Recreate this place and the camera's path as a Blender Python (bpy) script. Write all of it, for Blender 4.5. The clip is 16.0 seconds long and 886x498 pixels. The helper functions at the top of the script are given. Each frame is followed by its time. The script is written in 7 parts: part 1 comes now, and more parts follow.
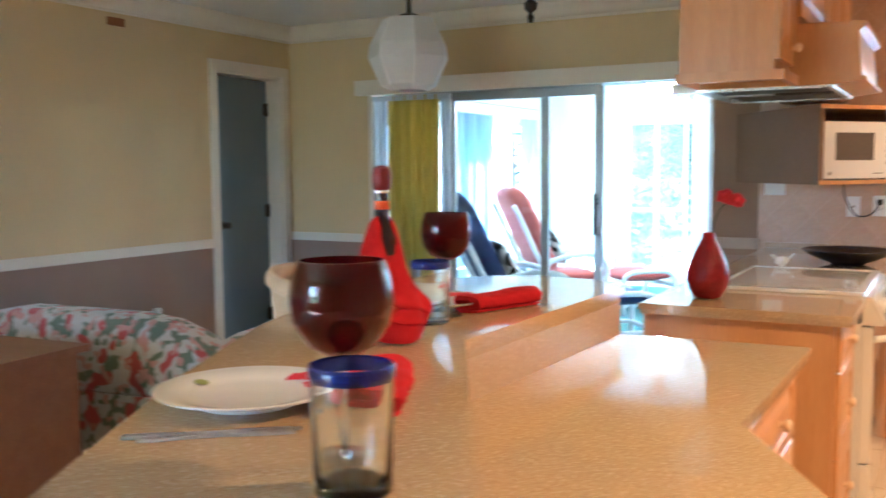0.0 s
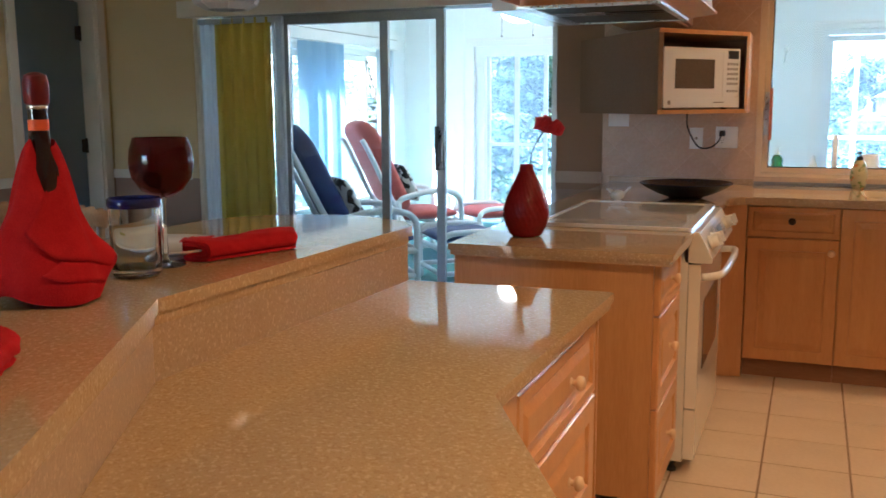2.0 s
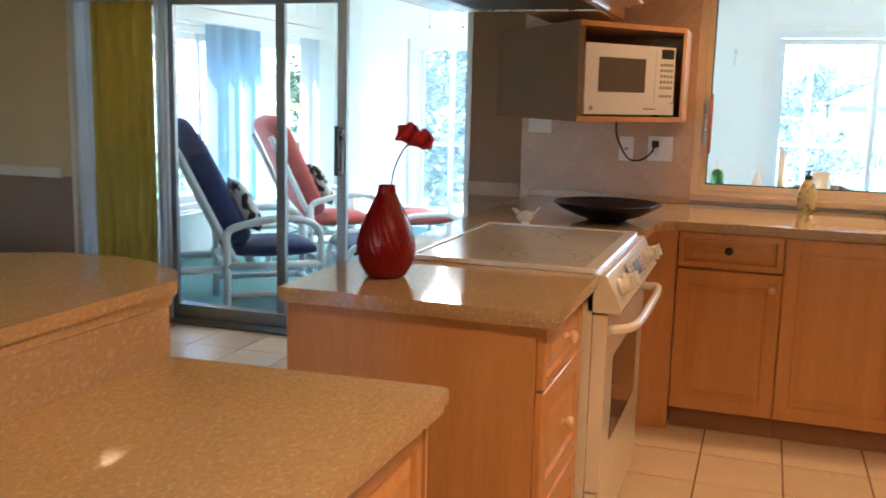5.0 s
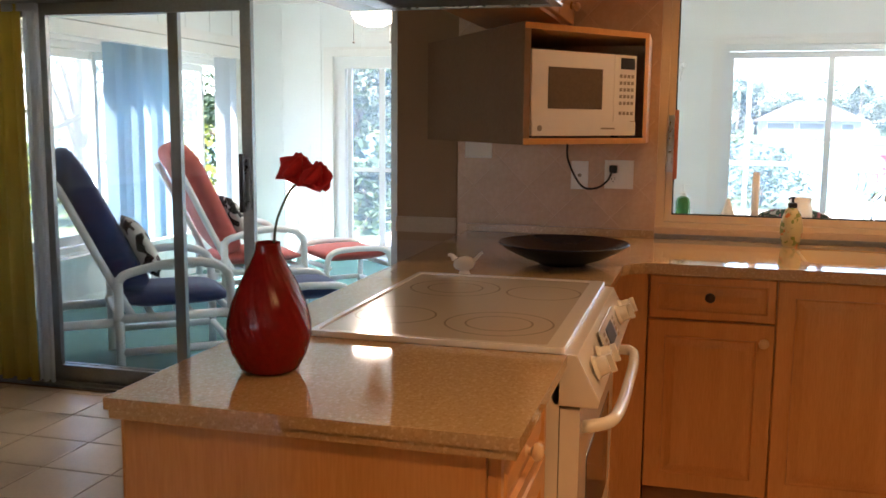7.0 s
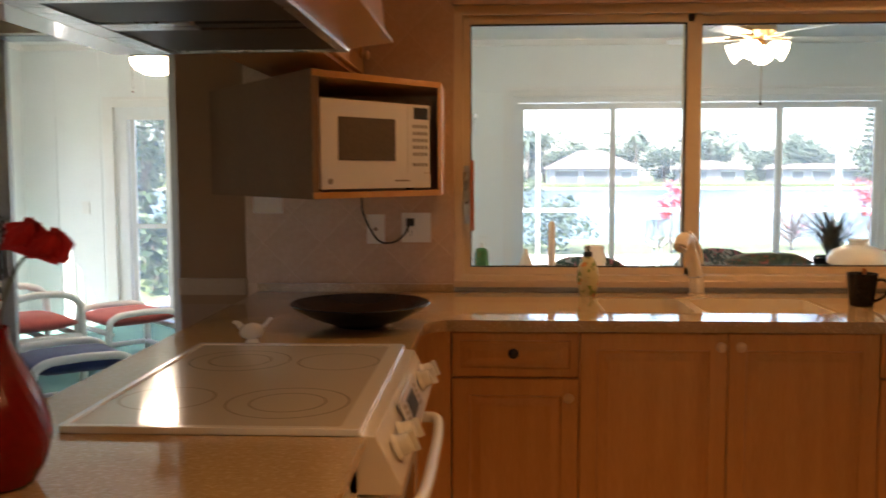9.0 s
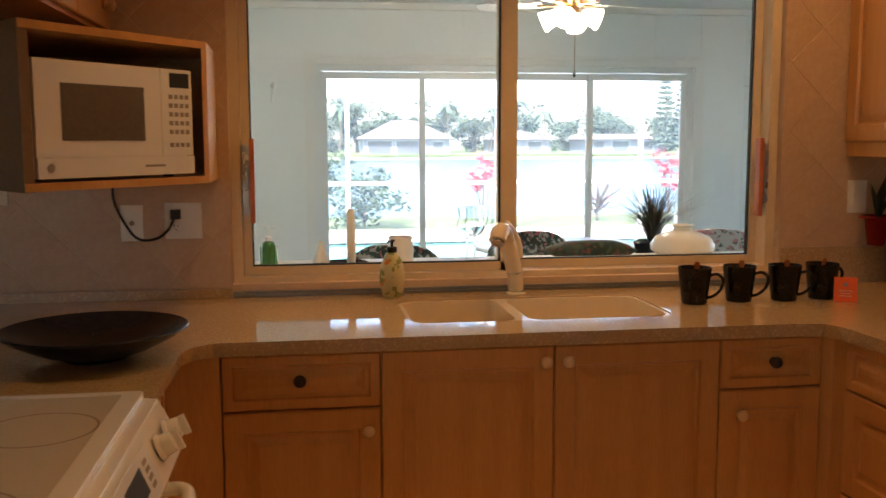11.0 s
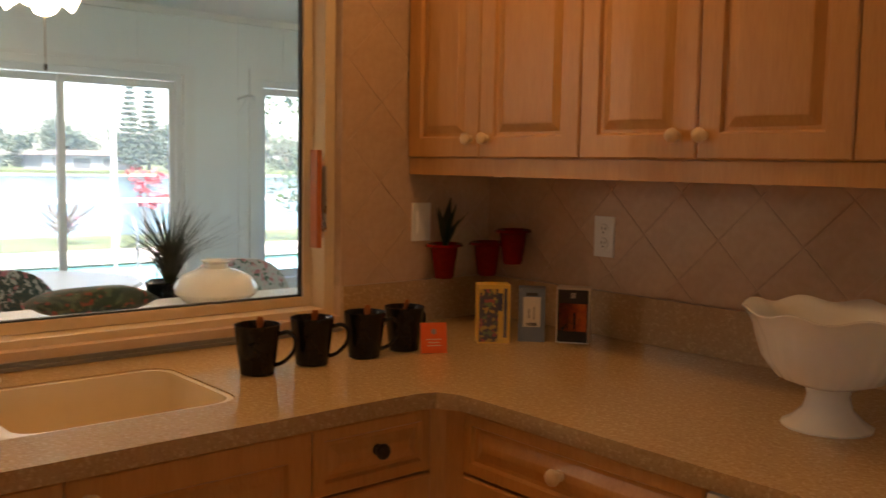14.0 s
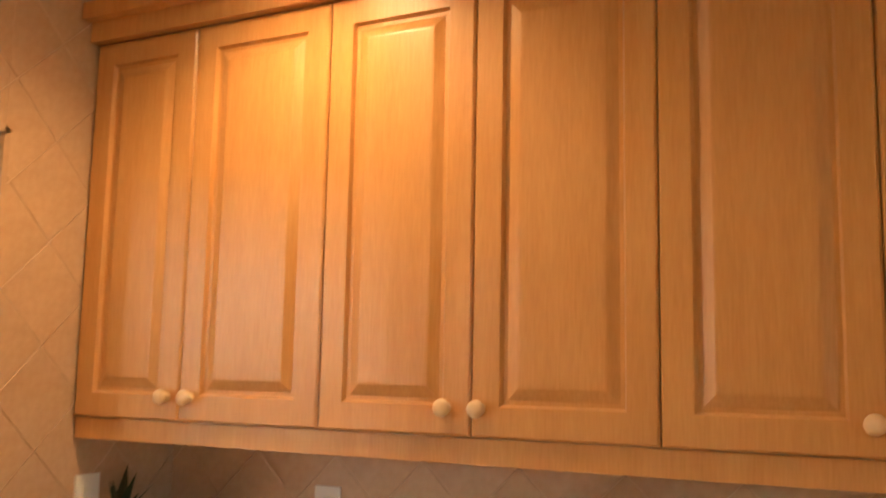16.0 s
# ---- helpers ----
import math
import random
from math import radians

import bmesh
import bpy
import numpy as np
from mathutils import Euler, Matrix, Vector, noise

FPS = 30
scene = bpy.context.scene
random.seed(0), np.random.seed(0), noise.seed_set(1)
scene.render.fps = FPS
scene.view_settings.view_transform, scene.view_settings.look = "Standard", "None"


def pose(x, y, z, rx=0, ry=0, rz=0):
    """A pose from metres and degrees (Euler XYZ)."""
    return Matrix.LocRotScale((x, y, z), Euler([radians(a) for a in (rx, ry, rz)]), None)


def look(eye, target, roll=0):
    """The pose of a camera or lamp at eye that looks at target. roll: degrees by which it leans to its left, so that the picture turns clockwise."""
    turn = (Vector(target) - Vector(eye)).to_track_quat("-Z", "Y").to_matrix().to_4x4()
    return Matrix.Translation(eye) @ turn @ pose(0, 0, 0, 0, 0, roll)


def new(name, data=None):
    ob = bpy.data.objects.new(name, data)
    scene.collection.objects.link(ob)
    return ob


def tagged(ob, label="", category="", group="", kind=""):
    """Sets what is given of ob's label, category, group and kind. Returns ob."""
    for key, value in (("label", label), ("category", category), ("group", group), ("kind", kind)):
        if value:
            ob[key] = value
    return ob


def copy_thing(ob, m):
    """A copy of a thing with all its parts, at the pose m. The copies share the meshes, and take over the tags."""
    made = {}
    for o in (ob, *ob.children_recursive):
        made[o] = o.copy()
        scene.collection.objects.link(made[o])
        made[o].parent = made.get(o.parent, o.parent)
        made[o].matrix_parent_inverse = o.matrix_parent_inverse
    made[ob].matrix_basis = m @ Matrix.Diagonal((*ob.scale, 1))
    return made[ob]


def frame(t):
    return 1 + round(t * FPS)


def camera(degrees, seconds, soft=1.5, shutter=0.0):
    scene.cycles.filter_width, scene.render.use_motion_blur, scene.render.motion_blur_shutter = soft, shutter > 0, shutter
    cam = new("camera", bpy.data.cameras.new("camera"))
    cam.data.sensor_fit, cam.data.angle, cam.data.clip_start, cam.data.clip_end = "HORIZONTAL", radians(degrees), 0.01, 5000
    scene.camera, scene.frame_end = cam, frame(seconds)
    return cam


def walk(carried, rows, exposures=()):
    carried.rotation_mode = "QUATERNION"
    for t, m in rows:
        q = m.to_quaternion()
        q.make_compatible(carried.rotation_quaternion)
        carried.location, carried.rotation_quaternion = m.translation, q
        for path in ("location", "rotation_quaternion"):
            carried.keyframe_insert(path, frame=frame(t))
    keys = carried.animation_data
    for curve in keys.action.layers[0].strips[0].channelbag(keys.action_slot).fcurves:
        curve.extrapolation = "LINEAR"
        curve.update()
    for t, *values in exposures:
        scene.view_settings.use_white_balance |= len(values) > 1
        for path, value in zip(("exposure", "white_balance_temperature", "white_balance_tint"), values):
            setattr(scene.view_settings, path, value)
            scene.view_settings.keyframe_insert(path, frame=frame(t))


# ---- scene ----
cam = camera(51.2, 16.0, shutter=0.4)
PATH = [
    (0, (0.225, 0.202, 1.369), (-0.74, 1.946, 1.194), -0.4),
    (0.5, (0.308, 0.315, 1.367), (-0.441, 2.161, 1.189), 2.3),
    (1, (0.37, 0.403, 1.348), (-0.29, 2.275, 1.102), 1.6),
    (1.5, (0.365, 0.509, 1.323), (-0.306, 2.366, 1.005), 0.9),
    (2, (0.321, 0.675, 1.323), (-0.411, 2.51, 1.014), -0.3),
    (2.5, (0.317, 0.793, 1.318), (-0.613, 2.529, 0.967), -0.9),
    (3, (0.392, 0.917, 1.333), (-0.819, 2.463, 0.957), 0.2),
    (3.5, (0.466, 1.026, 1.334), (-0.796, 2.526, 0.94), 0.4),
    (4, (0.484, 1.122, 1.316), (-0.627, 2.726, 0.876), 1.2),
    (4.5, (0.422, 1.282, 1.334), (-0.428, 3.044, 0.921), 2.0),
    (5, (0.362, 1.431, 1.349), (-0.283, 3.296, 1.028), 1.4),
    (7.3, (0.159, 2.172, 1.344), (-0.311, 4.099, 1.092), 0.1),
    (7.5, (0.138, 2.197, 1.345), (-0.268, 4.144, 1.131), 0.1),
    (8, (0.116, 2.215, 1.36), (-0.28, 4.17, 1.208), -0.9),
    (8.5, (0.131, 2.236, 1.363), (-0.146, 4.212, 1.226), -0.2),
    (9, (0.182, 2.32, 1.35), (0.075, 4.311, 1.187), -0.2),
    (9.2, (0.217, 2.383, 1.352), (0.176, 4.374, 1.165), -0.3),
    (11.3, (0.284, 2.962, 1.387), (0.64, 4.914, 1.138), -0.5),
    (11.5, (0.295, 3.016, 1.378), (0.706, 4.951, 1.085), -0.7),
    (12, (0.361, 3.213, 1.363), (0.915, 5.108, 1.04), 0.1),
    (12.5, (0.415, 3.394, 1.369), (1.036, 5.273, 1.079), 1.8),
    (13, (0.436, 3.563, 1.378), (1.283, 5.355, 1.111), 1.8),
    (13.5, (0.435, 3.693, 1.375), (1.565, 5.332, 1.179), 0.3),
    (14, (0.441, 3.758, 1.364), (1.737, 5.271, 1.183), 1.0),
    (14.5, (0.494, 3.814, 1.36), (1.94, 5.184, 1.18), 2.2),
    (15, (0.589, 3.943, 1.381), (2.131, 5.216, 1.331), 1.7),
    (15.5, (0.658, 4.101, 1.46), (2.312, 5.22, 1.567), 2.0),
    (16, (0.607, 4.22, 1.507), (2.381, 5.105, 1.765), 1.1),
]
EXPOSURES = [(0.0, 4.55, 4600, 8), (0.8, 3.85, 4650, 8), (1.5, 3.5, 4750, 9), (2.2, 3.45, 4850, 10), (3.0, 3.85, 4800, 7), (4.0, 4.0, 4850, 7), (5.2, 3.6, 5350, 13), (7.5, 3.0, 6300, 20), (9.0, 2.6, 6800, 20), (12.5, 2.5, 6500, 17), (13.5, 2.2, 6800, 19), (14.5, 2.8, 7600, 17), (15.2, 3.55, 6700, 11), (16.0, 3.85, 5900, 5)]
walk(cam, [(t, look(eye, target, roll)) for t, eye, target, roll in PATH], EXPOSURES)

# ---- world and light ----
world = bpy.data.worlds.new("sky")
scene.world = world
world.use_nodes = True
_nt = world.node_tree
_sky = _nt.nodes.new("ShaderNodeTexSky")
_sky.sky_type, _sky.sun_disc = "NISHITA", False
_sky.sun_elevation, _sky.sun_rotation = radians(52), radians(215)
_sky.dust_density, _sky.ozone_density = 1.0, 3.5
_nt.links.new(_sky.outputs[0], _nt.nodes["Background"].inputs[0])
_nt.nodes["Background"].inputs[1].default_value = 0.15


def lamp(name, kind, m, energy, colour=(1, 1, 1), **settings):
    data = bpy.data.lights.new(name, kind)
    data.energy, data.color = energy, colour
    for key, value in settings.items():
        if key == "size":
            data.size = value
        elif key == "size_y":
            data.shape, data.size_y = "RECTANGLE", value
        elif key == "radius":
            data.shadow_soft_size = value
        elif key == "angle":
            data.angle = value
        elif key == "spot":
            data.spot_size, data.spot_blend = radians(value), 0.6
    ob = new(name, data)
    ob.matrix_world = m
    return ob


SUN_FROM = Vector((math.sin(radians(215)) * math.cos(radians(52)), math.cos(radians(215)) * math.cos(radians(52)), math.sin(radians(52))))
lamp("sun", "SUN", look(SUN_FROM * 20, (0, 0, 0)), 5.0, (1.0, 0.95, 0.87), angle=radians(0.5))
WARM = (1.0, 0.54, 0.19)
# Warm spots out of view; the one at (0.9, 2.0) is added bar fill.
for _x, _y, _e in ((0.35, 5.42, 2.4), (1.15, 5.42, 2.4), (1.84, 5.28, 3.0), (0.75, 3.6, 5), (0.9, 2.0, 13)):
    lamp("ceiling_spot", "SPOT", look((_x, _y, 2.42), (_x, _y, 0)), _e, WARM, spot=150 if _x > 1.5 else 130 if _y < 3 else 100, radius=0.07)
lamp("fan_light", "POINT", Matrix.Translation((1.84, 8.3, 2.05)), 5, (1.0, 0.85, 0.65), radius=0.025)
lamp("dome_lamp", "POINT", Matrix.Translation((-2.10, 8.55, 1.99)), 5, (1.0, 0.85, 0.65), radius=0.025)


# ---- materials ----
def material(name, base, second=None, rough=0.5, metal=0.0, scale=8.0, stretch=(1, 1, 1), bump=0.0, fine=0.0, coat=0.0,
             transmission=0.0, ior=1.45, emit=None, power=0.0, rough_var=0.0, contrast=(0.35, 0.65), detail=4.0, random=0.0, sheen=0.0, spec=0.5):
    m = bpy.data.materials.new(name)
    m.use_nodes = True
    nt = m.node_tree
    p = nt.nodes["Principled BSDF"]
    p.inputs["Base Color"].default_value = (*base, 1)
    p.inputs["Roughness"].default_value = rough
    p.inputs["Metallic"].default_value = metal
    p.inputs["IOR"].default_value = ior
    p.inputs["Transmission Weight"].default_value = transmission
    p.inputs["Coat Weight"].default_value = coat
    p.inputs["Coat Roughness"].default_value = 0.04
    p.inputs["Sheen Weight"].default_value = sheen
    p.inputs["Specular IOR Level"].default_value = spec
    if emit:
        p.inputs["Emission Color"].default_value = (*emit, 1)
        p.inputs["Emission Strength"].default_value = power
    co = nt.nodes.new("ShaderNodeTexCoord")
    mp = nt.nodes.new("ShaderNodeMapping")
    mp.inputs["Scale"].default_value = stretch
    nt.links.new(co.outputs["Object"], mp.inputs[0])
    out = None
    if second or bump or rough_var:
        n = nt.nodes.new("ShaderNodeTexNoise")
        n.inputs["Scale"].default_value, n.inputs["Detail"].default_value = scale, detail
        nt.links.new(mp.outputs[0], n.inputs[0])
        n2 = nt.nodes.new("ShaderNodeTexNoise")
        n2.inputs["Scale"].default_value, n2.inputs["Detail"].default_value = fine or scale * 7, 2.0
        nt.links.new(mp.outputs[0], n2.inputs[0])
        mix = nt.nodes.new("ShaderNodeMath")
        mix.operation = "MULTIPLY_ADD"
        mix.inputs[1].default_value = 0.5
        half = nt.nodes.new("ShaderNodeMath")
        half.operation = "MULTIPLY"
        half.inputs[1].default_value = 0.5
        nt.links.new(n2.outputs[0], half.inputs[0])
        nt.links.new(n.outputs[0], mix.inputs[0])
        nt.links.new(half.outputs[0], mix.inputs[2])
        out = mix
    if second:
        ramp = nt.nodes.new("ShaderNodeValToRGB")
        ramp.color_ramp.elements[0].position, ramp.color_ramp.elements[1].position = contrast
        ramp.color_ramp.elements[0].color = (*base, 1)
        ramp.color_ramp.elements[1].color = (*second, 1)
        nt.links.new(out.outputs[0], ramp.inputs[0])
        last = ramp.outputs[0]
        if random:
            info = nt.nodes.new("ShaderNodeObjectInfo")
            hsv = nt.nodes.new("ShaderNodeHueSaturation")
            mr = nt.nodes.new("ShaderNodeMapRange")
            mr.inputs["To Min"].default_value, mr.inputs["To Max"].default_value = 1 - random, 1 + random
            nt.links.new(info.outputs["Random"], mr.inputs[0])
            nt.links.new(mr.outputs[0], hsv.inputs["Value"])
            nt.links.new(last, hsv.inputs["Color"])
            last = hsv.outputs[0]
        nt.links.new(last, p.inputs["Base Color"])
    if rough_var:
        mr = nt.nodes.new("ShaderNodeMapRange")
        mr.inputs["To Min"].default_value, mr.inputs["To Max"].default_value = rough - rough_var, rough + rough_var
        nt.links.new(out.outputs[0], mr.inputs[0])
        nt.links.new(mr.outputs[0], p.inputs["Roughness"])
    if bump:
        b = nt.nodes.new("ShaderNodeBump")
        b.inputs["Strength"].default_value, b.inputs["Distance"].default_value = 1.0, bump
        nt.links.new(out.outputs[0], b.inputs["Height"])
        nt.links.new(b.outputs[0], p.inputs["Normal"])
    return m


def stone_material(name, base, dark, light, rough=0.05, coat=0.25):
    """Speckled solid surface: a soft base with dark and light grains."""
    m = material(name, base, tuple(c * 0.88 for c in base), rough=rough, scale=6, fine=160, contrast=(0.3, 0.7), coat=coat)
    nt = m.node_tree
    p = nt.nodes["Principled BSDF"]
    under = p.inputs["Base Color"].links[0].from_socket
    co = nt.nodes.new("ShaderNodeTexCoord")
    for colour, scale, low, high in ((dark, 150, 0.54, 0.63), (light, 130, 0.56, 0.65), (dark, 320, 0.60, 0.66)):
        n = nt.nodes.new("ShaderNodeTexNoise")
        n.inputs["Scale"].default_value, n.inputs["Detail"].default_value = scale, 1.5
        nt.links.new(co.outputs["Object"], n.inputs[0])
        r = nt.nodes.new("ShaderNodeMapRange")
        r.inputs["From Min"].default_value, r.inputs["From Max"].default_value = low, high
        nt.links.new(n.outputs[0], r.inputs[0])
        mx = nt.nodes.new("ShaderNodeMix")
        mx.data_type = "RGBA"
        nt.links.new(r.outputs[0], mx.inputs["Factor"])
        nt.links.new(under, mx.inputs["A"])
        mx.inputs["B"].default_value = (*colour, 1)
        under = mx.outputs["Result"]
    nt.links.new(under, p.inputs["Base Color"])
    return m


def print_material(name, ground, spots, rough=0.9):
    """Printed cloth: a pale ground with patches of several colours."""
    m = material(name, ground, tuple(c * 0.92 for c in ground), rough=rough, scale=60, bump=0.0006, sheen=0.2)
    nt = m.node_tree
    p = nt.nodes["Principled BSDF"]
    under = p.inputs["Base Color"].links[0].from_socket
    co = nt.nodes.new("ShaderNodeTexCoord")
    for k, (colour, scale, low, high) in enumerate(spots):
        mp = nt.nodes.new("ShaderNodeMapping")
        mp.inputs["Location"].default_value = (k * 3.1, k * 1.7, k * 0.9)
        nt.links.new(co.outputs["Object"], mp.inputs[0])
        n = nt.nodes.new("ShaderNodeTexNoise")
        n.inputs["Scale"].default_value, n.inputs["Detail"].default_value = scale, 1.0
        nt.links.new(mp.outputs[0], n.inputs[0])
        r = nt.nodes.new("ShaderNodeMapRange")
        r.inputs["From Min"].default_value, r.inputs["From Max"].default_value = low, high
        nt.links.new(n.outputs[0], r.inputs[0])
        mx = nt.nodes.new("ShaderNodeMix")
        mx.data_type = "RGBA"
        nt.links.new(r.outputs[0], mx.inputs["Factor"])
        nt.links.new(under, mx.inputs["A"])
        mx.inputs["B"].default_value = (*colour, 1)
        under = mx.outputs["Result"]
    nt.links.new(under, p.inputs["Base Color"])
    return m


MAPLE = material("maple", (0.52, 0.25, 0.075), (0.61, 0.32, 0.11), rough=0.33, scale=3.5, fine=34, stretch=(7, 7, 0.55), bump=0.0003, rough_var=0.06, random=0.035)
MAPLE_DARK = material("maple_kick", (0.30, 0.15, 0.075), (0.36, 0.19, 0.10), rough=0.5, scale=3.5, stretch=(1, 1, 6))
KNOB_WOOD = material("knob_paint", (0.68, 0.48, 0.27), (0.72, 0.53, 0.32), rough=0.3, scale=20)
STONE = stone_material("speckled_counter", (0.51, 0.35, 0.175), (0.43, 0.28, 0.13), (0.58, 0.425, 0.24))
STONE_MATT = stone_material("honed_counter_stone", (0.47, 0.325, 0.185), (0.40, 0.265, 0.14), (0.55, 0.40, 0.245), 0.30, 0.0)
FLOOR_TILE = material("floor_tile", (0.60, 0.47, 0.33), (0.67, 0.54, 0.40), rough=0.32, scale=5, fine=60, bump=0.0004, random=0.03, rough_var=0.08)
GROUT_DARK = material("floor_grout", (0.20, 0.12, 0.07), (0.27, 0.17, 0.10), rough=0.9, scale=30)
WALL_TILE = material("wall_tile", (0.50, 0.335, 0.215), (0.57, 0.40, 0.27), rough=0.34, scale=6, fine=50, random=0.03, bump=0.0003)
GROUT_LIGHT = material("wall_grout", (0.58, 0.42, 0.285), (0.64, 0.475, 0.335), rough=0.85, scale=40)
WALL_YELLOW = material("cream_yellow_paint", (0.62, 0.48, 0.25), (0.66, 0.52, 0.285), rough=0.75, scale=3, fine=220, bump=0.0003)
# Beige wall strip by the sliding door, darkened in colour for its backlit shade.
WALL_BEIGE_SHADED = material("beige_wall_paint_shaded", (0.29, 0.195, 0.125), (0.325, 0.22, 0.145), spec=0.12, rough=0.85, scale=3, fine=220, bump=0.0003)
# The rail on that strip: cream trim with the shade put into its colour.
RAIL_SHADED = material("rail_paint_shaded", (0.42, 0.32, 0.225), (0.46, 0.355, 0.255), rough=0.6, scale=4, fine=90)
WALL_TAUPE = material("taupe_paint", (0.30, 0.205, 0.145), (0.33, 0.23, 0.165), rough=0.75, scale=3, fine=220, bump=0.0003)
TRIM = material("cream_trim_paint", (0.72, 0.66, 0.54), (0.76, 0.70, 0.59), rough=0.4, scale=4, fine=90)
WHITE = material("white_paint", (0.78, 0.78, 0.75), (0.82, 0.82, 0.80), rough=0.45, scale=4, fine=120)
CEILING = material("ceiling_paint", (0.74, 0.73, 0.68), (0.78, 0.77, 0.73), rough=0.85, scale=40, bump=0.0008)
PANEL_WHITE = material("sunroom_panelling", (0.79, 0.82, 0.81), (0.83, 0.86, 0.85), rough=0.55, scale=3, fine=60)
CARPET = material("teal_carpet", (0.10, 0.24, 0.235), (0.15, 0.31, 0.30), rough=0.95, scale=60, fine=500, bump=0.003)
DOOR_BLUE = material("blue_grey_door_paint", (0.165, 0.215, 0.25), (0.185, 0.235, 0.27), rough=0.55, scale=5, fine=100)
VINYL = material("white_vinyl", (0.76, 0.78, 0.78), (0.80, 0.82, 0.82), rough=0.35, scale=4)
CREAM_METAL = material("cream_window_frame", (0.66, 0.52, 0.34), (0.70, 0.56, 0.38), rough=0.35, scale=4, fine=60)
# Metal darkened so that its colour holds the shadow on the door frames.
ALU_SHADED = material("aluminium", (0.28, 0.29, 0.29), (0.34, 0.35, 0.35), rough=0.42, metal=0.85, scale=6, fine=80)
CHROME = material("chrome", (0.75, 0.75, 0.75), rough=0.12, metal=1.0)
STEEL = material("brushed_steel", (0.50, 0.50, 0.50), (0.58, 0.58, 0.58), rough=0.28, metal=1.0, scale=10, stretch=(1, 12, 1), rough_var=0.08)
DARK_METAL = material("dark_bronze", (0.035, 0.03, 0.027), (0.06, 0.05, 0.045), rough=0.4, metal=0.8, scale=20)
BLACK = material("black_rubber", (0.012, 0.012, 0.012), (0.02, 0.02, 0.02), rough=0.6, scale=30)
GLASS = material("clear_glass", (0.97, 0.99, 0.98), rough=0.0, transmission=1.0, ior=1.45)
GREEN_GLASS = material("greenish_glass", (0.95, 0.985, 0.965), rough=0.02, transmission=1.0, ior=1.45)
RED_GLASS = material("ruby_glass", (0.17, 0.001, 0.003), rough=0.02, transmission=0.85, ior=1.45)
BLUE_GLASS = material("cobalt_glass", (0.01, 0.02, 0.25), rough=0.05, transmission=0.5, ior=1.45, coat=0.4)
RED_CLOTH = material("red_napkin_cloth", (0.40, 0.008, 0.006), (0.50, 0.014, 0.010), rough=0.95, scale=30, fine=420, bump=0.0014, spec=0.12)
RED_GLAZE = material("red_glazed_ceramic", (0.17, 0.003, 0.003), (0.23, 0.005, 0.004), rough=0.26, scale=12, fine=90, coat=0.15, spec=0.3, bump=0.0003)
RED_PETAL = material("red_petals", (0.55, 0.015, 0.012), (0.40, 0.008, 0.01), rough=0.8, scale=60)
STEM = material("dark_stem", (0.05, 0.06, 0.03), (0.08, 0.09, 0.04), rough=0.7, scale=40)
CHINA = material("cream_china", (0.80, 0.76, 0.68), (0.83, 0.79, 0.71), rough=0.14, scale=5, coat=0.3)
BISCUIT = material("biscuit_enamel", (0.76, 0.64, 0.45), (0.79, 0.67, 0.48), rough=0.16, scale=5, coat=0.3)
WHITE_GLAZE = material("white_glaze", (0.82, 0.81, 0.77), (0.85, 0.84, 0.81), rough=0.2, scale=6, coat=0.2)
APPLIANCE = material("white_enamel", (0.78, 0.75, 0.69), (0.80, 0.77, 0.71), rough=0.14, scale=5, coat=0.4)
PANEL_GLOSS = material("glossy_white_panel", (0.76, 0.77, 0.78), (0.79, 0.80, 0.81), rough=0.08, scale=5, coat=0.6)
COOKTOP = material("ceramic_cooktop", (0.60, 0.54, 0.45), (0.63, 0.57, 0.48), rough=0.1, scale=120, fine=300, coat=0.5)
BURNER = material("burner_print", (0.30, 0.26, 0.21), (0.34, 0.30, 0.25), rough=0.15, scale=60)
SMOKED = material("smoked_glass", (0.10, 0.085, 0.07), (0.13, 0.11, 0.09), rough=0.12, scale=90, coat=0.3)
GREASE_FILTER = material("dark_grease_filter", (0.035, 0.028, 0.022), (0.055, 0.045, 0.036), rough=0.45, metal=0.3, scale=60, stretch=(1, 6, 1), bump=0.0004)
LAMINATE = material("taupe_laminate", (0.225, 0.145, 0.09), (0.25, 0.163, 0.102), spec=0.08, rough=0.85, scale=4, fine=60)
BLACK_GLAZE = material("black_glaze", (0.006, 0.006, 0.008), (0.010, 0.010, 0.011), rough=0.14, scale=12, spec=0.3, coat=0.1)
NAVY_GLAZE = material("dark_navy_lacquer", (0.012, 0.016, 0.026), (0.022, 0.022, 0.03), rough=0.25, scale=9, coat=0.1, spec=0.3)
PVC = material("white_pvc_tube", (0.78, 0.80, 0.80), (0.82, 0.84, 0.84), rough=0.3, scale=6)
BLUE_CLOTH = material("navy_blue_cushion", (0.018, 0.034, 0.12), (0.025, 0.048, 0.16), rough=0.9, scale=25, fine=300, bump=0.0008, sheen=0.2)
CORAL_CLOTH = material("coral_red_cushion", (0.42, 0.085, 0.075), (0.50, 0.12, 0.10), rough=0.9, scale=25, fine=300, bump=0.0008, sheen=0.2)
ZEBRA = print_material("black_and_white_cloth", (0.72, 0.70, 0.66), [((0.012, 0.012, 0.012), 17, 0.49, 0.51)])
FLORAL = print_material("floral_cloth", (0.50, 0.44, 0.34), [((0.14, 0.16, 0.09), 15, 0.53, 0.58), ((0.40, 0.07, 0.05), 11, 0.57, 0.62), ((0.48, 0.24, 0.17), 18, 0.58, 0.63)])
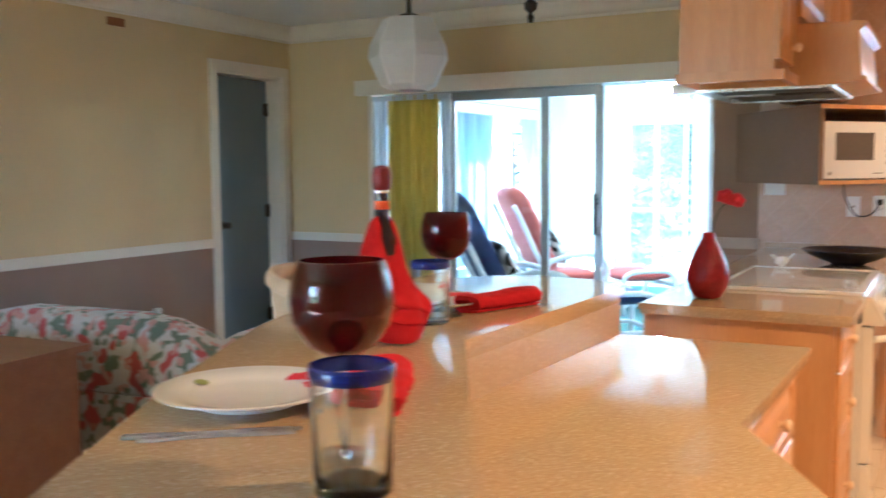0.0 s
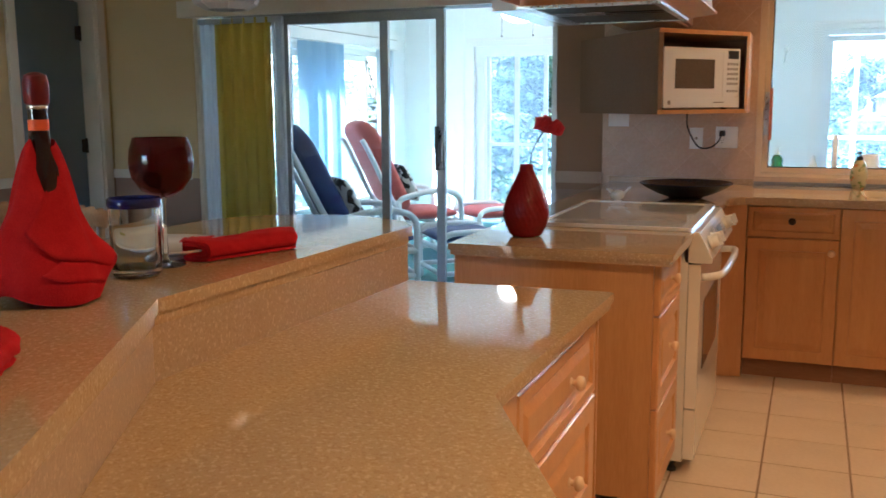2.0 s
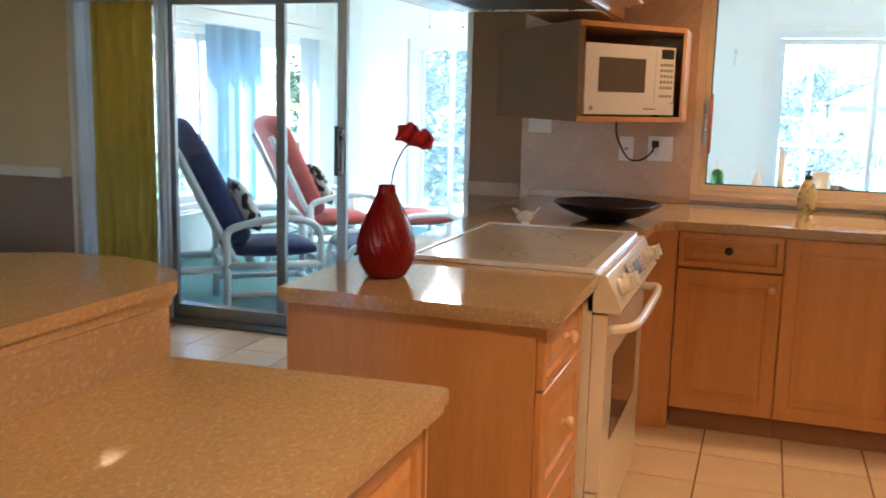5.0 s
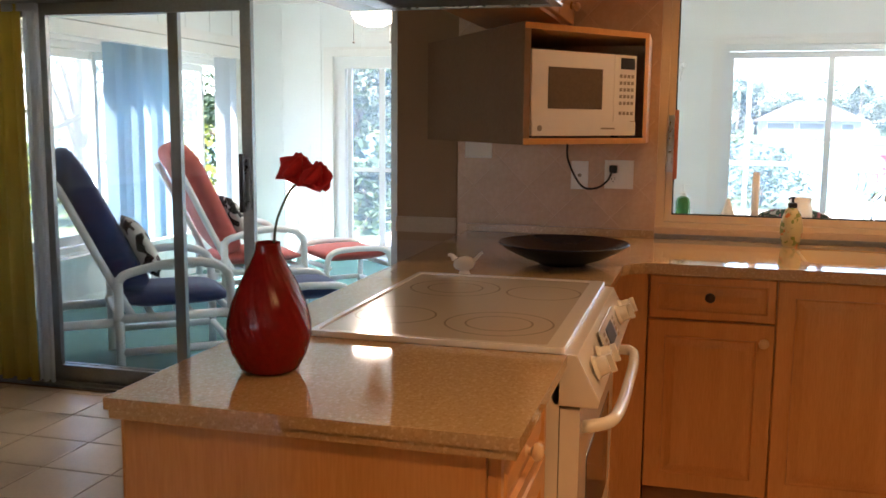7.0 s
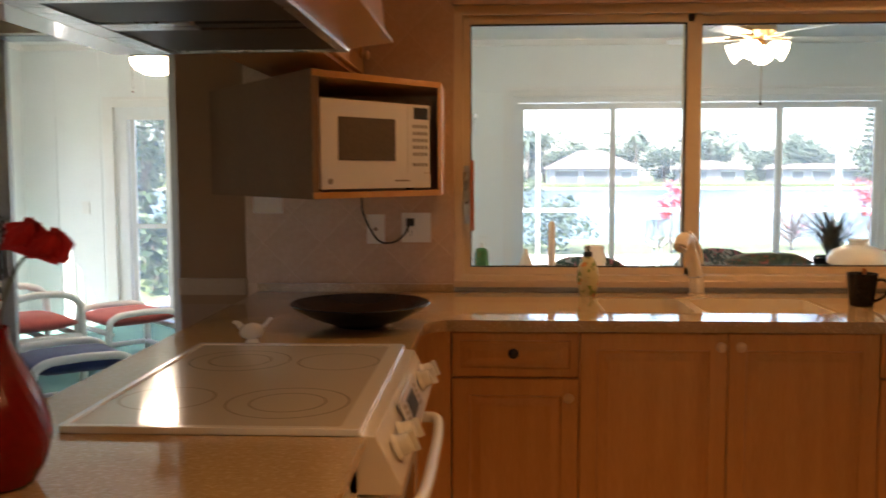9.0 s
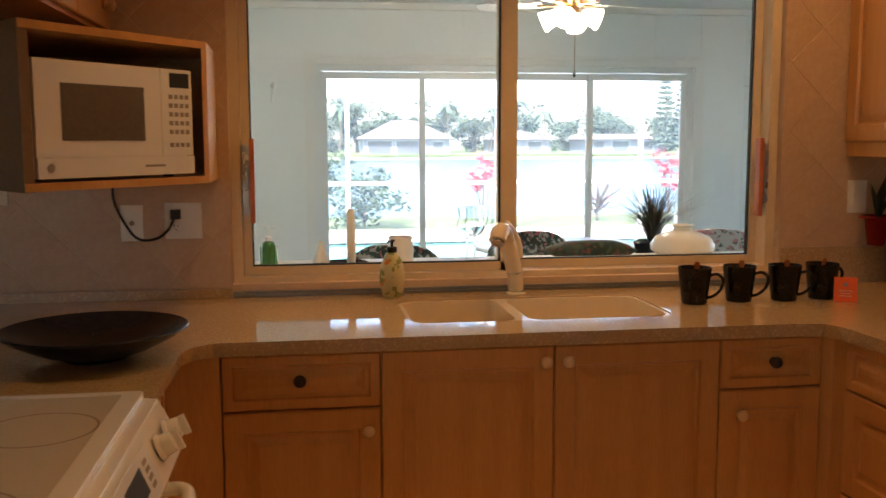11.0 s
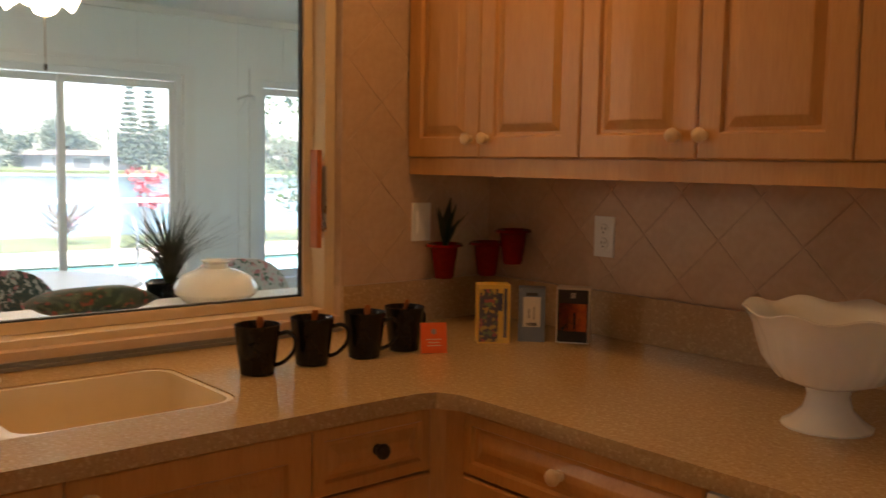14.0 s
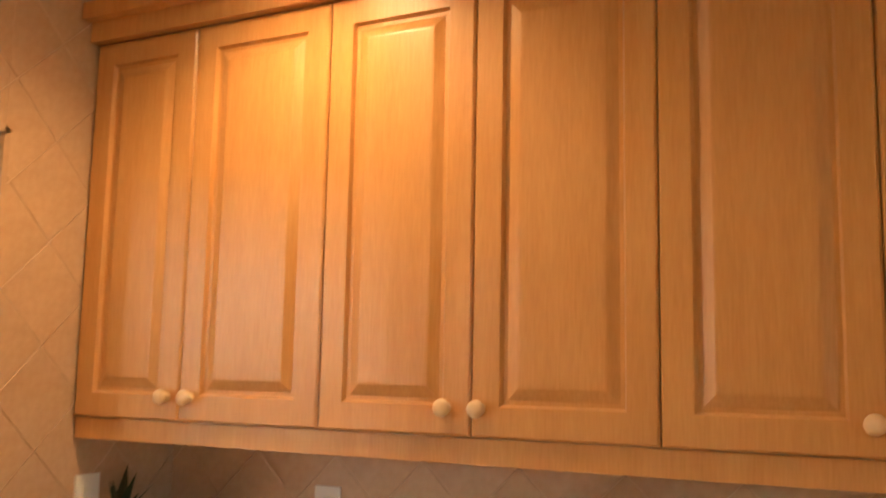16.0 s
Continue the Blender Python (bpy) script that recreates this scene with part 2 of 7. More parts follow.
FLORAL_GREEN = print_material("leafy_cloth", (0.55, 0.56, 0.50), [((0.03, 0.075, 0.06), 40, 0.40, 0.44), ((0.55, 0.20, 0.22), 34, 0.61, 0.64), ((0.50, 0.50, 0.44), 55, 0.62, 0.65)])
FLORAL_PINK = print_material("pale_pink_floral_cloth", (0.66, 0.62, 0.56), [((0.10, 0.17, 0.12), 38, 0.60, 0.64), ((0.60, 0.24, 0.24), 30, 0.57, 0.61), ((0.70, 0.50, 0.46), 46, 0.58, 0.62)])
GREEN_CLOTH = print_material("dark_green_cloth", (0.022, 0.055, 0.05), [((0.07, 0.12, 0.09), 45, 0.56, 0.6), ((0.22, 0.05, 0.05), 50, 0.62, 0.65)])
WICKER = material("pale_wicker", (0.50, 0.35, 0.19), (0.60, 0.45, 0.27), rough=0.6, scale=40, stretch=(1, 1, 0.3), bump=0.001)
BROWN_WOOD = material("brown_oak", (0.22, 0.085, 0.03), (0.29, 0.12, 0.045), rough=0.4, scale=3, fine=30, stretch=(1, 6, 6), bump=0.0003)
YELLOW_CURTAIN = material("yellow_curtain", (0.50, 0.40, 0.075), (0.56, 0.46, 0.11), rough=0.85, scale=3, fine=250, stretch=(1, 1, 0.3), bump=0.0003)
BLUE_BLIND = material("blue_vertical_blind", (0.38, 0.54, 0.66), (0.44, 0.60, 0.72), rough=0.6, scale=3, fine=100)
GREY_BLIND = material("grey_blind", (0.50, 0.55, 0.60), (0.56, 0.61, 0.66), rough=0.6, scale=3, fine=100)
LAMP_GLASS = material("lit_opal_glass", (0.9, 0.85, 0.75), rough=0.4, emit=(1.0, 0.82, 0.58), power=4.0)
SHADE = material("frosted_white_shade", (0.70, 0.69, 0.68), (0.74, 0.73, 0.72), spec=0.1, rough=0.75, scale=10)
SPOT_FACE = material("lit_spot_lens", (0.9, 0.8, 0.6), rough=0.4, emit=(1.0, 0.72, 0.42), power=4.0)
ORANGE_WOOD = material("orange_wood_handle", (0.42, 0.12, 0.035), (0.50, 0.16, 0.05), rough=0.35, scale=6, stretch=(8, 8, 1))
GREEN_SOAP = material("green_soap_plastic", (0.05, 0.28, 0.10), rough=0.15, transmission=0.5, ior=1.4)
SOAP_PRINT = print_material("yellow_printed_ceramic", (0.58, 0.52, 0.26), [((0.22, 0.28, 0.08), 45, 0.55, 0.6), ((0.60, 0.22, 0.06), 28, 0.62, 0.66)], rough=0.25)
ORANGE_CARD = material("orange_card", (0.75, 0.10, 0.012), (0.80, 0.13, 0.02), rough=0.5, scale=40)



def let_through(m, colour, share):
    """Thin cloth: part of the light passes through it."""
    nt = m.node_tree
    mx, tl = nt.nodes.new("ShaderNodeMixShader"), nt.nodes.new("ShaderNodeBsdfTranslucent")
    tl.inputs[0].default_value = (*colour, 1)
    mx.inputs[0].default_value = share
    nt.links.new(nt.nodes["Principled BSDF"].outputs[0], mx.inputs[1])
    nt.links.new(tl.outputs[0], mx.inputs[2])
    nt.links.new(mx.outputs[0], nt.nodes["Material Output"].inputs[0])
    return m


let_through(YELLOW_CURTAIN, (0.62, 0.50, 0.12), 0.35)
LINING = let_through(material("white_curtain_lining", (0.70, 0.72, 0.74), (0.74, 0.76, 0.78), rough=0.9, scale=4, fine=250), (0.72, 0.80, 0.86), 0.5)
let_through(BLUE_BLIND, (0.36, 0.60, 0.80), 0.35)
let_through(GREY_BLIND, (0.60, 0.68, 0.76), 0.3)
# Translucent sheet added in the windows to veil the outdoors with haze.
HAZE_SHEET = material("haze_sheet", (0.62, 0.66, 0.70), (0.68, 0.72, 0.76), rough=0.9, scale=300)
_snt = HAZE_SHEET.node_tree
_mx, _tr, _tl = _snt.nodes.new("ShaderNodeMixShader"), _snt.nodes.new("ShaderNodeBsdfTransparent"), _snt.nodes.new("ShaderNodeBsdfTranslucent")
_tl.inputs[0].default_value = (0.80, 0.88, 0.95, 1)
_mx.inputs[0].default_value = 0.085
_snt.links.new(_tr.outputs[0], _mx.inputs[1])
_snt.links.new(_tl.outputs[0], _mx.inputs[2])
_snt.links.new(_mx.outputs[0], _snt.nodes["Material Output"].inputs[0])


# ---- mesh helpers ----
MATS = {}


def part(name, bm, mat, parent=None, label="", world=False, smooth=False, bevel=0.0):
    """Links a bmesh as one mesh object; world: its coordinates are the world's, not the thing's."""
    if bevel:
        bmesh.ops.bevel(bm, geom=[e for e in bm.edges if e.is_manifold and e.calc_face_angle(0) > 0.6], offset=bevel, segments=2, profile=0.7, affect="EDGES", clamp_overlap=True)
    if parent is not None and world:
        bmesh.ops.transform(bm, matrix=MATS[parent.name].inverted(), verts=bm.verts)
    me = bpy.data.meshes.new(name)
    bm.normal_update()
    bm.to_mesh(me)
    bm.free()
    if mat:
        me.materials.append(mat)
    if smooth:
        me.shade_smooth()
        if smooth != "all":
            me.set_sharp_from_angle(angle=radians(40))
    ob = new(name, me)
    if parent is not None:
        ob.parent = parent
        MATS[ob.name] = MATS[parent.name]
    else:
        MATS[ob.name] = Matrix()
    if label:
        ob["label"] = label
    return ob


def thing(name, m, label, category, group="", kind=""):
    ob = new(name)
    ob.empty_display_size = 0.05
    ob.matrix_world = m
    MATS[ob.name] = m.copy()
    return tagged(ob, label, category, group, kind)


def add_box(bm, x0, x1, y0, y1, z0, z1, m=None):
    vs = [bm.verts.new((x, y, z)) for z in (z0, z1) for x, y in ((x0, y0), (x1, y0), (x1, y1), (x0, y1))]
    for f in ((3, 2, 1, 0), (4, 5, 6, 7), (0, 1, 5, 4), (1, 2, 6, 5), (2, 3, 7, 6), (3, 0, 4, 7)):
        bm.faces.new([vs[i] for i in f])
    if m is not None:
        bmesh.ops.transform(bm, matrix=m, verts=vs)
    return vs


def box(*a, m=None):
    bm = bmesh.new()
    add_box(bm, *a, m=m)
    return bm


def boxes(*items):
    bm = bmesh.new()
    for a in items:
        add_box(bm, *a)
    return bm


def add_prism(bm, poly, z0, z1):
    low, high = [bm.verts.new((x, y, z0)) for x, y in poly], [bm.verts.new((x, y, z1)) for x, y in poly]
    n = len(poly)
    bm.faces.new(high)
    bm.faces.new(low[::-1])
    for i in range(n):
        bm.faces.new((low[i], low[(i + 1) % n], high[(i + 1) % n], high[i]))


def prism(poly, z0, z1):
    bm = bmesh.new()
    add_prism(bm, poly, z0, z1)
    return bm


def plate(outer, holes, z0, z1):
    """A flat plate with holes through it."""
    bm = bmesh.new()
    edges = []
    for loop in (outer, *holes):
        vs = [bm.verts.new((x, y, z1)) for x, y in loop]
        edges += [bm.edges.new((vs[i], vs[(i + 1) % len(vs)])) for i in range(len(vs))]
    bmesh.ops.triangle_fill(bm, edges=edges, use_beauty=True)
    for f in bm.faces:
        if f.normal.z < 0:
            f.normal_flip()
    made = bmesh.ops.extrude_face_region(bm, geom=list(bm.faces))
    bmesh.ops.translate(bm, vec=(0, 0, z0 - z1), verts=[g for g in made["geom"] if isinstance(g, bmesh.types.BMVert)])
    bmesh.ops.recalc_face_normals(bm, faces=bm.faces)
    return bm


def add_lathe(bm, profile, seg=32, m=None, wave=None):
    """Turns a profile of (radius, height) about z; a radius of 0 closes it. wave(angle, k) scales the radius."""
    rings, made = [], []
    for k, (r, z) in enumerate(profile):
        if r < 1e-6:
            ring = [bm.verts.new((0, 0, z))]
        else:
            ring = []
            for i in range(seg):
                a = 2 * math.pi * i / seg
                s = wave(a, k) if wave else 1.0
                ring.append(bm.verts.new((r * s * math.cos(a), r * s * math.sin(a), z)))
        rings.append(ring)
        made += ring
    for a, b in zip(rings, rings[1:]):
        for i in range(seg):
            j = (i + 1) % seg
            if len(a) == 1 and len(b) > 1:
                bm.faces.new((a[0], b[j], b[i]))
            elif len(b) == 1 and len(a) > 1:
                bm.faces.new((a[i], a[j], b[0]))
            elif len(a) > 1:
                bm.faces.new((a[i], a[j], b[j], b[i]))
    if m is not None:
        bmesh.ops.transform(bm, matrix=m, verts=made)
    return made


def lathe(profile, seg=32, m=None, wave=None):
    bm = bmesh.new()
    add_lathe(bm, profile, seg, m, wave)
    return bm


def smooth_line(points, steps=6):
    """A soft curve through the points."""
    ps = [Vector(p) for p in points]
    ps = [ps[0] * 2 - ps[1]] + ps + [ps[-1] * 2 - ps[-2]]
    out = []
    for i in range(1, len(ps) - 2):
        a, b, c, d = ps[i - 1:i + 3]
        for k in range(steps):
            t = k / steps
            out.append(0.5 * ((2 * b) + (c - a) * t + (2 * a - 5 * b + 4 * c - d) * t * t + (3 * b - a - 3 * c + d) * t ** 3))
    out.append(ps[-2])
    return out


def add_tube(bm, points, r, seg=8, taper=1.0, flat=1.0):
    pts = [Vector(p) for p in points]
    rings, up = [], None
    n = len(pts)
    for i, p in enumerate(pts):
        d = (pts[min(i + 1, n - 1)] - pts[max(i - 1, 0)]).normalized()
        if up is None:
            up = Vector((0, 0, 1)) if abs(d.z) < 0.9 else Vector((1, 0, 0))
        side = d.cross(up).normalized()
        up = side.cross(d).normalized()
        rr = r * (1 + (taper - 1) * i / max(n - 1, 1))
        rings.append([bm.verts.new(p + side * rr * math.cos(2 * math.pi * k / seg) + up * rr * flat * math.sin(2 * math.pi * k / seg)) for k in range(seg)])
    for a, b in zip(rings, rings[1:]):
        for k in range(seg):
            bm.faces.new((a[k], a[(k + 1) % seg], b[(k + 1) % seg], b[k]))
    bm.faces.new(rings[0][::-1])
    bm.faces.new(rings[-1])


def tube(points, r, seg=8, taper=1.0, flat=1.0):
    bm = bmesh.new()
    add_tube(bm, points, r, seg, taper, flat)
    return bm


def rounded_rect(x0, x1, y0, y1, r, n=6):
    out = []
    for cx, cy, a0 in ((x1 - r, y1 - r, 0), (x0 + r, y1 - r, 90), (x0 + r, y0 + r, 180), (x1 - r, y0 + r, 270)):
        for k in range(n + 1):
            a = radians(a0 + 90 * k / n)
            out.append((cx + r * math.cos(a), cy + r * math.sin(a)))
    return out


def add_loft(bm, loops, cap_low=False, cap_high=False):
    """Joins loops of equally many 3D points."""
    rings = [[bm.verts.new(p) for p in loop] for loop in loops]
    n = len(rings[0])
    for a, b in zip(rings, rings[1:]):
        for i in range(n):
            bm.faces.new((a[i], a[(i + 1) % n], b[(i + 1) % n], b[i]))
    if cap_low:
        bm.faces.new(rings[0][::-1])
    if cap_high:
        bm.faces.new(rings[-1])


def cushion(w, d, h, puff=0.25, n=10, m=None):
    """A soft rectangular pad, its base at z = 0."""
    bm = bmesh.new()
    grid = {}
    for side in (1, -1):
        for i in range(n + 1):
            for j in range(n + 1):
                u, v = 2 * i / n - 1, 2 * j / n - 1
                edge = max(abs(u), abs(v)) ** 6
                z = h / 2 + side * h / 2 * (0.55 + 0.45 * (1 - u ** 4) * (1 - v ** 4)) * (1 - edge)
                if edge >= 0.999 and side == -1:
                    grid[side, i, j] = grid[1, i, j]
                else:
                    grid[side, i, j] = bm.verts.new((u * w / 2 * (1 - 0.02 * v * v), v * d / 2 * (1 - 0.02 * u * u), z))
        for i in range(n):
            for j in range(n):
                q = [grid[side, i, j], grid[side, i + 1, j], grid[side, i + 1, j + 1], grid[side, i, j + 1]]
                bm.faces.new(q if side == 1 else q[::-1])
    if m is not None:
        bmesh.ops.transform(bm, matrix=m, verts=bm.verts)
    return bm


def clip_poly(poly, x0, x1, y0, y1):
    def cut(pts, inside, cross):
        out = []
        for i in range(len(pts)):
            a, b = pts[i - 1], pts[i]
            if inside(b):
                if not inside(a):
                    out.append(cross(a, b))
                out.append(b)
            elif inside(a):
                out.append(cross(a, b))
        return out

    def at_x(v):
        return lambda a, b: (v, a[1] + (b[1] - a[1]) * (v - a[0]) / (b[0] - a[0]))

    def at_y(v):
        return lambda a, b: (a[0] + (b[0] - a[0]) * (v - a[1]) / (b[1] - a[1]), v)

    for inside, cross in ((lambda p: p[0] >= x0, at_x(x0)), (lambda p: p[0] <= x1, at_x(x1)), (lambda p: p[1] >= y0, at_y(y0)), (lambda p: p[1] <= y1, at_y(y1))):
        poly = cut(poly, inside, cross) if poly else poly
    return poly


def pane(name, parent, *a):
    ob = part(name, box(*a), GLASS, parent, world=True)
    ob.visible_shadow = False
    return ob


def structure(name, bm, mat, label="", category="", bevel=0.0, smooth=False):
    ob = part(name, bm, mat, bevel=bevel, smooth=smooth)
    return tagged(ob, label, category, kind="structure")

# ---- structure: kitchen and dining room ----
CEIL = 2.44
NW, NB = 5.95, 6.13          # faces of the north wall
EASTX, WESTX, SOUTHY = 2.512, -4.30, -3.0
SL0, SL1, SLH = -3.58, -1.07, 1.93   # sliding door opening
WX0, WX1, WZ0, WZ1 = 0.03, 1.935, 0.925, 2.0  # window over the sink

structure("floor_slab", box(-4.5, 2.7, -3.2, 6.13, -0.2, -0.004), GROUT_DARK, "dark grout bed under the kitchen floor tiles", "floor")
structure("ceiling", box(-4.5, 2.7, -3.2, 6.13, CEIL, CEIL + 0.12), CEILING, "white painted textured ceiling", "ceiling")
structure("wall_north_yellow", boxes((WESTX, SL0, NW, NB, 0.83, CEIL), (SL0, SL1, NW, NB, SLH, CEIL)), WALL_YELLOW, "cream yellow painted wall above a chair rail", "wall")
structure("wall_north_beige", box(SL1, -0.80, NW, NB, 0.83, CEIL), WALL_BEIGE_SHADED, "beige painted wall, coloured as in shade, beside the tiled kitchen wall", "wall")
structure("wall_north_taupe", boxes((WESTX, SL0, NW, NB, 0, 0.83), (SL1, -0.80, NW, NB, 0, 0.83)), WALL_TAUPE, "taupe painted lower wall", "wall")
structure("wall_north_kitchen", boxes((-0.80, WX0, NW + 0.0025, NB, 0, CEIL), (WX0, WX1, NW + 0.0025, NB, 0, WZ0), (WX0, WX1, NW + 0.0025, NB, WZ1, CEIL), (WX1, EASTX, NW + 0.0025, NB, 0, CEIL)), GROUT_LIGHT, "grouted kitchen wall behind diagonal tiles", "wall")
structure("wall_east", box(EASTX + 0.0025, 2.7, -3.2, NB, 0, CEIL), GROUT_LIGHT, "grouted kitchen wall behind diagonal tiles", "wall")
DY0, DY1, DH = 5.13, 5.84, 2.06   # doorway in the west wall
structure("wall_west_yellow", boxes((-4.45, WESTX, -3.2, DY0, 0.83, CEIL), (-4.45, WESTX, DY0, DY1, DH, CEIL), (-4.45, WESTX, DY1, NB, 0.83, CEIL)), WALL_YELLOW, "cream yellow painted wall above a chair rail", "wall")
structure("wall_west_taupe", boxes((-4.45, WESTX, -3.2, DY0, 0, 0.83), (-4.45, WESTX, DY1, NB, 0, 0.83)), WALL_TAUPE, "taupe painted lower wall", "wall")
# Unseen wall; its unglazed opening is added and sized for fill daylight.
structure("wall_south", boxes((-4.3, -3.9, -3.2, SOUTHY, 0, CEIL), (-1.85, 2.512, -3.2, SOUTHY, 0, CEIL), (-3.9, -1.85, -3.2, SOUTHY, 0, 0.75), (-3.9, -1.85, -3.2, SOUTHY, 2.1, CEIL)), WALL_YELLOW, "unseen cream painted wall with an opening added for fill daylight", "wall")
structure("back_room", boxes((-6.2, -6.1, 4.4, 6.6, 0, CEIL), (-6.2, -4.45, 4.3, 4.4, 0, CEIL), (-6.2, -4.45, 6.6, 6.7, 0, CEIL), (-6.2, -4.45, 4.3, 6.7, CEIL, CEIL + 0.1), (-6.2, -4.45, 4.3, 6.7, -0.1, -0.002)), WALL_TAUPE, "dim room behind the doorway", "wall")
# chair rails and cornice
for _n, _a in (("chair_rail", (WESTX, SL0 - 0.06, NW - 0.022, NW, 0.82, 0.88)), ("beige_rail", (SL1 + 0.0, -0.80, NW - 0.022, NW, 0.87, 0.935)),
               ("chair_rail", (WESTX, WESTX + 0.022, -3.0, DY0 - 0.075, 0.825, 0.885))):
    structure("chair_rail", box(*_a), RAIL_SHADED if _n == "beige_rail" else TRIM, "cream painted wooden chair rail, coloured as in shade" if _n == "beige_rail" else "cream painted wooden chair rail", "trim", bevel=0.006)


def cornice(name, a, b, out):
    """A cove moulding along the wall from a to b; out points into the room."""
    bm = bmesh.new()
    a, b, out = Vector(a), Vector(b), Vector(out)
    prof = [(0.0, -0.115), (0.012, -0.115), (0.018, -0.10)] + [(0.018 + 0.075 * math.sin(radians(t)), -0.02 - 0.08 * math.cos(radians(t))) for t in (0, 20, 40, 60, 80, 90)] + [(0.10, -0.012), (0.10, -0.001), (0.0, -0.001)]
    add_loft(bm, [[p + out * r + Vector((0, 0, CEIL + z)) for r, z in prof] for p in (a, b)], True, True)
    bmesh.ops.recalc_face_normals(bm, faces=bm.faces)
    return structure(name, bm, TRIM, "cream cove moulding under the ceiling", "trim", smooth=True)


cornice("cornice_north", (WESTX, NW, 0), (-0.70, NW, 0), (0, -1, 0))
cornice("cornice_west", (WESTX, -3.0, 0), (WESTX, NW, 0), (1, 0, 0))

# doorway with its casing and the blue-grey door ajar
_f = thing("door_frame", pose(WESTX, 5.48, 0), "cream painted door casing round a doorway", "door frame", kind="structure")
for _a in ((WESTX, WESTX + 0.02, DY0 - 0.07, DY0, 0, DH), (WESTX, WESTX + 0.02, DY1, DY1 + 0.07, 0, DH), (WESTX, WESTX + 0.02, DY0 - 0.07, DY1 + 0.07, DH, DH + 0.07)):
    part("casing", box(*_a), TRIM, _f, world=True, bevel=0.005)
for _a in ((-4.45, WESTX, DY0 - 0.001, DY0 + 0.018, 0, DH), (-4.45, WESTX, DY1 - 0.018, DY1 + 0.001, 0, DH), (-4.45, WESTX, DY0 + 0.018, DY1 - 0.018, DH - 0.018, DH)):
    part("jamb", box(*_a), TRIM, _f, world=True)
_d = thing("door_1", pose(-4.445, DY1 - 0.025, 0, 0, 0, 8), "blue-grey painted interior door standing ajar", "door", kind="structure")
part("door_leaf", box(-0.02, 0.02, -0.68, 0, 0.01, DH - 0.03), DOOR_BLUE, _d, bevel=0.003)
for _z in (0.25, 1.05, 1.82):
    part("hinge", boxes((0.02, 0.034, -0.012, 0.03, _z - 0.05, _z + 0.05), (0.016, 0.03, -0.05, -0.012, _z - 0.045, _z + 0.045)), DARK_METAL, _d, "dark metal hinge")
_k = part("door_knob", lathe([(0, 0.065), (0.02, 0.062), (0.027, 0.05), (0.022, 0.036), (0.011, 0.03), (0.011, 0.012), (0.03, 0.008), (0.032, 0), (0, 0)], 20, pose(0.02, -0.62, 0.97, 0, 90, 0)), DARK_METAL, _d, "dark round knob", smooth=True)

# ---- sliding glass door to the sun room ----
_s = thing("window_1", pose(-2.3, 6.04, 0), "aluminium sliding glass door to the sun room, partly open", "sliding door", kind="structure")
part("head_cover", box(-3.65, -1.02, NW - 0.07, NW - 0.003, SLH - 0.03, SLH + 0.075), TRIM, _s, "cream valance above the sliding door", world=True, bevel=0.004)
part("floor_track", boxes((SL0, SL1, 5.97, 6.11, 0.0, 0.012), (SL0, SL1, 5.99, 6.0, 0.012, 0.028), (SL0, SL1, 6.04, 6.05, 0.012, 0.028), (SL0, SL1, 6.09, 6.10, 0.012, 0.028)), ALU_SHADED, _s, world=True)
part("side_jamb", box(SL0, SL0 + 0.03, 5.955, 6.12, 0.012, SLH), TRIM, _s, world=True, bevel=0.004)
part("side_jamb", box(SL1 - 0.03, SL1, 5.955, 6.12, 0.012, SLH), ALU_SHADED, _s, world=True)
part("top_track", box(SL0 + 0.1, SL1 - 0.03, 5.96, 6.11, SLH - 0.03, SLH - 0.001), ALU_SHADED, _s, world=True)
for _x0, _x1, _y in ((-2.95, -1.80, 6.03), (-3.42, -2.20, 6.075)):
    _p = part("sliding_panel", boxes((_x0, _x0 + 0.055, _y, _y + 0.03, 0.03, SLH - 0.032), (_x1 - 0.055, _x1, _y, _y + 0.03, 0.03, SLH - 0.032), (_x0 + 0.055, _x1 - 0.055, _y, _y + 0.03, 0.03, 0.10), (_x0 + 0.055, _x1 - 0.055, _y, _y + 0.03, SLH - 0.09, SLH - 0.032)), ALU_SHADED, _s, world=True)
    pane("pane", _p, _x0 + 0.05, _x1 - 0.05, _y + 0.012, _y + 0.018, 0.098, SLH - 0.088)
part("lock_plate", box(-1.838, -1.812, 6.012, 6.03, 0.93, 1.17), STEEL, _s, world=True, bevel=0.003)
part("pull_handle", boxes((-1.845, -1.825, 5.975, 5.993, 0.92, 1.19), (-1.842, -1.828, 5.993, 6.03, 0.945, 0.965), (-1.842, -1.828, 5.993, 6.03, 1.135, 1.155)), DARK_METAL, _s, "dark bar handle", world=True, bevel=0.003)


def curtain_drop(x0, x1, y, z0, z1, folds, depth):
    bm = bmesh.new()
    n = folds * 8
    rows = []
    for z in (z0, (z0 + z1) / 2, z1):
        row = []
        for side in (0, 0.004):
            for i in (range(n + 1) if side == 0 else range(n, -1, -1)):
                a = 2 * math.pi * i / 8
                wob = 0.25 * math.sin(i * 0.7 + z)
                row.append((x0 + (x1 - x0) * i / n, y + depth * math.sin(a + wob) + side, z))
        rows.append(row)
    add_loft(bm, rows, True, True)
    return bm


_cu = thing("curtain", pose(-3.2, 5.978, 0.02), "yellow fabric curtain with a white lining beside a sliding door", "curtain")
part("cloth", curtain_drop(-3.43, -2.995, 5.980, 0.02, SLH - 0.04, 5, 0.018), YELLOW_CURTAIN, _cu, world=True, smooth=True)
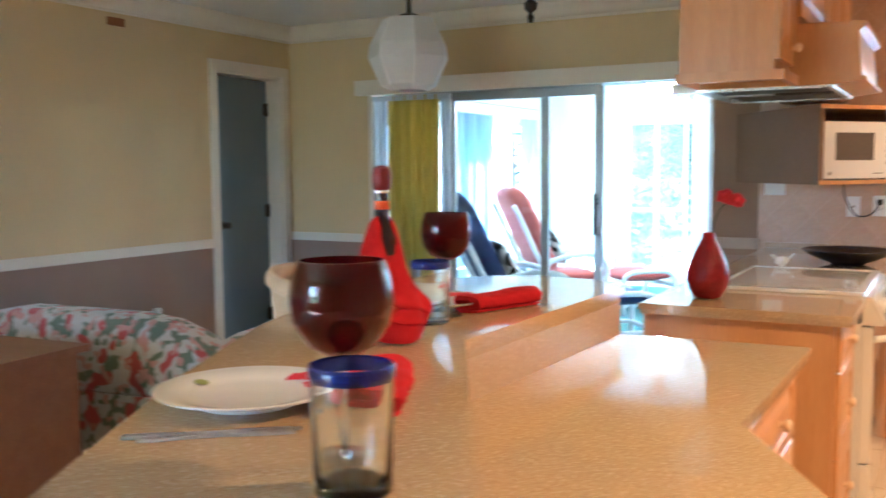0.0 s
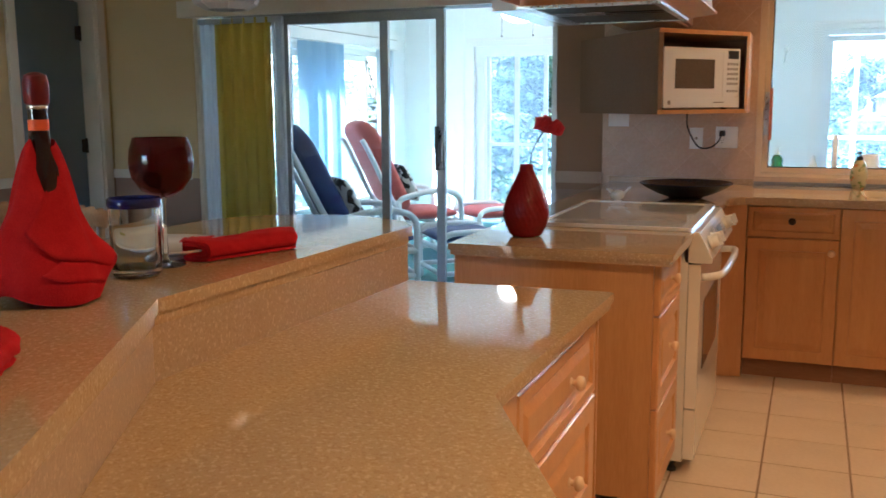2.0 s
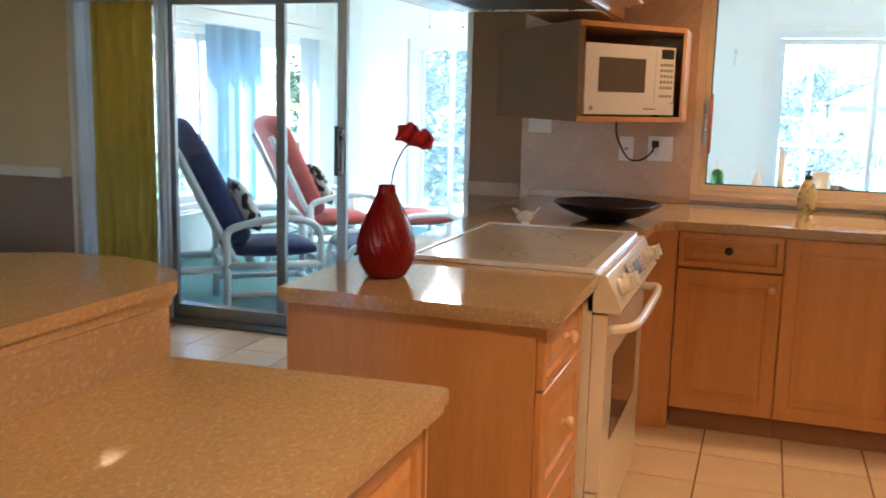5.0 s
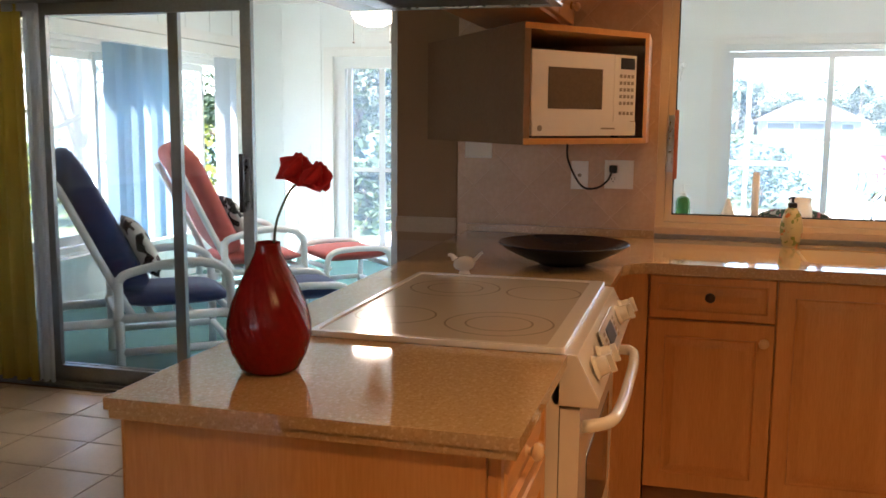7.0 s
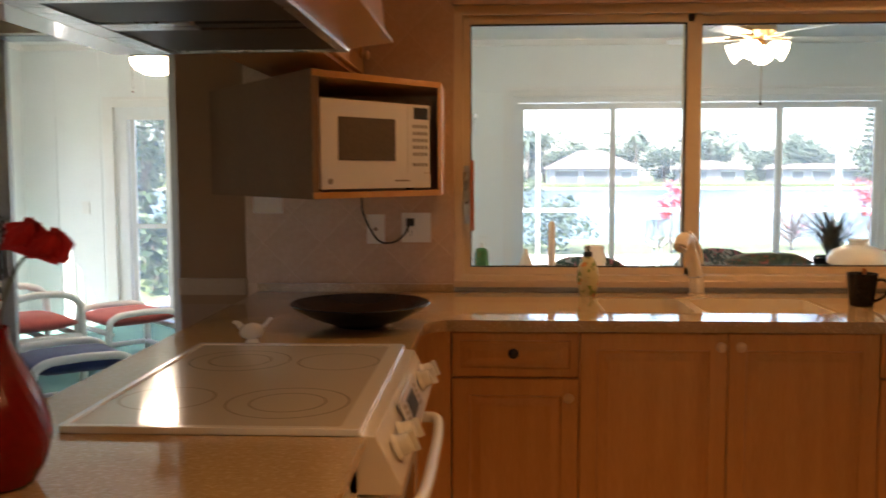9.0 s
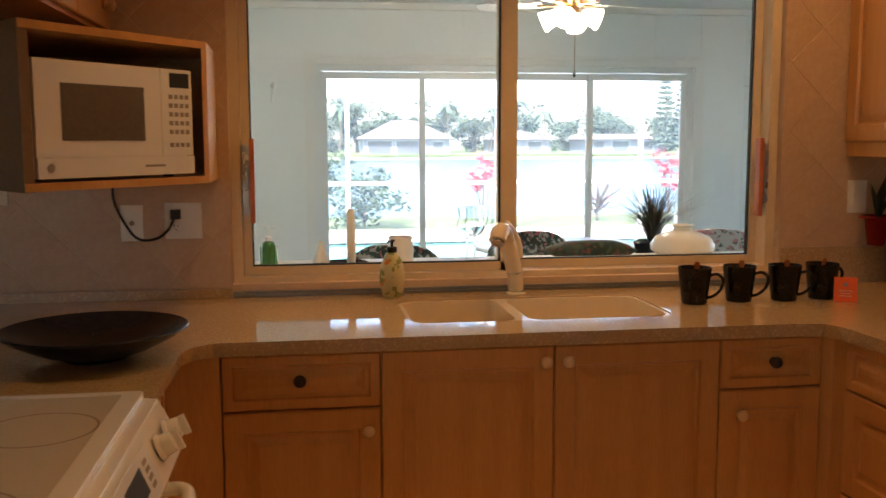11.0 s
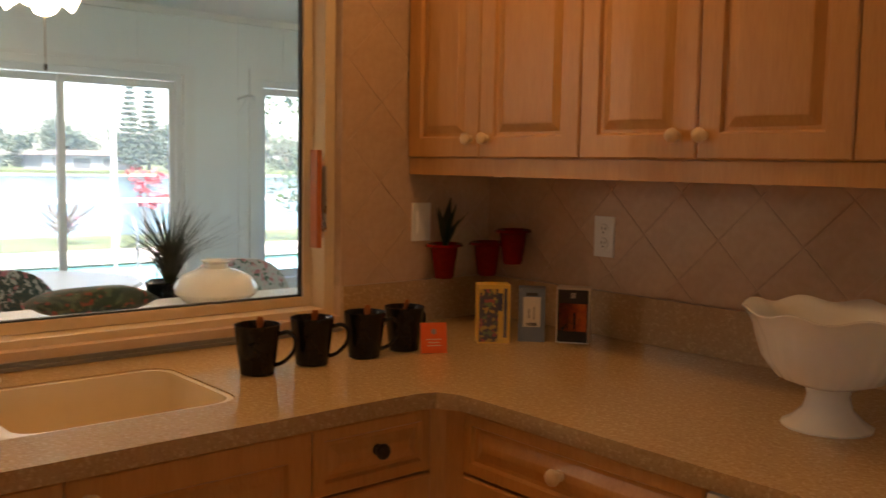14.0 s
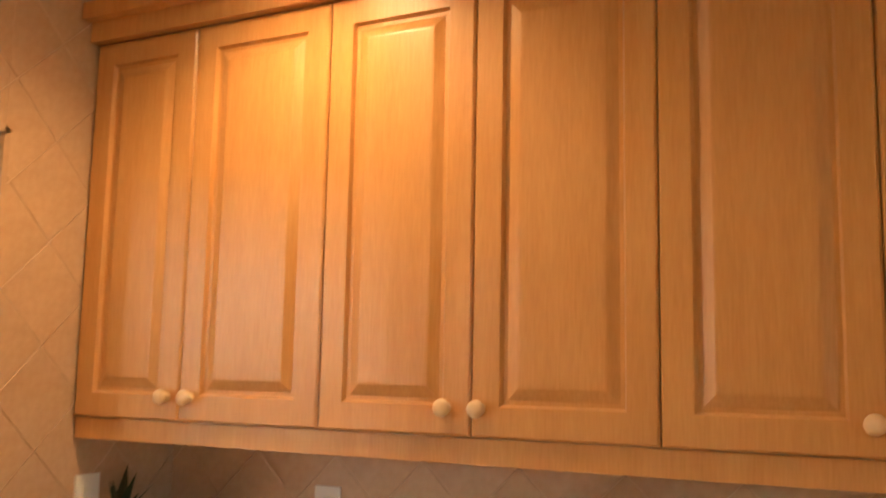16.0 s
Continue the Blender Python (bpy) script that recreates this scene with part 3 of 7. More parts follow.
part("lining", curtain_drop(-3.55, -3.435, 5.985, 0.02, SLH - 0.04, 2, 0.012), LINING, _cu, "white lining at the curtain edge", world=True, smooth=True)
part("lining", curtain_drop(-2.99, -2.90, 5.985, 0.02, SLH - 0.04, 2, 0.010), LINING, _cu, "white lining at the curtain edge", world=True, smooth=True)
part("header_tape", box(-3.55, -2.90, 5.965, 5.975, SLH - 0.075, SLH - 0.038), LINING, _cu, world=True)

# ---- window over the sink ----
_w = thing("window_2", pose(0.98, 6.05, WZ0), "cream framed sliding pass-through window over the sink", "window", kind="structure")
part("window_frame", boxes((WX0, WX0 + 0.035, 5.985, 6.11, WZ0, WZ1), (WX1 - 0.035, WX1, 5.985, 6.11, WZ0, WZ1), (WX0 + 0.035, WX1 - 0.035, 5.985, 6.11, WZ1 - 0.035, WZ1), (WX0 + 0.035, WX1 - 0.035, 5.985, 6.11, WZ0, WZ0 + 0.02)), CREAM_METAL, _w, world=True, bevel=0.003)
for _x0, _x1, _y in ((WX0 + 0.036, 0.993, 6.005), (0.935, WX1 - 0.036, 6.05)):
    _p = part("sash", boxes((_x0, _x0 + 0.028, _y, _y + 0.035, WZ0 + 0.022, WZ1 - 0.037), (_x1 - 0.056 if _y < 6.02 else _x1 - 0.028, _x1, _y, _y + 0.035, WZ0 + 0.022, WZ1 - 0.037), (_x0 + 0.028, _x1 - 0.028, _y, _y + 0.035, WZ0 + 0.022, WZ0 + 0.05), (_x0 + 0.028, _x1 - 0.028, _y, _y + 0.035, WZ1 - 0.068, WZ1 - 0.037)), CREAM_METAL, _w, world=True, bevel=0.002)
    _a0, _a1 = _x0 + 0.026, (_x1 - 0.054 if _y < 6.02 else _x1 - 0.026)
    part("gasket", boxes((_a0, _a0 + 0.007, _y + 0.008, _y + 0.027, WZ0 + 0.048, WZ1 - 0.066), (_a1 - 0.007, _a1, _y + 0.008, _y + 0.027, WZ0 + 0.048, WZ1 - 0.066), (_a0, _a1, _y + 0.008, _y + 0.027, WZ0 + 0.048, WZ0 + 0.055), (_a0, _a1, _y + 0.008, _y + 0.027, WZ1 - 0.073, WZ1 - 0.066)), BLACK, _p, "black rubber seal", world=True)
    pane("pane", _p, _a0 + 0.004, _a1 - 0.004, _y + 0.014, _y + 0.020, WZ0 + 0.052, WZ1 - 0.07)
part("sill_apron", box(WX0 + 0.002, WX1 - 0.002, 5.953, 5.984, 0.903, WZ0 - 0.001), CREAM_METAL, _w, "cream lower rail of the frame", world=True, bevel=0.002)
part("sill_track", boxes((WX0 + 0.002, WX1 - 0.002, 5.936, 5.952, 0.884, 0.892), (WX0 + 0.002, WX1 - 0.002, 5.945, 5.9525, 0.892, 0.902)), ALU_SHADED, _w, "silver sill track", world=True, bevel=0.002)
for _x, _s2 in ((WX0 + 0.05, 1), (WX1 - 0.05, -1)):
    _h = part("latch", boxes((_x - 0.012, _x + 0.012, 5.994, 6.004, 1.15, 1.38), (_x - 0.008, _x + 0.008, 5.972, 5.994, 1.19, 1.21), (_x - 0.008, _x + 0.008, 5.972, 5.994, 1.315, 1.335), (_x - 0.007, _x + 0.007, 5.962, 5.972, 1.17, 1.355)), STEEL, _w, "steel latch", world=True, bevel=0.002)
    part("wooden_handle", box(_x + _s2 * 0.022 - 0.008, _x + _s2 * 0.022 + 0.008, 5.955, 5.99, 1.125, 1.40), ORANGE_WOOD, _w, "orange wooden pull handle", world=True, bevel=0.004)
structure("sill_ledge", box(-0.2, 2.45, NB + 0.001, 6.52, 0.885, 0.93), WHITE, "white painted serving ledge on the sun room side", "ledge", bevel=0.004)

# ---- structure: sun room ----
LY, LX0, LX1, LCEIL = 10.5, -4.05, 5.6, 2.5
structure("sunroom_floor", box(LX0, LX1, NB, LY, -0.2, 0.004), CARPET, "teal blue carpet in the sun room", "floor")
structure("sunroom_ceiling", box(LX0 - 0.1, LX1 + 0.1, NB, LY + 0.1, LCEIL, LCEIL + 0.1), WHITE, "white painted sun room ceiling", "ceiling")
BD0, BD1, BDH = -3.21, -2.22, 1.95
PD0, PD1, PDH = 0.36, 3.57, 2.015
RW0, RW1 = 4.22, 5.2
structure("wall_sunroom_north", boxes((LX0, BD0, LY, LY + 0.12, 0, LCEIL), (BD0, BD1, LY, LY + 0.12, BDH, LCEIL), (BD1, PD0, LY, LY + 0.12, 0, LCEIL), (PD0, PD1, LY, LY + 0.12, PDH, LCEIL), (PD1, RW0, LY, LY + 0.12, 0, LCEIL), (RW0, RW1, LY, LY + 0.12, 0, 0.35), (RW0, RW1, LY, LY + 0.12, 2.02, LCEIL), (RW1, LX1, LY, LY + 0.12, 0, LCEIL)), PANEL_WHITE, "cream white panelled sun room wall", "wall")
VW0, VW1, VZ0, VZ1 = 6.9, 10.05, 0.40, 1.88
structure("wall_sunroom_west", boxes((LX0 - 0.12, LX0, NB, VW0, 0, LCEIL), (LX0 - 0.12, LX0, VW0, VW1, 0, VZ0), (LX0 - 0.12, LX0, VW0, VW1, VZ1, LCEIL), (LX0 - 0.12, LX0, VW1, LY + 0.12, 0, LCEIL)), PANEL_WHITE, "cream white panelled sun room wall", "wall")
# The east wall is out of view; its opening is added for more daylight.
structure("wall_sunroom_east", boxes((LX1, LX1 + 0.12, NB, 6.7, 0, LCEIL), (LX1, LX1 + 0.12, 6.7, 10.1, 0, 0.40), (LX1, LX1 + 0.12, 6.7, 10.1, 2.1, LCEIL), (LX1, LX1 + 0.12, 10.1, LY + 0.12, 0, LCEIL)), PANEL_WHITE, "cream white panelled sun room wall", "wall")
structure("wall_sunroom_south", boxes((LX0 - 0.12, WESTX, NB - 0.05, NB, 0, LCEIL), (2.7, LX1 + 0.12, NB - 0.15, NB, 0, LCEIL), (WESTX, SL0, NB + 0.001, NB + 0.01, 0, LCEIL), (SL0, SL1, NB + 0.001, NB + 0.01, SLH + 0.02, LCEIL), (SL1, WX0, NB + 0.001, NB + 0.01, 0, LCEIL), (WX0, WX1, NB + 0.001, NB + 0.01, WZ1, LCEIL), (WX1, 2.7, NB + 0.001, NB + 0.01, 0, LCEIL), (WX0, WX1, NB + 0.001, NB + 0.01, 0, 0.88)), PANEL_WHITE, "cream white panelled sun room wall", "wall")
# battens over the panel joints
_b = [x for x in np.arange(-3.75, 5.5, 0.41)]
for _x in _b:
    _z0 = BDH + 0.09 if BD0 - 0.09 < _x < BD1 + 0.09 else PDH + 0.12 if PD0 - 0.1 < _x < PD1 + 0.1 else 2.1 if RW0 - 0.1 < _x < RW1 + 0.1 else 0.08
    structure("batten", box(_x - 0.008, _x + 0.008, LY - 0.006, LY, _z0, LCEIL - 0.05), PANEL_WHITE, "cream wooden batten over a panel joint", "trim")
for _y in np.arange(6.4, 10.4, 0.41):
    structure("batten", box(LX0, LX0 + 0.006, _y - 0.008, _y + 0.008, VZ1 + 0.24 if VW0 - 0.1 < _y < VW1 + 0.1 else 0.08, LCEIL - 0.05), PANEL_WHITE, "cream wooden batten over a panel joint", "trim")
structure("cornice_sunroom", boxes((LX0 + 0.05, LX1, LY - 0.05, LY, LCEIL - 0.05, LCEIL), (LX0, LX0 + 0.05, NB + 0.011, LY, LCEIL - 0.05, LCEIL)), WHITE, "white sun room cornice", "trim", bevel=0.01)


def glazed(name, m, width, z0, z1, panels, label, category, frame_w=0.05, casing=0.09, blind_gap=True):
    """A framed row of glass panels in a wall; local x along the wall, y towards the outside."""
    t = thing(name, m, label, category, kind="structure")
    part("window_frame", boxes((0, frame_w, 0.02, 0.11, z0, z1), (width - frame_w, width, 0.02, 0.11, z0, z1), (frame_w, width - frame_w, 0.02, 0.11, z1 - frame_w, z1), (frame_w, width - frame_w, 0.02, 0.11, z0, z0 + frame_w * 0.8)), VINYL, t, bevel=0.004)
    part("casing", boxes((-casing, 0, -0.02, 0, z0 - 0.02, z1 + casing), (width, width + casing, -0.02, 0, z0 - 0.02, z1 + casing), (0, width, -0.02, 0, z1, z1 + casing)), WHITE, t, bevel=0.004)
    for k, (a, b) in enumerate(panels):
        y = 0.045 if k % 2 else 0.065
        p = part("glass_panel", boxes((a, a + 0.045, y, y + 0.028, z0 + 0.045, z1 - 0.055), (b - 0.045, b, y, y + 0.028, z0 + 0.045, z1 - 0.055), (a + 0.045, b - 0.045, y, y + 0.028, z0 + 0.045, z0 + 0.11), (a + 0.045, b - 0.045, y, y + 0.028, z1 - 0.11, z1 - 0.055)), VINYL, t, bevel=0.003)
        g = part("pane", box(a + 0.04, b - 0.04, y + 0.012, y + 0.017, z0 + 0.105, z1 - 0.105), GLASS, p)
        g.visible_shadow = False
        part("haze_sheet", box(a + 0.04, b - 0.04, 0.096, 0.0968, z0 + 0.05, z1 - 0.055), HAZE_SHEET, p, "thin translucent sheet added to haze the view")
    return t


_w3 = glazed("window_3", pose(PD0, LY, 0), PD1 - PD0, 0.03, PDH, [(0.05, 0.90), (0.85, 1.62), (1.60, 2.33), (2.29, 3.16)], "white sliding glass doors facing the lake", "glass door", casing=0.085)
part("blind_rail", box(-0.02, PD1 - PD0 + 0.02, -0.05, -0.021, PDH + 0.055, PDH + 0.075), WHITE, _w3, "thin blind rail")
_w4 = glazed("window_4", pose(BD0, LY, 0), BD1 - BD0, 0.03, BDH, [(0.12, 0.82)], "white glass door to the lakeside", "glass door", frame_w=0.11, casing=0.09)
part("glazing_bar", box(0.445, 0.505, 0.055, 0.062, 0.14, BDH - 0.11), VINYL, _w4)
part("glazing_bar", box(0.165, 0.775, 0.0565, 0.0605, 0.86, 0.90), VINYL, _w4)
part("blind_rail", box(-0.02, BD1 - BD0 + 0.02, -0.05, -0.021, BDH + 0.06, BDH + 0.08), WHITE, _w4, "thin blind rail")
glazed("window_5", pose(RW0, LY, 0), RW1 - RW0, 0.35, 2.02, [(0.05, RW1 - RW0 - 0.05)], "white framed side window", "window")
# Unseen windows, added so that more sky light fills the sun room.
glazed("fill_window", pose(LX1, 10.1, 0, 0, 0, -90), 3.4, 0.40, 2.1, [(0.05, 1.15), (1.1, 2.3), (2.25, 3.35)], "unseen white framed side windows added to brighten the sun room", "window")
_w6 = glazed("window_6", pose(LX0, VW0, 0, 0, 0, 90), VW1 - VW0, VZ0, VZ1, [(0.05, 1.2), (1.15, 2.1), (2.05, 2.75)], "white sliding windows with a pelmet", "window")
part("pelmet", boxes((-0.1, VW1 - VW0 + 0.1, -0.09, -0.021, VZ1 + 0.03, VZ1 + 0.13), (-0.1, VW1 - VW0 + 0.1, -0.07, -0.021, VZ1 + 0.14, VZ1 + 0.23)), WHITE, _w6, bevel=0.004)
part("window_sill", box(-0.1, VW1 - VW0 + 0.1, -0.06, 0.0, VZ0 - 0.045, VZ0 - 0.021), WHITE, _w6, bevel=0.004)


def vertical_blind(y0, y1, mat, label):
    t = thing("vertical_blind", pose(LX0 + 0.06, y0, VZ0), label, "blind")
    n = max(3, int((y1 - y0) / 0.085))
    for i in range(n):
        y = (i + 0.5) * (y1 - y0) / n
        part("slat", box(-0.043, 0.043, -0.0012, 0.0012, 0.0, VZ1 - VZ0 + 0.02, m=pose(0, y, 0, 0, 0, 42 + 16 * math.sin(i * 2.1))), mat, t)
    return t


vertical_blind(8.05, 8.85, BLUE_BLIND, "pale blue vertical blind slats drawn together")
vertical_blind(9.66, 10.0, GREY_BLIND, "grey vertical blind slats pushed to the side")

# ---- outdoors ----
GRASS = material("lawn", (0.085, 0.12, 0.045), (0.15, 0.18, 0.075), rough=0.95, scale=0.6, fine=30, bump=0.01)
DECK = material("pool_deck", (0.55, 0.50, 0.44), (0.62, 0.57, 0.51), rough=0.8, scale=2, fine=40, bump=0.001)
WATER = material("lake_water", (0.07, 0.11, 0.125), (0.09, 0.135, 0.15), spec=0.25, rough=0.2, scale=0.5, fine=4, bump=0.02)
POOL = material("pool_water", (0.10, 0.42, 0.44), (0.14, 0.48, 0.50), rough=0.06, scale=2, fine=9, bump=0.01)
LEAF = material("leaves", (0.022, 0.048, 0.018), (0.055, 0.095, 0.034), rough=0.6, scale=2, fine=9)
# Paler and bluer than the near leaves: distance haze mixed into the colour.
LEAF_HAZY = material("hazy_far_leaves", (0.052, 0.082, 0.055), (0.088, 0.12, 0.080), rough=0.8, scale=0.3, fine=1.5)
LEAF_YELLOW = material("yellow_green_leaves", (0.20, 0.24, 0.03), (0.32, 0.33, 0.06), rough=0.6, scale=5)
LEAF_RED = material("red_leaves", (0.50, 0.035, 0.06), (0.60, 0.10, 0.11), rough=0.6, scale=6)
BARK = material("bark", (0.10, 0.07, 0.05), (0.17, 0.13, 0.10), rough=0.95, scale=8, stretch=(1, 1, 0.3), bump=0.01)
ROOF = material("roof_shingles", (0.17, 0.135, 0.125), (0.21, 0.17, 0.155), rough=0.85, scale=2, fine=9, bump=0.01)
# Grey-blue carries the shade on the house fronts, which the sun here would light.
STUCCO_SHADED = material("house_stucco_shaded", (0.24, 0.25, 0.28), (0.29, 0.30, 0.33), rough=0.85, scale=1, fine=30)
DARKPANE = material("far_window_glass", (0.09, 0.10, 0.115), (0.12, 0.13, 0.145), rough=0.1, scale=2)

structure("ground", plate([(-900, -900), (900, -900), (900, 1600), (-900, 1600)], [[(-4.5, -3.2), (5.7, -3.2), (5.7, 10.62), (-4.5, 10.62)], [(-500, 21), (500, 21), (500, 118), (-500, 118)], [(-0.5, 14.0), (8.5, 14.0), (8.5, 16.3), (-0.5, 16.3)]], -0.4, -0.06), GRASS, "green lawn round the house and along the lake", "lawn")
structure("pool_deck", plate([(-3.5, 10.63), (12, 10.63), (12, 18.0), (-3.5, 18.0)], [[(-0.45, 14.05), (8.45, 14.05), (8.45, 16.25), (-0.45, 16.25)]], -0.058, -0.03), DECK, "pale concrete pool deck", "paving")
structure("pool_water", box(-0.49, 8.49, 14.01, 16.29, -0.5, -0.09), POOL, "turquoise swimming pool water", "water")
structure("lake_water", box(-500, 500, 20.9, 118.1, -1.2, -0.75), WATER, "wide calm lake", "water")


def leaf_mesh(name, clumps, count, size, spread, seed, mat, droop=0.0):
    """Many small leaves scattered over the clumps (centre, radius)."""
    rnd = random.Random(seed)
    verts, faces = [], []
    for (cx, cy, cz), r in clumps:
        for _ in range(count):
            d = Vector((rnd.gauss(0, 1), rnd.gauss(0, 1), rnd.gauss(0, 1))).normalized() * r * (rnd.random() ** 0.45) * Vector((1, 1, spread)).length / 1.5
            c = Vector((cx, cy, cz)) + Vector((d.x, d.y, d.z * spread))
            u = Vector((rnd.gauss(0, 1), rnd.gauss(0, 1), rnd.gauss(0, 0.6) - droop)).normalized()
            v = u.cross(Vector((rnd.gauss(0, 1), rnd.gauss(0, 1), rnd.gauss(0, 1)))).normalized()
            s = size * rnd.uniform(0.6, 1.3)
            k = len(verts)
            verts += [c - u * s, c + v * s * 0.45, c + u * s, c - v * s * 0.45]
            faces.append((k, k + 1, k + 2, k + 3))
    me = bpy.data.meshes.new(name)
    me.from_pydata([tuple(v) for v in verts], [], faces)
    me.materials.append(mat)
    return me


def tree(name, m, height, clumps, count, size, seed, mat, label, category="tree", trunk=0.12, spread=0.8, stems=5):
    t = thing(name, m, label, category)
    rnd = random.Random(seed + 7)
    bm = bmesh.new()
    top = clumps[0][0]
    add_tube(bm, smooth_line([(0, 0, 0), (rnd.uniform(-.1, .1), 0, height * 0.25), (top[0] * 0.5, top[1] * 0.5, height * 0.5), top], 4), trunk, 7, 0.25)
    for (cx, cy, cz), r in clumps[1:1 + stems]:
        add_tube(bm, smooth_line([(0, 0, height * rnd.uniform(0.1, 0.35)), (cx * 0.45, cy * 0.45, cz * 0.62), (cx, cy, cz)], 4), trunk * 0.5, 6, 0.2)
    part("trunk", bm, BARK, t, smooth="all")
    ob = new("crown", leaf_mesh("crown", clumps, count, size, spread, seed, mat))
    ob.parent = t
    MATS[ob.name] = MATS[t.name]
    return t


def clump_set(rnd, n, w, z0, z1, r):
    return [((rnd.uniform(-w, w), rnd.uniform(-w, w), rnd.uniform(z0, z1)), r * rnd.uniform(0.7, 1.3)) for _ in range(n)]


# far shore
_rnd = random.Random(5)
_kinds = []
for _k in range(4):
    _h = (5.5, 7.0, 8.5, 6.2)[_k]
    _kinds.append(tree("tree", pose(-52 + _k * 9, 136 + _k * 3, -0.3), _h, [((0, 0, _h * 0.7), 2.2)] + clump_set(_rnd, 15, 2.9, _h * 0.14, _h * 0.92, 1.5), 150, 0.30, 20 + _k, LEAF_HAZY, "distant leafy tree on the far lake shore", trunk=0.3))
    tagged(_kinds[-1], group="far shore trees")
for _i in range(58):
    _x = -95 + _i * 3.9 + _rnd.uniform(-2, 2)
    _m = pose(_x, 138 + _rnd.uniform(-3, 26), -0.3, 0, 0, _rnd.uniform(0, 360))
    copy_thing(_kinds[_i % 4], _m)


def norfolk_pine(m, h, label):
    t = thing("pine_tree", m, label, "tree")
    part("trunk", tube([(0, 0, 0), (0.1, 0, h * 0.5), (0, 0, h)], 0.25, 7, 0.15), BARK, t)
    clumps = []
    for k in range(15):
        z = h * (0.12 + 0.86 * k / 14)
        r = (1 - k / 15.5) * h * 0.19 + 0.25
        for a in range(6):
            ang = a * 1.047 + k * 0.5
            clumps.append(((math.cos(ang) * r * 0.6, math.sin(ang) * r * 0.6, z), r * 0.42))
    ob = new("crown", leaf_mesh("crown", clumps, 26, 0.34, 0.35, 3, LEAF_HAZY))
    ob.parent = t
    return t


norfolk_pine(pose(49.5, 126, -0.3), 11.5, "tall dark layered pine on the far shore")
norfolk_pine(pose(53, 128, -0.3), 11.2, "second tall dark pine on the far shore")


def palm(m, h, seed, label):
    t = thing("palm_tree", m, label, "palm tree", "far shore palms")
    rnd = random.Random(seed)
    part("trunk", tube(smooth_line([(0, 0, 0), (0.3, 0, h * 0.5), (0.2, 0.1, h)], 4), 0.16, 7, 0.7), BARK, t)
    bm = bmesh.new()
    for k in range(16):
        a, el = k * 0.39 * 2.4, rnd.uniform(-0.2, 0.9)
        pts = [Vector((0.2 + math.cos(a) * s * 1.9, 0.1 + math.sin(a) * s * 1.9, h + s * 1.7 * el - s * s * 1.5)) for s in (0, 0.35, 0.7, 1.0)]
        side = Vector((-math.sin(a), math.cos(a), 0)) * 0.24
        for p, q in zip(pts, pts[1:]):
            for sg in (1, -1):
                bm.faces.new([bm.verts.new(v) for v in (p, p + side * sg - Vector((0, 0, 0.14)), q + side * sg - Vector((0, 0, 0.14)), q)])
    part("crown", bm, LEAF_HAZY, t)
    return t


for _i, (_x, _y, _h) in enumerate(((20, 134, 7.0), (26, 132, 6.4), (31, 137, 7.6), (5, 136, 6.5), (34, 133, 6.0), (-8, 135, 6.8))):
    palm(pose(_x, _y, -0.3), _h, _i, "palm tree on the far shore")


def far_house(m, w, d, h, roof_h, hip, wall, label, windows):
    t = thing("house", m, label, "house")
    part("wall", box(-w / 2, w / 2, 0, d, -0.3, h), wall, t)
    bm = bmesh.new()
    o = 0.7
    base = [(-w / 2 - o, -o, h), (w / 2 + o, -o, h), (w / 2 + o, d + o, h), (-w / 2 - o, d + o, h)]
    ridge = [(-w / 2 + hip, d / 2, h + roof_h), (w / 2 - hip, d / 2, h + roof_h)]
    vs = [bm.verts.new(p) for p in base + ridge]
    for f in ((0, 1, 5, 4), (1, 2, 5), (2, 3, 4, 5), (3, 0, 4), (3, 2, 1, 0)):
        bm.faces.new([vs[i] for i in f])
    part("roof", bm, ROOF, t)
    for x, ww, z0, z1 in windows:
        win = part("window", boxes((x - ww / 2 - 0.05, x + ww / 2 + 0.05, -0.05, -0.005, z0 - 0.05, z0), (x - ww / 2 - 0.05, x + ww / 2 + 0.05, -0.05, -0.005, z1, z1 + 0.05), (x - ww / 2 - 0.05, x - ww / 2, -0.05, -0.005, z0, z1), (x + ww / 2, x + ww / 2 + 0.05, -0.05, -0.005, z0, z1)), WHITE, t)
        part("pane", box(x - ww / 2, x + ww / 2, -0.03, -0.004, z0, z1), DARKPANE, win)
    return t


far_house(pose(13.6, 126, -0.3), 11.5, 9, 2.2, 2.5, 4.2, STUCCO_SHADED, "low house with a hipped roof on the far shore, walls coloured as in shade", [(-3.6, 3.2, 0.2, 1.9), (0.2, 3.2, 0.2, 1.9), (4.2, 1.4, 0.7, 1.8)])
far_house(pose(30.5, 131, -0.3), 8, 8, 2.1, 1.2, 3, STUCCO_SHADED, "low pale house between trees on the far shore", [(-2, 2.0, 0.4, 1.8), (1.8, 2.0, 0.4, 1.8)])
far_house(pose(44, 127, -0.3), 11, 8, 2.1, 0.7, 2.5, STUCCO_SHADED, "low house with a dark roof on the far shore, walls coloured as in shade", [(-3.6, 1.6, 0.6, 1.8), (-0.5, 2.4, 0.3, 1.8), (3.2, 2.0, 0.5, 1.8)])
far_house(pose(-60, 132, -0.3), 14, 9, 2.7, 2.4, 4, STUCCO_SHADED, "distant house among trees on the far shore", [(-4, 2.0, 0.4, 2.0), (3, 2.0, 0.4, 2.0)])

# pool cage
_c = thing("pool_cage", pose(3, 18.0, -0.03), "white aluminium frame of a pool screen enclosure", "enclosure")
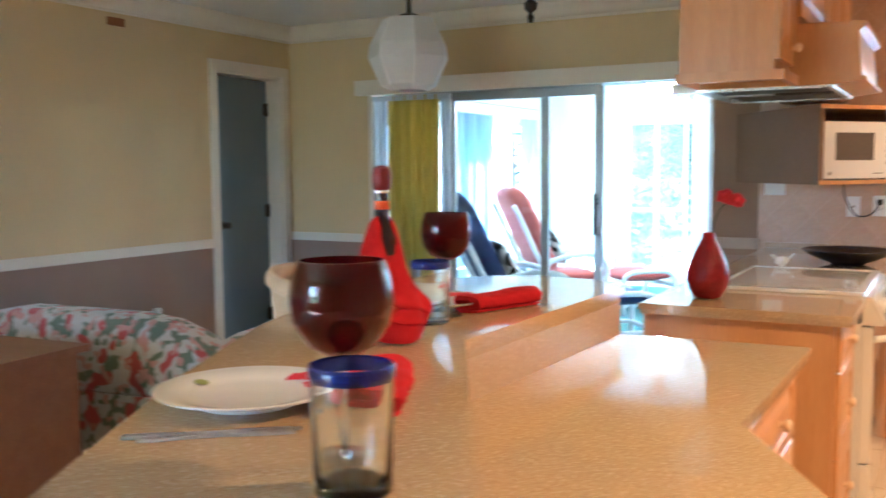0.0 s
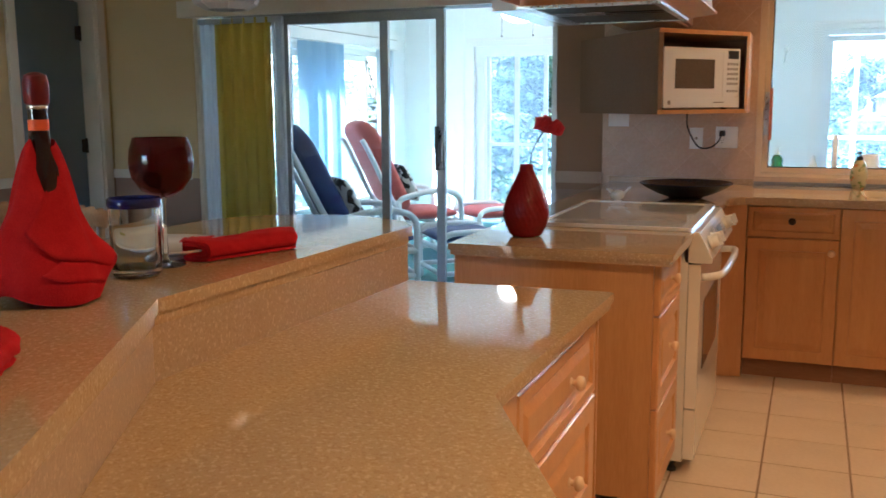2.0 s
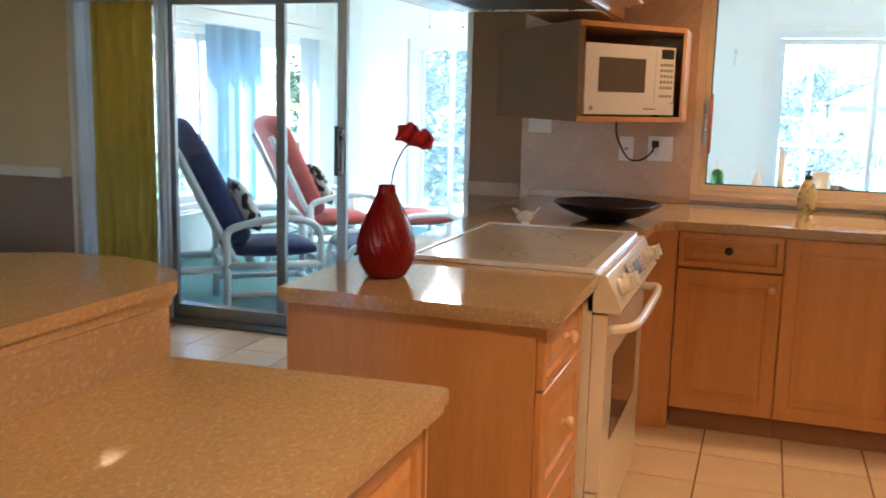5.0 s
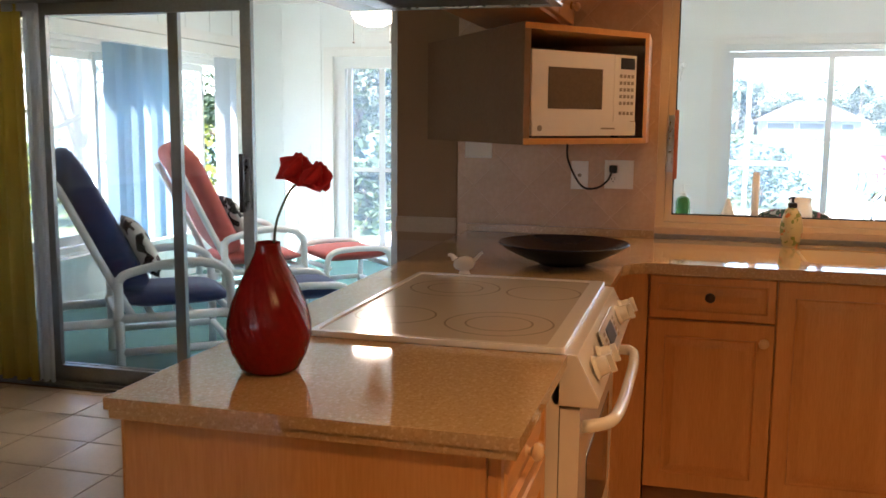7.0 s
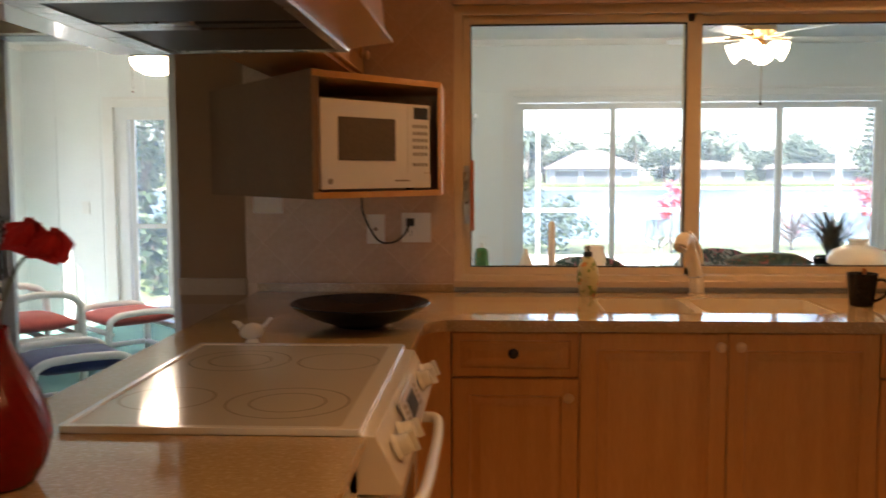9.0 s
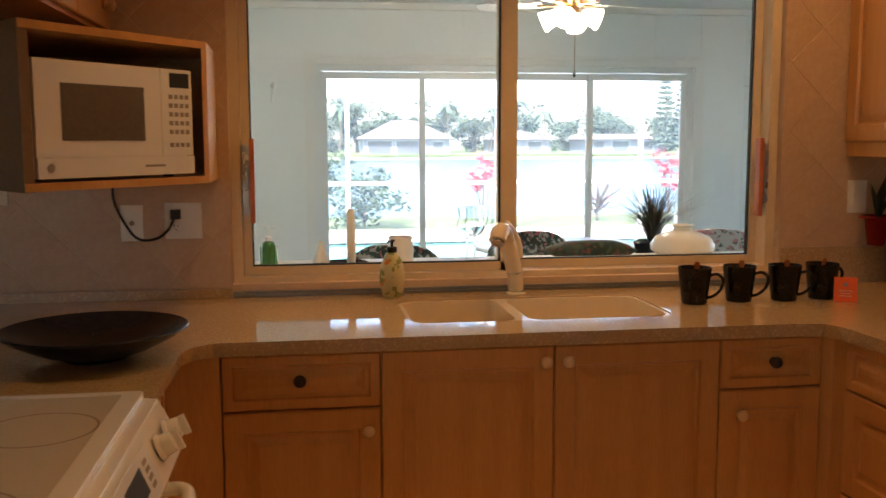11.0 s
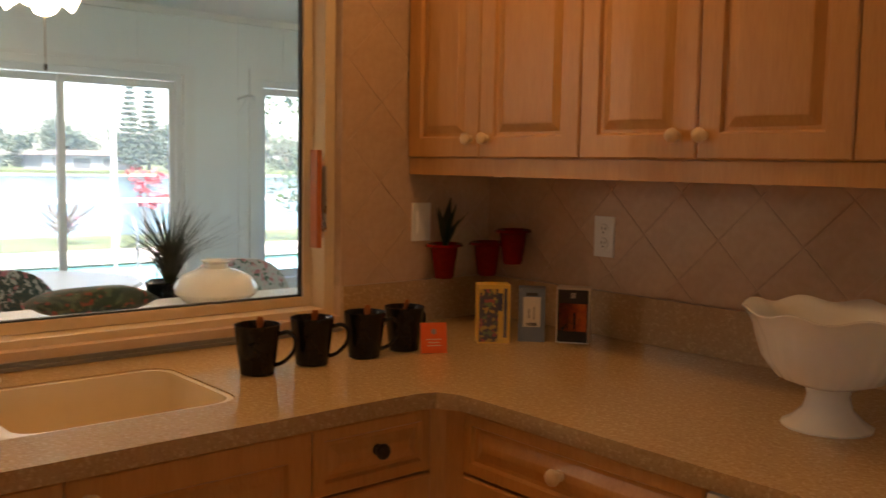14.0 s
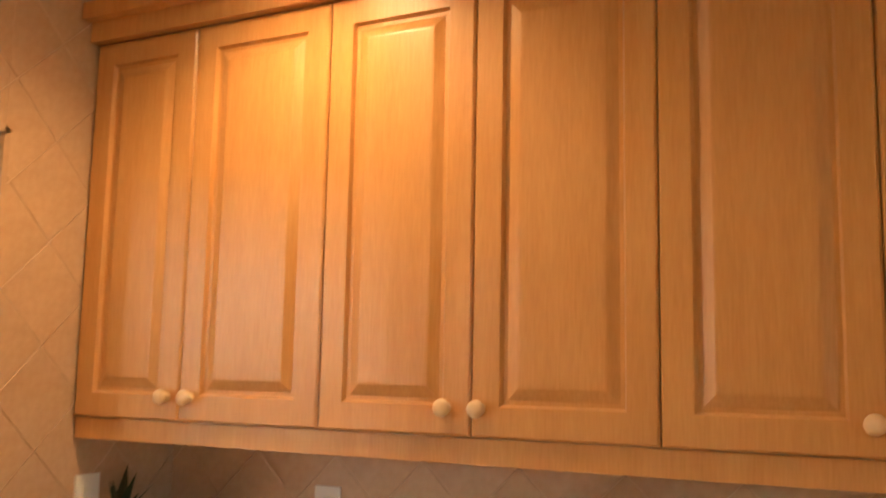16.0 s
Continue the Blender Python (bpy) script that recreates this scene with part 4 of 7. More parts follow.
for _x in (-3.5, -1.5, 0.94, 3.4, 5.87, 8.3, 10.5):
    part("post", box(_x - 0.03, _x + 0.03, 17.9, 17.96, -0.03, 3.2), VINYL, _c, world=True)
for _z in (0.70, 3.2):
    part("rail", box(-3.5, 10.5, 17.91, 17.95, _z, _z + 0.06), VINYL, _c, world=True)
_l = thing("pool_ladder", pose(4.45, 13.85, -0.03), "curved steel pool handrail", "handrail")
part("rail_tube", tube(smooth_line([(0, -0.3, 0), (0, -0.25, 0.6), (0, -0.05, 0.82), (0, 0.25, 0.6), (0, 0.45, -0.3)], 5), 0.022, 8), CHROME, _l, smooth="all")
part("rail_tube", tube(smooth_line([(0.5, -0.3, 0), (0.5, -0.25, 0.6), (0.5, -0.05, 0.82), (0.5, 0.25, 0.6), (0.5, 0.45, -0.3)], 5), 0.022, 8), CHROME, _l, smooth="all")

# near shrubs and trees
_r2 = random.Random(9)
tree("shrub", pose(1.25, 18.9, -0.06), 1.2, [((0, 0, 0.75), 0.42)] + clump_set(_r2, 22, 0.72, 0.10, 1.15, 0.26), 75, 0.05, 31, LEAF, "leafy green shrub beside the pool deck", "shrub", 0.03)
tree("shrub", pose(5.6, 19.4, -0.06), 1.1, [((0, 0, 0.8), 0.3)] + clump_set(_r2, 30, 0.62, 0.35, 1.1, 0.16), 6, 0.028, 33, LEAF_RED, "sparse twiggy shrub with reddish leaves", "shrub", 0.03, stems=30)
for _x, _y, _z in ((3.3, 18.6, 1.15), (6.75, 18.8, 1.2)):
    tree("red_plant", pose(_x, _y, -0.06), _z, [((0, 0, _z * 0.8), 0.25)] + clump_set(_r2, 6, 0.28, 0.7, _z, 0.15), 14, 0.10, 37, LEAF_RED, "tall plant with long red leaves", "plant", 0.02)
tree("tree", pose(9.2, 17.0, -0.06), 3.4, [((0, 0, 2.4), 0.8)] + clump_set(_r2, 16, 1.2, 0.5, 3.4, 0.6), 110, 0.075, 39, LEAF, "bright green tree beside the pool", "tree", 0.08)
for _i, (_x, _y, _h, _w) in enumerate(((-9.0, 14.5, 4.2, 1.5), (-7.6, 17.2, 5.0, 1.6), (-10.5, 11.6, 3.8, 1.5), (-12.5, 9.0, 4.5, 2.0), (-6.2, 19.0, 4.4, 1.3), (-4.6, 20.0, 3.0, 0.9))):
    tree("tree", pose(_x, _y, -0.06), _h, [((0, 0, _h * 0.75), 1.0)] + clump_set(_r2, 22, _w, _h * 0.08, _h, 0.7), 330, 0.062, 50 + _i, LEAF, "leafy green garden tree beside the house", "tree", 0.1)
_ov = tree("tree", pose(-2.6, 17.2, -0.06), 3.4, [((0.2, -0.4, 3.3), 0.7), ((3.15, -2.9, 2.42), 0.16), ((2.9, -2.8, 2.52), 0.18), ((3.35, -3.0, 2.45), 0.12)] + clump_set(_r2, 12, 1.0, 2.2, 3.6, 0.6), 130, 0.055, 71, LEAF, "tall leafy tree with a limb reaching over the pool deck", "tree", 0.09)
for _x, _y in ((-8.4, 12.6), (-6.6, 13.4)):
    tree("shrub", pose(_x, _y, -0.06), 1.3, [((0, 0, 0.7), 0.4)] + clump_set(_r2, 8, 0.5, 0.3, 1.3, 0.3), 90, 0.07, 61, LEAF_YELLOW, "yellow-green leafy bush beside the house", "shrub", 0.03)
for _x, _y in ((-3.9, 13.2), (-3.0, 14.4), (-4.4, 14.6)):
    tree("shrub", pose(_x, _y, -0.06), 1.1, [((0, 0, 0.6), 0.35)] + clump_set(_r2, 8, 0.5, 0.25, 1.15, 0.28), 80, 0.08, 63, LEAF, "dark leafy bush beside the garden path", "shrub", 0.03)

# ---- kitchen: counters and cabinets ----
CT, CB = 0.883, 0.846        # top and underside of the counters
BT = 1.02                    # top of the raised bar


def raised_front(w, h, t=0.02, stile=0.055):
    """A raised-panel front; local x to the right, z up, its face at y = 0 and its back at y = t."""
    bm = bmesh.new()
    loops = []
    for inset, depth in ((0, t), (0, 0.004), (0.004, 0), (stile, 0), (stile + 0.005, 0.009), (stile + 0.013, 0.009), (stile + 0.034, 0.001), (stile + 0.038, 0.0005)):
        loops.append([(inset, depth, inset), (w - inset, depth, inset), (w - inset, depth, h - inset), (inset, depth, h - inset)])
    add_loft(bm, loops, False, True)
    bm.faces.new([bm.verts.new(p) for p in reversed(loops[0])])
    bmesh.ops.remove_doubles(bm, verts=bm.verts, dist=1e-5)
    return bm


def flat_front(w, h, t=0.02):
    bm = bmesh.new()
    loops = [[(i, d, i), (w - i, d, i), (w - i, d, h - i), (i, d, h - i)] for i, d in ((0, t), (0, 0.003), (0.003, 0))]
    add_loft(bm, loops, True, True)
    return bm


KNOB = [(0, 0.032), (0.009, 0.031), (0.0155, 0.026), (0.017, 0.02), (0.0145, 0.014), (0.008, 0.011), (0.007, 0.004), (0.012, 0.0), (0, 0.0)]


def cabinet(name, m, width, depth, z0, z1, fronts, label, category="cabinet", group="", kick=True, body=True):
    """A cabinet unit; local x along its face, y into it. fronts: (part name, x0, x1, z0, z1, raised, knob x, knob z, dark knob)."""
    t = thing(name, m, label, category, group)
    if body:
        part("body", box(0.001, width - 0.001, 0.021, depth, z0, z1), MAPLE, t)
    if kick:
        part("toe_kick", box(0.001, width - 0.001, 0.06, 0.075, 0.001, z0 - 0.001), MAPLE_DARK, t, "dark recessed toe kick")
    for pname, x0, x1, a, b, raised, kx, kz, dark in fronts:
        w, h = x1 - x0 - 0.003, b - a - 0.003
        bm = raised_front(w, h, stile=0.026 if h < 0.22 else 0.055) if raised else flat_front(w, h)
        bmesh.ops.translate(bm, vec=(x0 + 0.0015, 0, a + 0.0015), verts=bm.verts)
        p = part(pname, bm, MAPLE, t)
        if kx is not None:
            part("knob", lathe(KNOB, 18, pose(kx, 0.0005, kz, 90, 0, 0)), DARK_METAL if dark else KNOB_WOOD, p, "dark metal knob" if dark else "cream painted wooden knob", smooth=True)
    return t


FY = 5.262      # face of the sink cabinets
D = 0.68
cabinet("base_cabinet", pose(0.05, FY, 0), 0.41, D, 0.095, CB, [("drawer", 0, 0.41, 0.695, 0.843, True, 0.199, 0.775, True), ("door", 0, 0.41, 0.097, 0.692, True, 0.375, 0.632, False)], "maple base cabinet with one drawer above a door", group="base cabinets")
cabinet("sink_cabinet", pose(0.46, FY, 0), 0.944, D, 0.095, CB - 0.18, [("door", 0, 0.47, 0.097, 0.843, True, 0.443, 0.80, False), ("door", 0.47, 0.944, 0.097, 0.843, True, 0.505, 0.80, False)], "maple sink cabinet with two tall doors", group="base cabinets")
cabinet("base_cabinet", pose(1.404, FY, 0), 0.303, D, 0.095, CB, [("drawer", 0, 0.303, 0.70, 0.843, True, 0.156, 0.775, True), ("door", 0, 0.303, 0.097, 0.697, True, 0.06, 0.628, False)], "narrow maple base cabinet with one drawer above a door", group="base cabinets")
for _n, _poly in (("corner_filler", [(-0.11, 5.243), (-0.082, 5.243), (-0.03, 5.255), (0.047, FY + 0.008), (0.047, FY + 0.06), (-0.11, FY + 0.06)]), ("corner_filler", [(1.709, FY + 0.01), (1.733, 5.245), (1.75, 5.205), (1.80, 5.205), (1.80, FY + 0.06), (1.709, FY + 0.06)])):
    tagged(part(_n, prism(_poly, 0.001, CB), MAPLE, bevel=0.002), "narrow maple corner filler strip between cabinets", "filler strip")
# east run
EX = 1.738
cabinet("drawer_cabinet", pose(EX, 5.198, 0, 0, 0, -90), 0.60, 0.76, 0.095, CB, [("drawer", 0, 0.60, 0.705, 0.843, True, 0.28, 0.775, False), ("drawer", 0, 0.60, 0.41, 0.702, True, 0.28, 0.56, False), ("drawer", 0, 0.60, 0.097, 0.407, True, 0.28, 0.26, False)], "maple drawer cabinet with three raised-panel drawers", group="base cabinets")
_d = thing("dishwasher", pose(EX, 4.59, 0, 0, 0, -90), "white built-in dishwasher under the counter", "dishwasher")
part("body", box(0.004, 0.596, 0.02, 0.6, 0.1, CB - 0.004), APPLIANCE, _d)
part("door", box(0.004, 0.596, -0.01, 0.019, 0.11, 0.71), APPLIANCE, _d, bevel=0.006)
part("control_panel", box(0.004, 0.596, -0.012, 0.019, 0.715, CB - 0.006), APPLIANCE, _d, bevel=0.006)
part("toe_kick", box(0.004, 0.596, 0.05, 0.06, 0.001, 0.098), BLACK, _d)
cabinet("base_cabinet", pose(EX, 3.985, 0, 0, 0, -90), 0.68, 0.76, 0.095, CB, [("drawer", 0, 0.68, 0.70, 0.843, True, 0.34, 0.775, False), ("door", 0, 0.34, 0.097, 0.697, True, 0.30, 0.63, False), ("door", 0.34, 0.68, 0.097, 0.697, True, 0.38, 0.63, False)], "maple base cabinet with one drawer and two doors", group="base cabinets")

# wall cabinets on the east wall
UX, UZ0, UZ1 = 2.165, 1.384, 2.27
for _y0, _w, _g, _k1, _k2 in ((5.942, 0.672, 0.312, 0.279, 0.344), (5.27, 0.682, 0.335, 0.285, 0.354), (4.588, 0.682, 0.345, 0.325, 0.40)):
    cabinet("wall_cabinet", pose(UX, _y0, 0, 0, 0, -90), _w, EASTX - UX - 0.01, UZ0, UZ1, [("door", 0, _g, UZ0, UZ1, True, _k1, 1.437, False), ("door", _g, _w, UZ0, UZ1, True, _k2, 1.437, False)], "maple wall cabinet with two raised-panel doors", "cabinet", "wall cabinets", kick=False)
tagged(part("light_valance", box(UX + 0.012, UX + 0.034, 3.91, 5.945, 1.335, UZ0 - 0.001), MAPLE, bevel=0.005), "maple light valance strip under the wall cabinets", "valance")
tagged(part("crown_moulding", boxes((UX - 0.02, EASTX - 0.002, 3.90, 5.946, UZ1 + 0.001, UZ1 + 0.05), (UX - 0.05, EASTX - 0.002, 3.87, 5.946, UZ1 + 0.05, UZ1 + 0.09)), MAPLE, bevel=0.01), "maple crown moulding on the wall cabinets", "trim")

# the counter round the kitchen, with the sink cut out
SX0, SX1, SY0, SY1 = 0.553, 1.338, 5.415, 5.80
_hole = rounded_rect(SX0, SX1, SY0, SY1, 0.06)


def counter_outline(o):
    return [(-0.752 - o, 3.407 - o), (-0.045 + o, 3.407 - o), (-0.045 + o, 3.922), (-0.60, 3.922), (-0.60, 4.752), (-0.036 + o, 4.752), (-0.030 + o, 5.16 - o * 0.5), (-0.010 + o, 5.205 - o), (0.035, 5.24 - o),
            (1.64, 5.243 - o), (1.69, 5.23 - o), (1.712 - o, 5.19), (1.718 - o, 5.12), (1.718 - o, 3.30), (EASTX, 3.30), (EASTX, NW + 0.004), (-0.752 - o, NW + 0.004)]


_ct = thing("countertop", pose(0.9, 5.6, CB), "beige speckled solid-surface countertop with a sink opening", "countertop")
part("slab", plate(counter_outline(0), [_hole], CB + 0.016, CT), STONE, _ct, world=True)
part("edge_strip", plate(counter_outline(-0.006), [_hole], CB, CB + 0.0155), STONE, _ct, world=True)
for _n, _a in (("upstand", (-0.752, WX0 - 0.0, NW - 0.016, NW + 0.003, CT + 0.001, CT + 0.032)), ("upstand", (WX1, EASTX - 0.018, NW - 0.014, NW + 0.003, CT + 0.001, 1.012)), ("upstand", (EASTX - 0.016, EASTX, 3.30, NW + 0.002, CT + 0.001, 1.012))):
    part(_n, box(*_a), STONE_MATT, _ct, world=True, bevel=0.003)

_sk = thing("sink", pose(0.945, 5.6, 0.70), "cream double-bowl sink set into the counter", "sink")
_b1, _b2 = rounded_rect(SX0 + 0.014, 0.868, SY0 + 0.014, SY1 - 0.014, 0.05), rounded_rect(0.902, SX1 - 0.014, SY0 + 0.014, SY1 - 0.014, 0.05)
part("rim", plate(rounded_rect(SX0 + 0.001, SX1 - 0.001, SY0 + 0.001, SY1 - 0.001, 0.059), [_b1, _b2], CB - 0.01, CT - 0.003), BISCUIT, _sk, world=True)
for _lp, _cx in ((_b1, 0.717), (_b2, 1.113)):
    _bm = bmesh.new()
    _cy = (SY0 + SY1) / 2
    _loops = []
    for _f, _z in ((1.0, CT - 0.0035), (0.992, CB - 0.004), (0.985, CB - 0.05), (0.96, CB - 0.12), (0.90, CB - 0.158), (0.80, CB - 0.168)):
        _loops.append([(_cx + (x - _cx) * _f, _cy + (y - _cy) * _f, _z) for x, y in _lp])
    add_loft(_bm, _loops, False, True)
    part("bowl", _bm, BISCUIT, _sk, world=True, smooth=True)
_fa = thing("faucet", pose(0.962, 5.872, CT), "cream single-lever kitchen faucet with a pull-out spout", "faucet")
part("base_ring", lathe([(0, 0), (0.034, 0), (0.034, 0.005), (0.029, 0.009), (0, 0.009)], 28), BISCUIT, _fa, smooth=True)
part("body", tube(smooth_line([(0, 0, 0.008), (-0.004, -0.003, 0.06), (-0.016, -0.010, 0.115), (-0.034, -0.026, 0.165), (-0.050, -0.045, 0.197)], 6), 0.0275, 20, 0.95), BISCUIT, _fa, smooth="all")
part("spout", tube(smooth_line([(-0.044, -0.036, 0.190), (-0.054, -0.058, 0.211), (-0.070, -0.088, 0.220), (-0.083, -0.112, 0.212), (-0.090, -0.126, 0.192)], 6), 0.0285, 20, 0.98), BISCUIT, _fa, smooth="all")
part("aerator", lathe([(0, 0), (0.022, 0), (0.022, 0.008), (0, 0.008)], 20, pose(-0.0915, -0.130, 0.184, -32, 22, 0)), STEEL, _fa, "steel aerator")
part("lever", tube(smooth_line([(0.014, 0.010, 0.118), (0.012, 0.012, 0.160), (-0.006, 0.004, 0.205), (-0.036, -0.022, 0.240)], 5), 0.0145, 12, 0.75, 0.8), BISCUIT, _fa, "lever handle", smooth="all")
part("collar", lathe([(0.0285, 0.0), (0.0305, 0.001), (0.0305, 0.004), (0.0285, 0.005)], 24, pose(-0.006, -0.004, 0.072, 4, -9, 0)), STEEL, _fa, smooth=True)

# peninsula cabinets round the range
PX = -0.082
cabinet("drawer_cabinet", pose(PX, 3.44, 0, 0, 0, 90), 0.47, 0.655, 0.095, CB, [("drawer", 0.012, 0.47, 0.685, 0.843, True, 0.24, 0.765, False), ("drawer", 0.012, 0.47, 0.39, 0.682, True, 0.24, 0.54, False), ("drawer", 0.012, 0.47, 0.097, 0.387, True, 0.24, 0.24, False)], "maple drawer cabinet with three drawers at the peninsula end", group="peninsula cabinets")
cabinet("base_cabinet", pose(PX, 4.765, 0, 0, 0, 90), 0.475, 0.655, 0.095, CB, [("drawer", 0, 0.44, 0.695, 0.843, True, 0.22, 0.775, False), ("door", 0, 0.44, 0.097, 0.692, True, 0.05, 0.63, False)], "maple base cabinet between the range and the corner", group="peninsula cabinets")
tagged(part("back_panel", box(-0.742, -0.738, 3.44, 5.945, 0.001, CB), MAPLE), "plain maple veneer panel on the back of the peninsula", "panel")

# the range
_r = thing("range", pose(-0.33, 4.335, 0), "white slide-in electric range with a ceramic cooktop", "range")
RY0, RY1 = 3.928, 4.746
part("body", box(-0.60, -0.06, RY0, RY1, 0.05, 0.86), APPLIANCE, _r, world=True, bevel=0.004)
for _x in (-0.56, -0.10):
    for _y in (RY0 + 0.04, RY1 - 0.04):
        part("foot", lathe([(0, 0), (0.018, 0), (0.018, 0.01), (0.01, 0.014), (0.01, 0.05), (0, 0.05)], 12, pose(_x, _y, 0)), BLACK, _r, world=True)
part("cooktop_rim", plate(rounded_rect(-0.606, -0.052, RY0 - 0.006, RY1 + 0.006, 0.012, 3), [rounded_rect(-0.592, -0.090, RY0 + 0.012, RY1 - 0.012, 0.01, 3)], 0.884, 0.897), APPLIANCE, _r, world=True, bevel=0.002)
part("cooktop", box(-0.594, -0.088, RY0 + 0.010, RY1 - 0.010, 0.862, 0.893), COOKTOP, _r, world=True)
for _x, _y, _rings in ((-0.228, 4.125, (0.123, 0.076)), (-0.192, 4.53, (0.098,)), (-0.437, 4.535, (0.122, 0.075)), (-0.482, 4.15, (0.095,))):
    _bm = bmesh.new()
    for _q in _rings:
        add_lathe(_bm, [(_q - 0.0025, 0.8934), (_q + 0.0025, 0.8934)], 48, Matrix.Translation((_x, _y, 0)))
    part("burner_ring", _bm, BURNER, _r, "grey printed burner rings", world=True)
# slanted control panel
_bm = bmesh.new()
_prof = [(-0.090, 0.882), (-0.050, 0.8835), (-0.026, 0.882), (0.022, 0.79), (0.018, 0.775), (-0.075, 0.775)]
add_loft(_bm, [[(x, y, z) for x, z in _prof] for y in (RY0, RY1)], True, True)
bmesh.ops.recalc_face_normals(_bm, faces=_bm.faces)
_cp = part("control_panel", _bm, APPLIANCE, _r, world=True, bevel=0.003)
_face = Matrix.Translation((0.003, 0, 0.838)) @ Matrix.Rotation(radians(67.4), 4, "Y")
for _y in (RY0 + 0.085, RY0 + 0.175, RY1 - 0.175, RY1 - 0.085):
    part("knob", lathe([(0, 0.03), (0.017, 0.029), (0.02, 0.024), (0.021, 0.008), (0.026, 0.004), (0.027, 0), (0, 0)], 24, Matrix.Translation((0, _y, 0)) @ _face), APPLIANCE, _cp, world=True, smooth=True)
    _bm = bmesh.new()
    add_box(_bm, -0.02, 0.02, -0.0045, 0.0045, 0.029, 0.042, m=Matrix.Translation((0, _y, 0)) @ _face)
    part("knob_grip", _bm, APPLIANCE, _cp, world=True, bevel=0.002)
_bm = bmesh.new()
add_box(_bm, -0.040, 0.040, -0.15, 0.15, 0.0, 0.003, m=Matrix.Translation((0, 4.337, 0)) @ _face)
part("touch_panel", _bm, PANEL_GLOSS, _cp, "pale touch panel", world=True)
_bm = bmesh.new()
add_box(_bm, -0.024, 0.020, -0.060, 0.060, 0.003, 0.0045, m=Matrix.Translation((0, 4.337, 0)) @ _face)
part("display", _bm, BLACK, _cp, "dark clock display", world=True)
for _s2 in (-1, 1):
    for _k in range(4):
        _bm = box(-0.024 + 0.014 * _k, -0.016 + 0.014 * _k, _s2 * 0.10 - 0.014, _s2 * 0.10 + 0.014, 0.003, 0.004, m=Matrix.Translation((0, 4.337, 0)) @ _face)
        part("button", _bm, BURNER, _cp, world=True)
_od = part("oven_door", box(-0.058, -0.018, RY0 + 0.004, RY1 - 0.004, 0.25, 0.768), APPLIANCE, _r, world=True, bevel=0.006)
part("oven_window", box(-0.020, -0.0155, RY0 + 0.15, RY1 - 0.15, 0.36, 0.62), SMOKED, _od, "dark oven window", world=True, bevel=0.002)
part("handle", tube(smooth_line([(-0.02, RY0 + 0.06, 0.715), (0.035, RY0 + 0.09, 0.722), (0.05, RY0 + 0.2, 0.722), (0.052, 4.337, 0.722), (0.05, RY1 - 0.2, 0.722), (0.035, RY1 - 0.09, 0.722), (-0.02, RY1 - 0.06, 0.715)], 5), 0.014, 10), APPLIANCE, _od, world=True, smooth="all")
part("storage_drawer", box(-0.058, -0.020, RY0 + 0.004, RY1 - 0.004, 0.06, 0.243), APPLIANCE, _r, world=True, bevel=0.008)

# ---- overhead cabinets and the range hood ----
cabinet("overhead_cabinet", pose(-0.315, 3.585, 0, 0, 0, 90), 0.315, 0.35, 1.69, CEIL - 0.09, [("door", 0, 0.315, 1.735, CEIL - 0.1, True, 0.265, 1.80, False)], "maple overhead cabinet hanging beside the range hood", "cabinet", "overhead cabinets", kick=False)
cabinet("overhead_cabinet", pose(-0.315, 4.70, 0, 0, 0, 90), 1.22, 0.35, 1.72, CEIL - 0.09, [("door", 0, 0.41, 1.73, CEIL - 0.1, True, 0.36, 1.80, False), ("door", 0.41, 0.81, 1.73, CEIL - 0.1, True, 0.45, 1.80, False), ("door", 0.81, 1.22, 1.73, CEIL - 0.1, True, 1.16, 1.80, False)], "long maple overhead cabinet between hood and wall", "cabinet", "overhead cabinets", kick=False)
tagged(part("overhead_trim", boxes((-0.67, -0.30, 3.575, 3.583, 1.665, 1.70), (-0.322, -0.30, 3.583, 3.895, 1.665, 1.70), (-0.675, -0.667, 3.575, 3.895, 1.665, 1.70), (-0.70, -0.27, 3.54, 5.94, CEIL - 0.088, CEIL - 0.002)), MAPLE, bevel=0.003), "maple light rail and top trim of the overhead cabinets", "trim")
_h = thing("range_hood", pose(-0.42, 4.29, 1.65), "maple-clad range hood with a steel underside", "range hood")
HY0, HY1 = 3.95, 4.70
_prof = [(-0.70, 1.669), (-0.182, 1.669), (-0.072, 1.682), (-0.072, 1.692), (-0.090, 1.70), (-0.105, 1.86), (-0.08, 1.875), (-0.08, 1.895), (-0.30, 1.90), (-0.70, 1.90)]
_bm = bmesh.new()
add_loft(_bm, [[(x, y, z) for x, z in _prof] for y in (HY0, HY1)], True, True)
bmesh.ops.recalc_face_normals(_bm, faces=_bm.faces)
part("canopy", _bm, MAPLE, _h, world=True, bevel=0.003)
part("upper_box", box(-0.665, -0.315, HY0 + 0.002, HY1 - 0.002, 1.901, CEIL - 0.09), MAPLE, _h, world=True)
part("upper_door", raised_front(0.78, 0.40, 0.018), MAPLE, _h).matrix_local = pose(0.123, -0.38, 0.27, 0, 0, 90)
part("side_band", box(-0.80, -0.702, HY0 + 0.03, HY1, 1.659, 1.70), APPLIANCE, _h, "pale metal edge band", world=True, bevel=0.004)
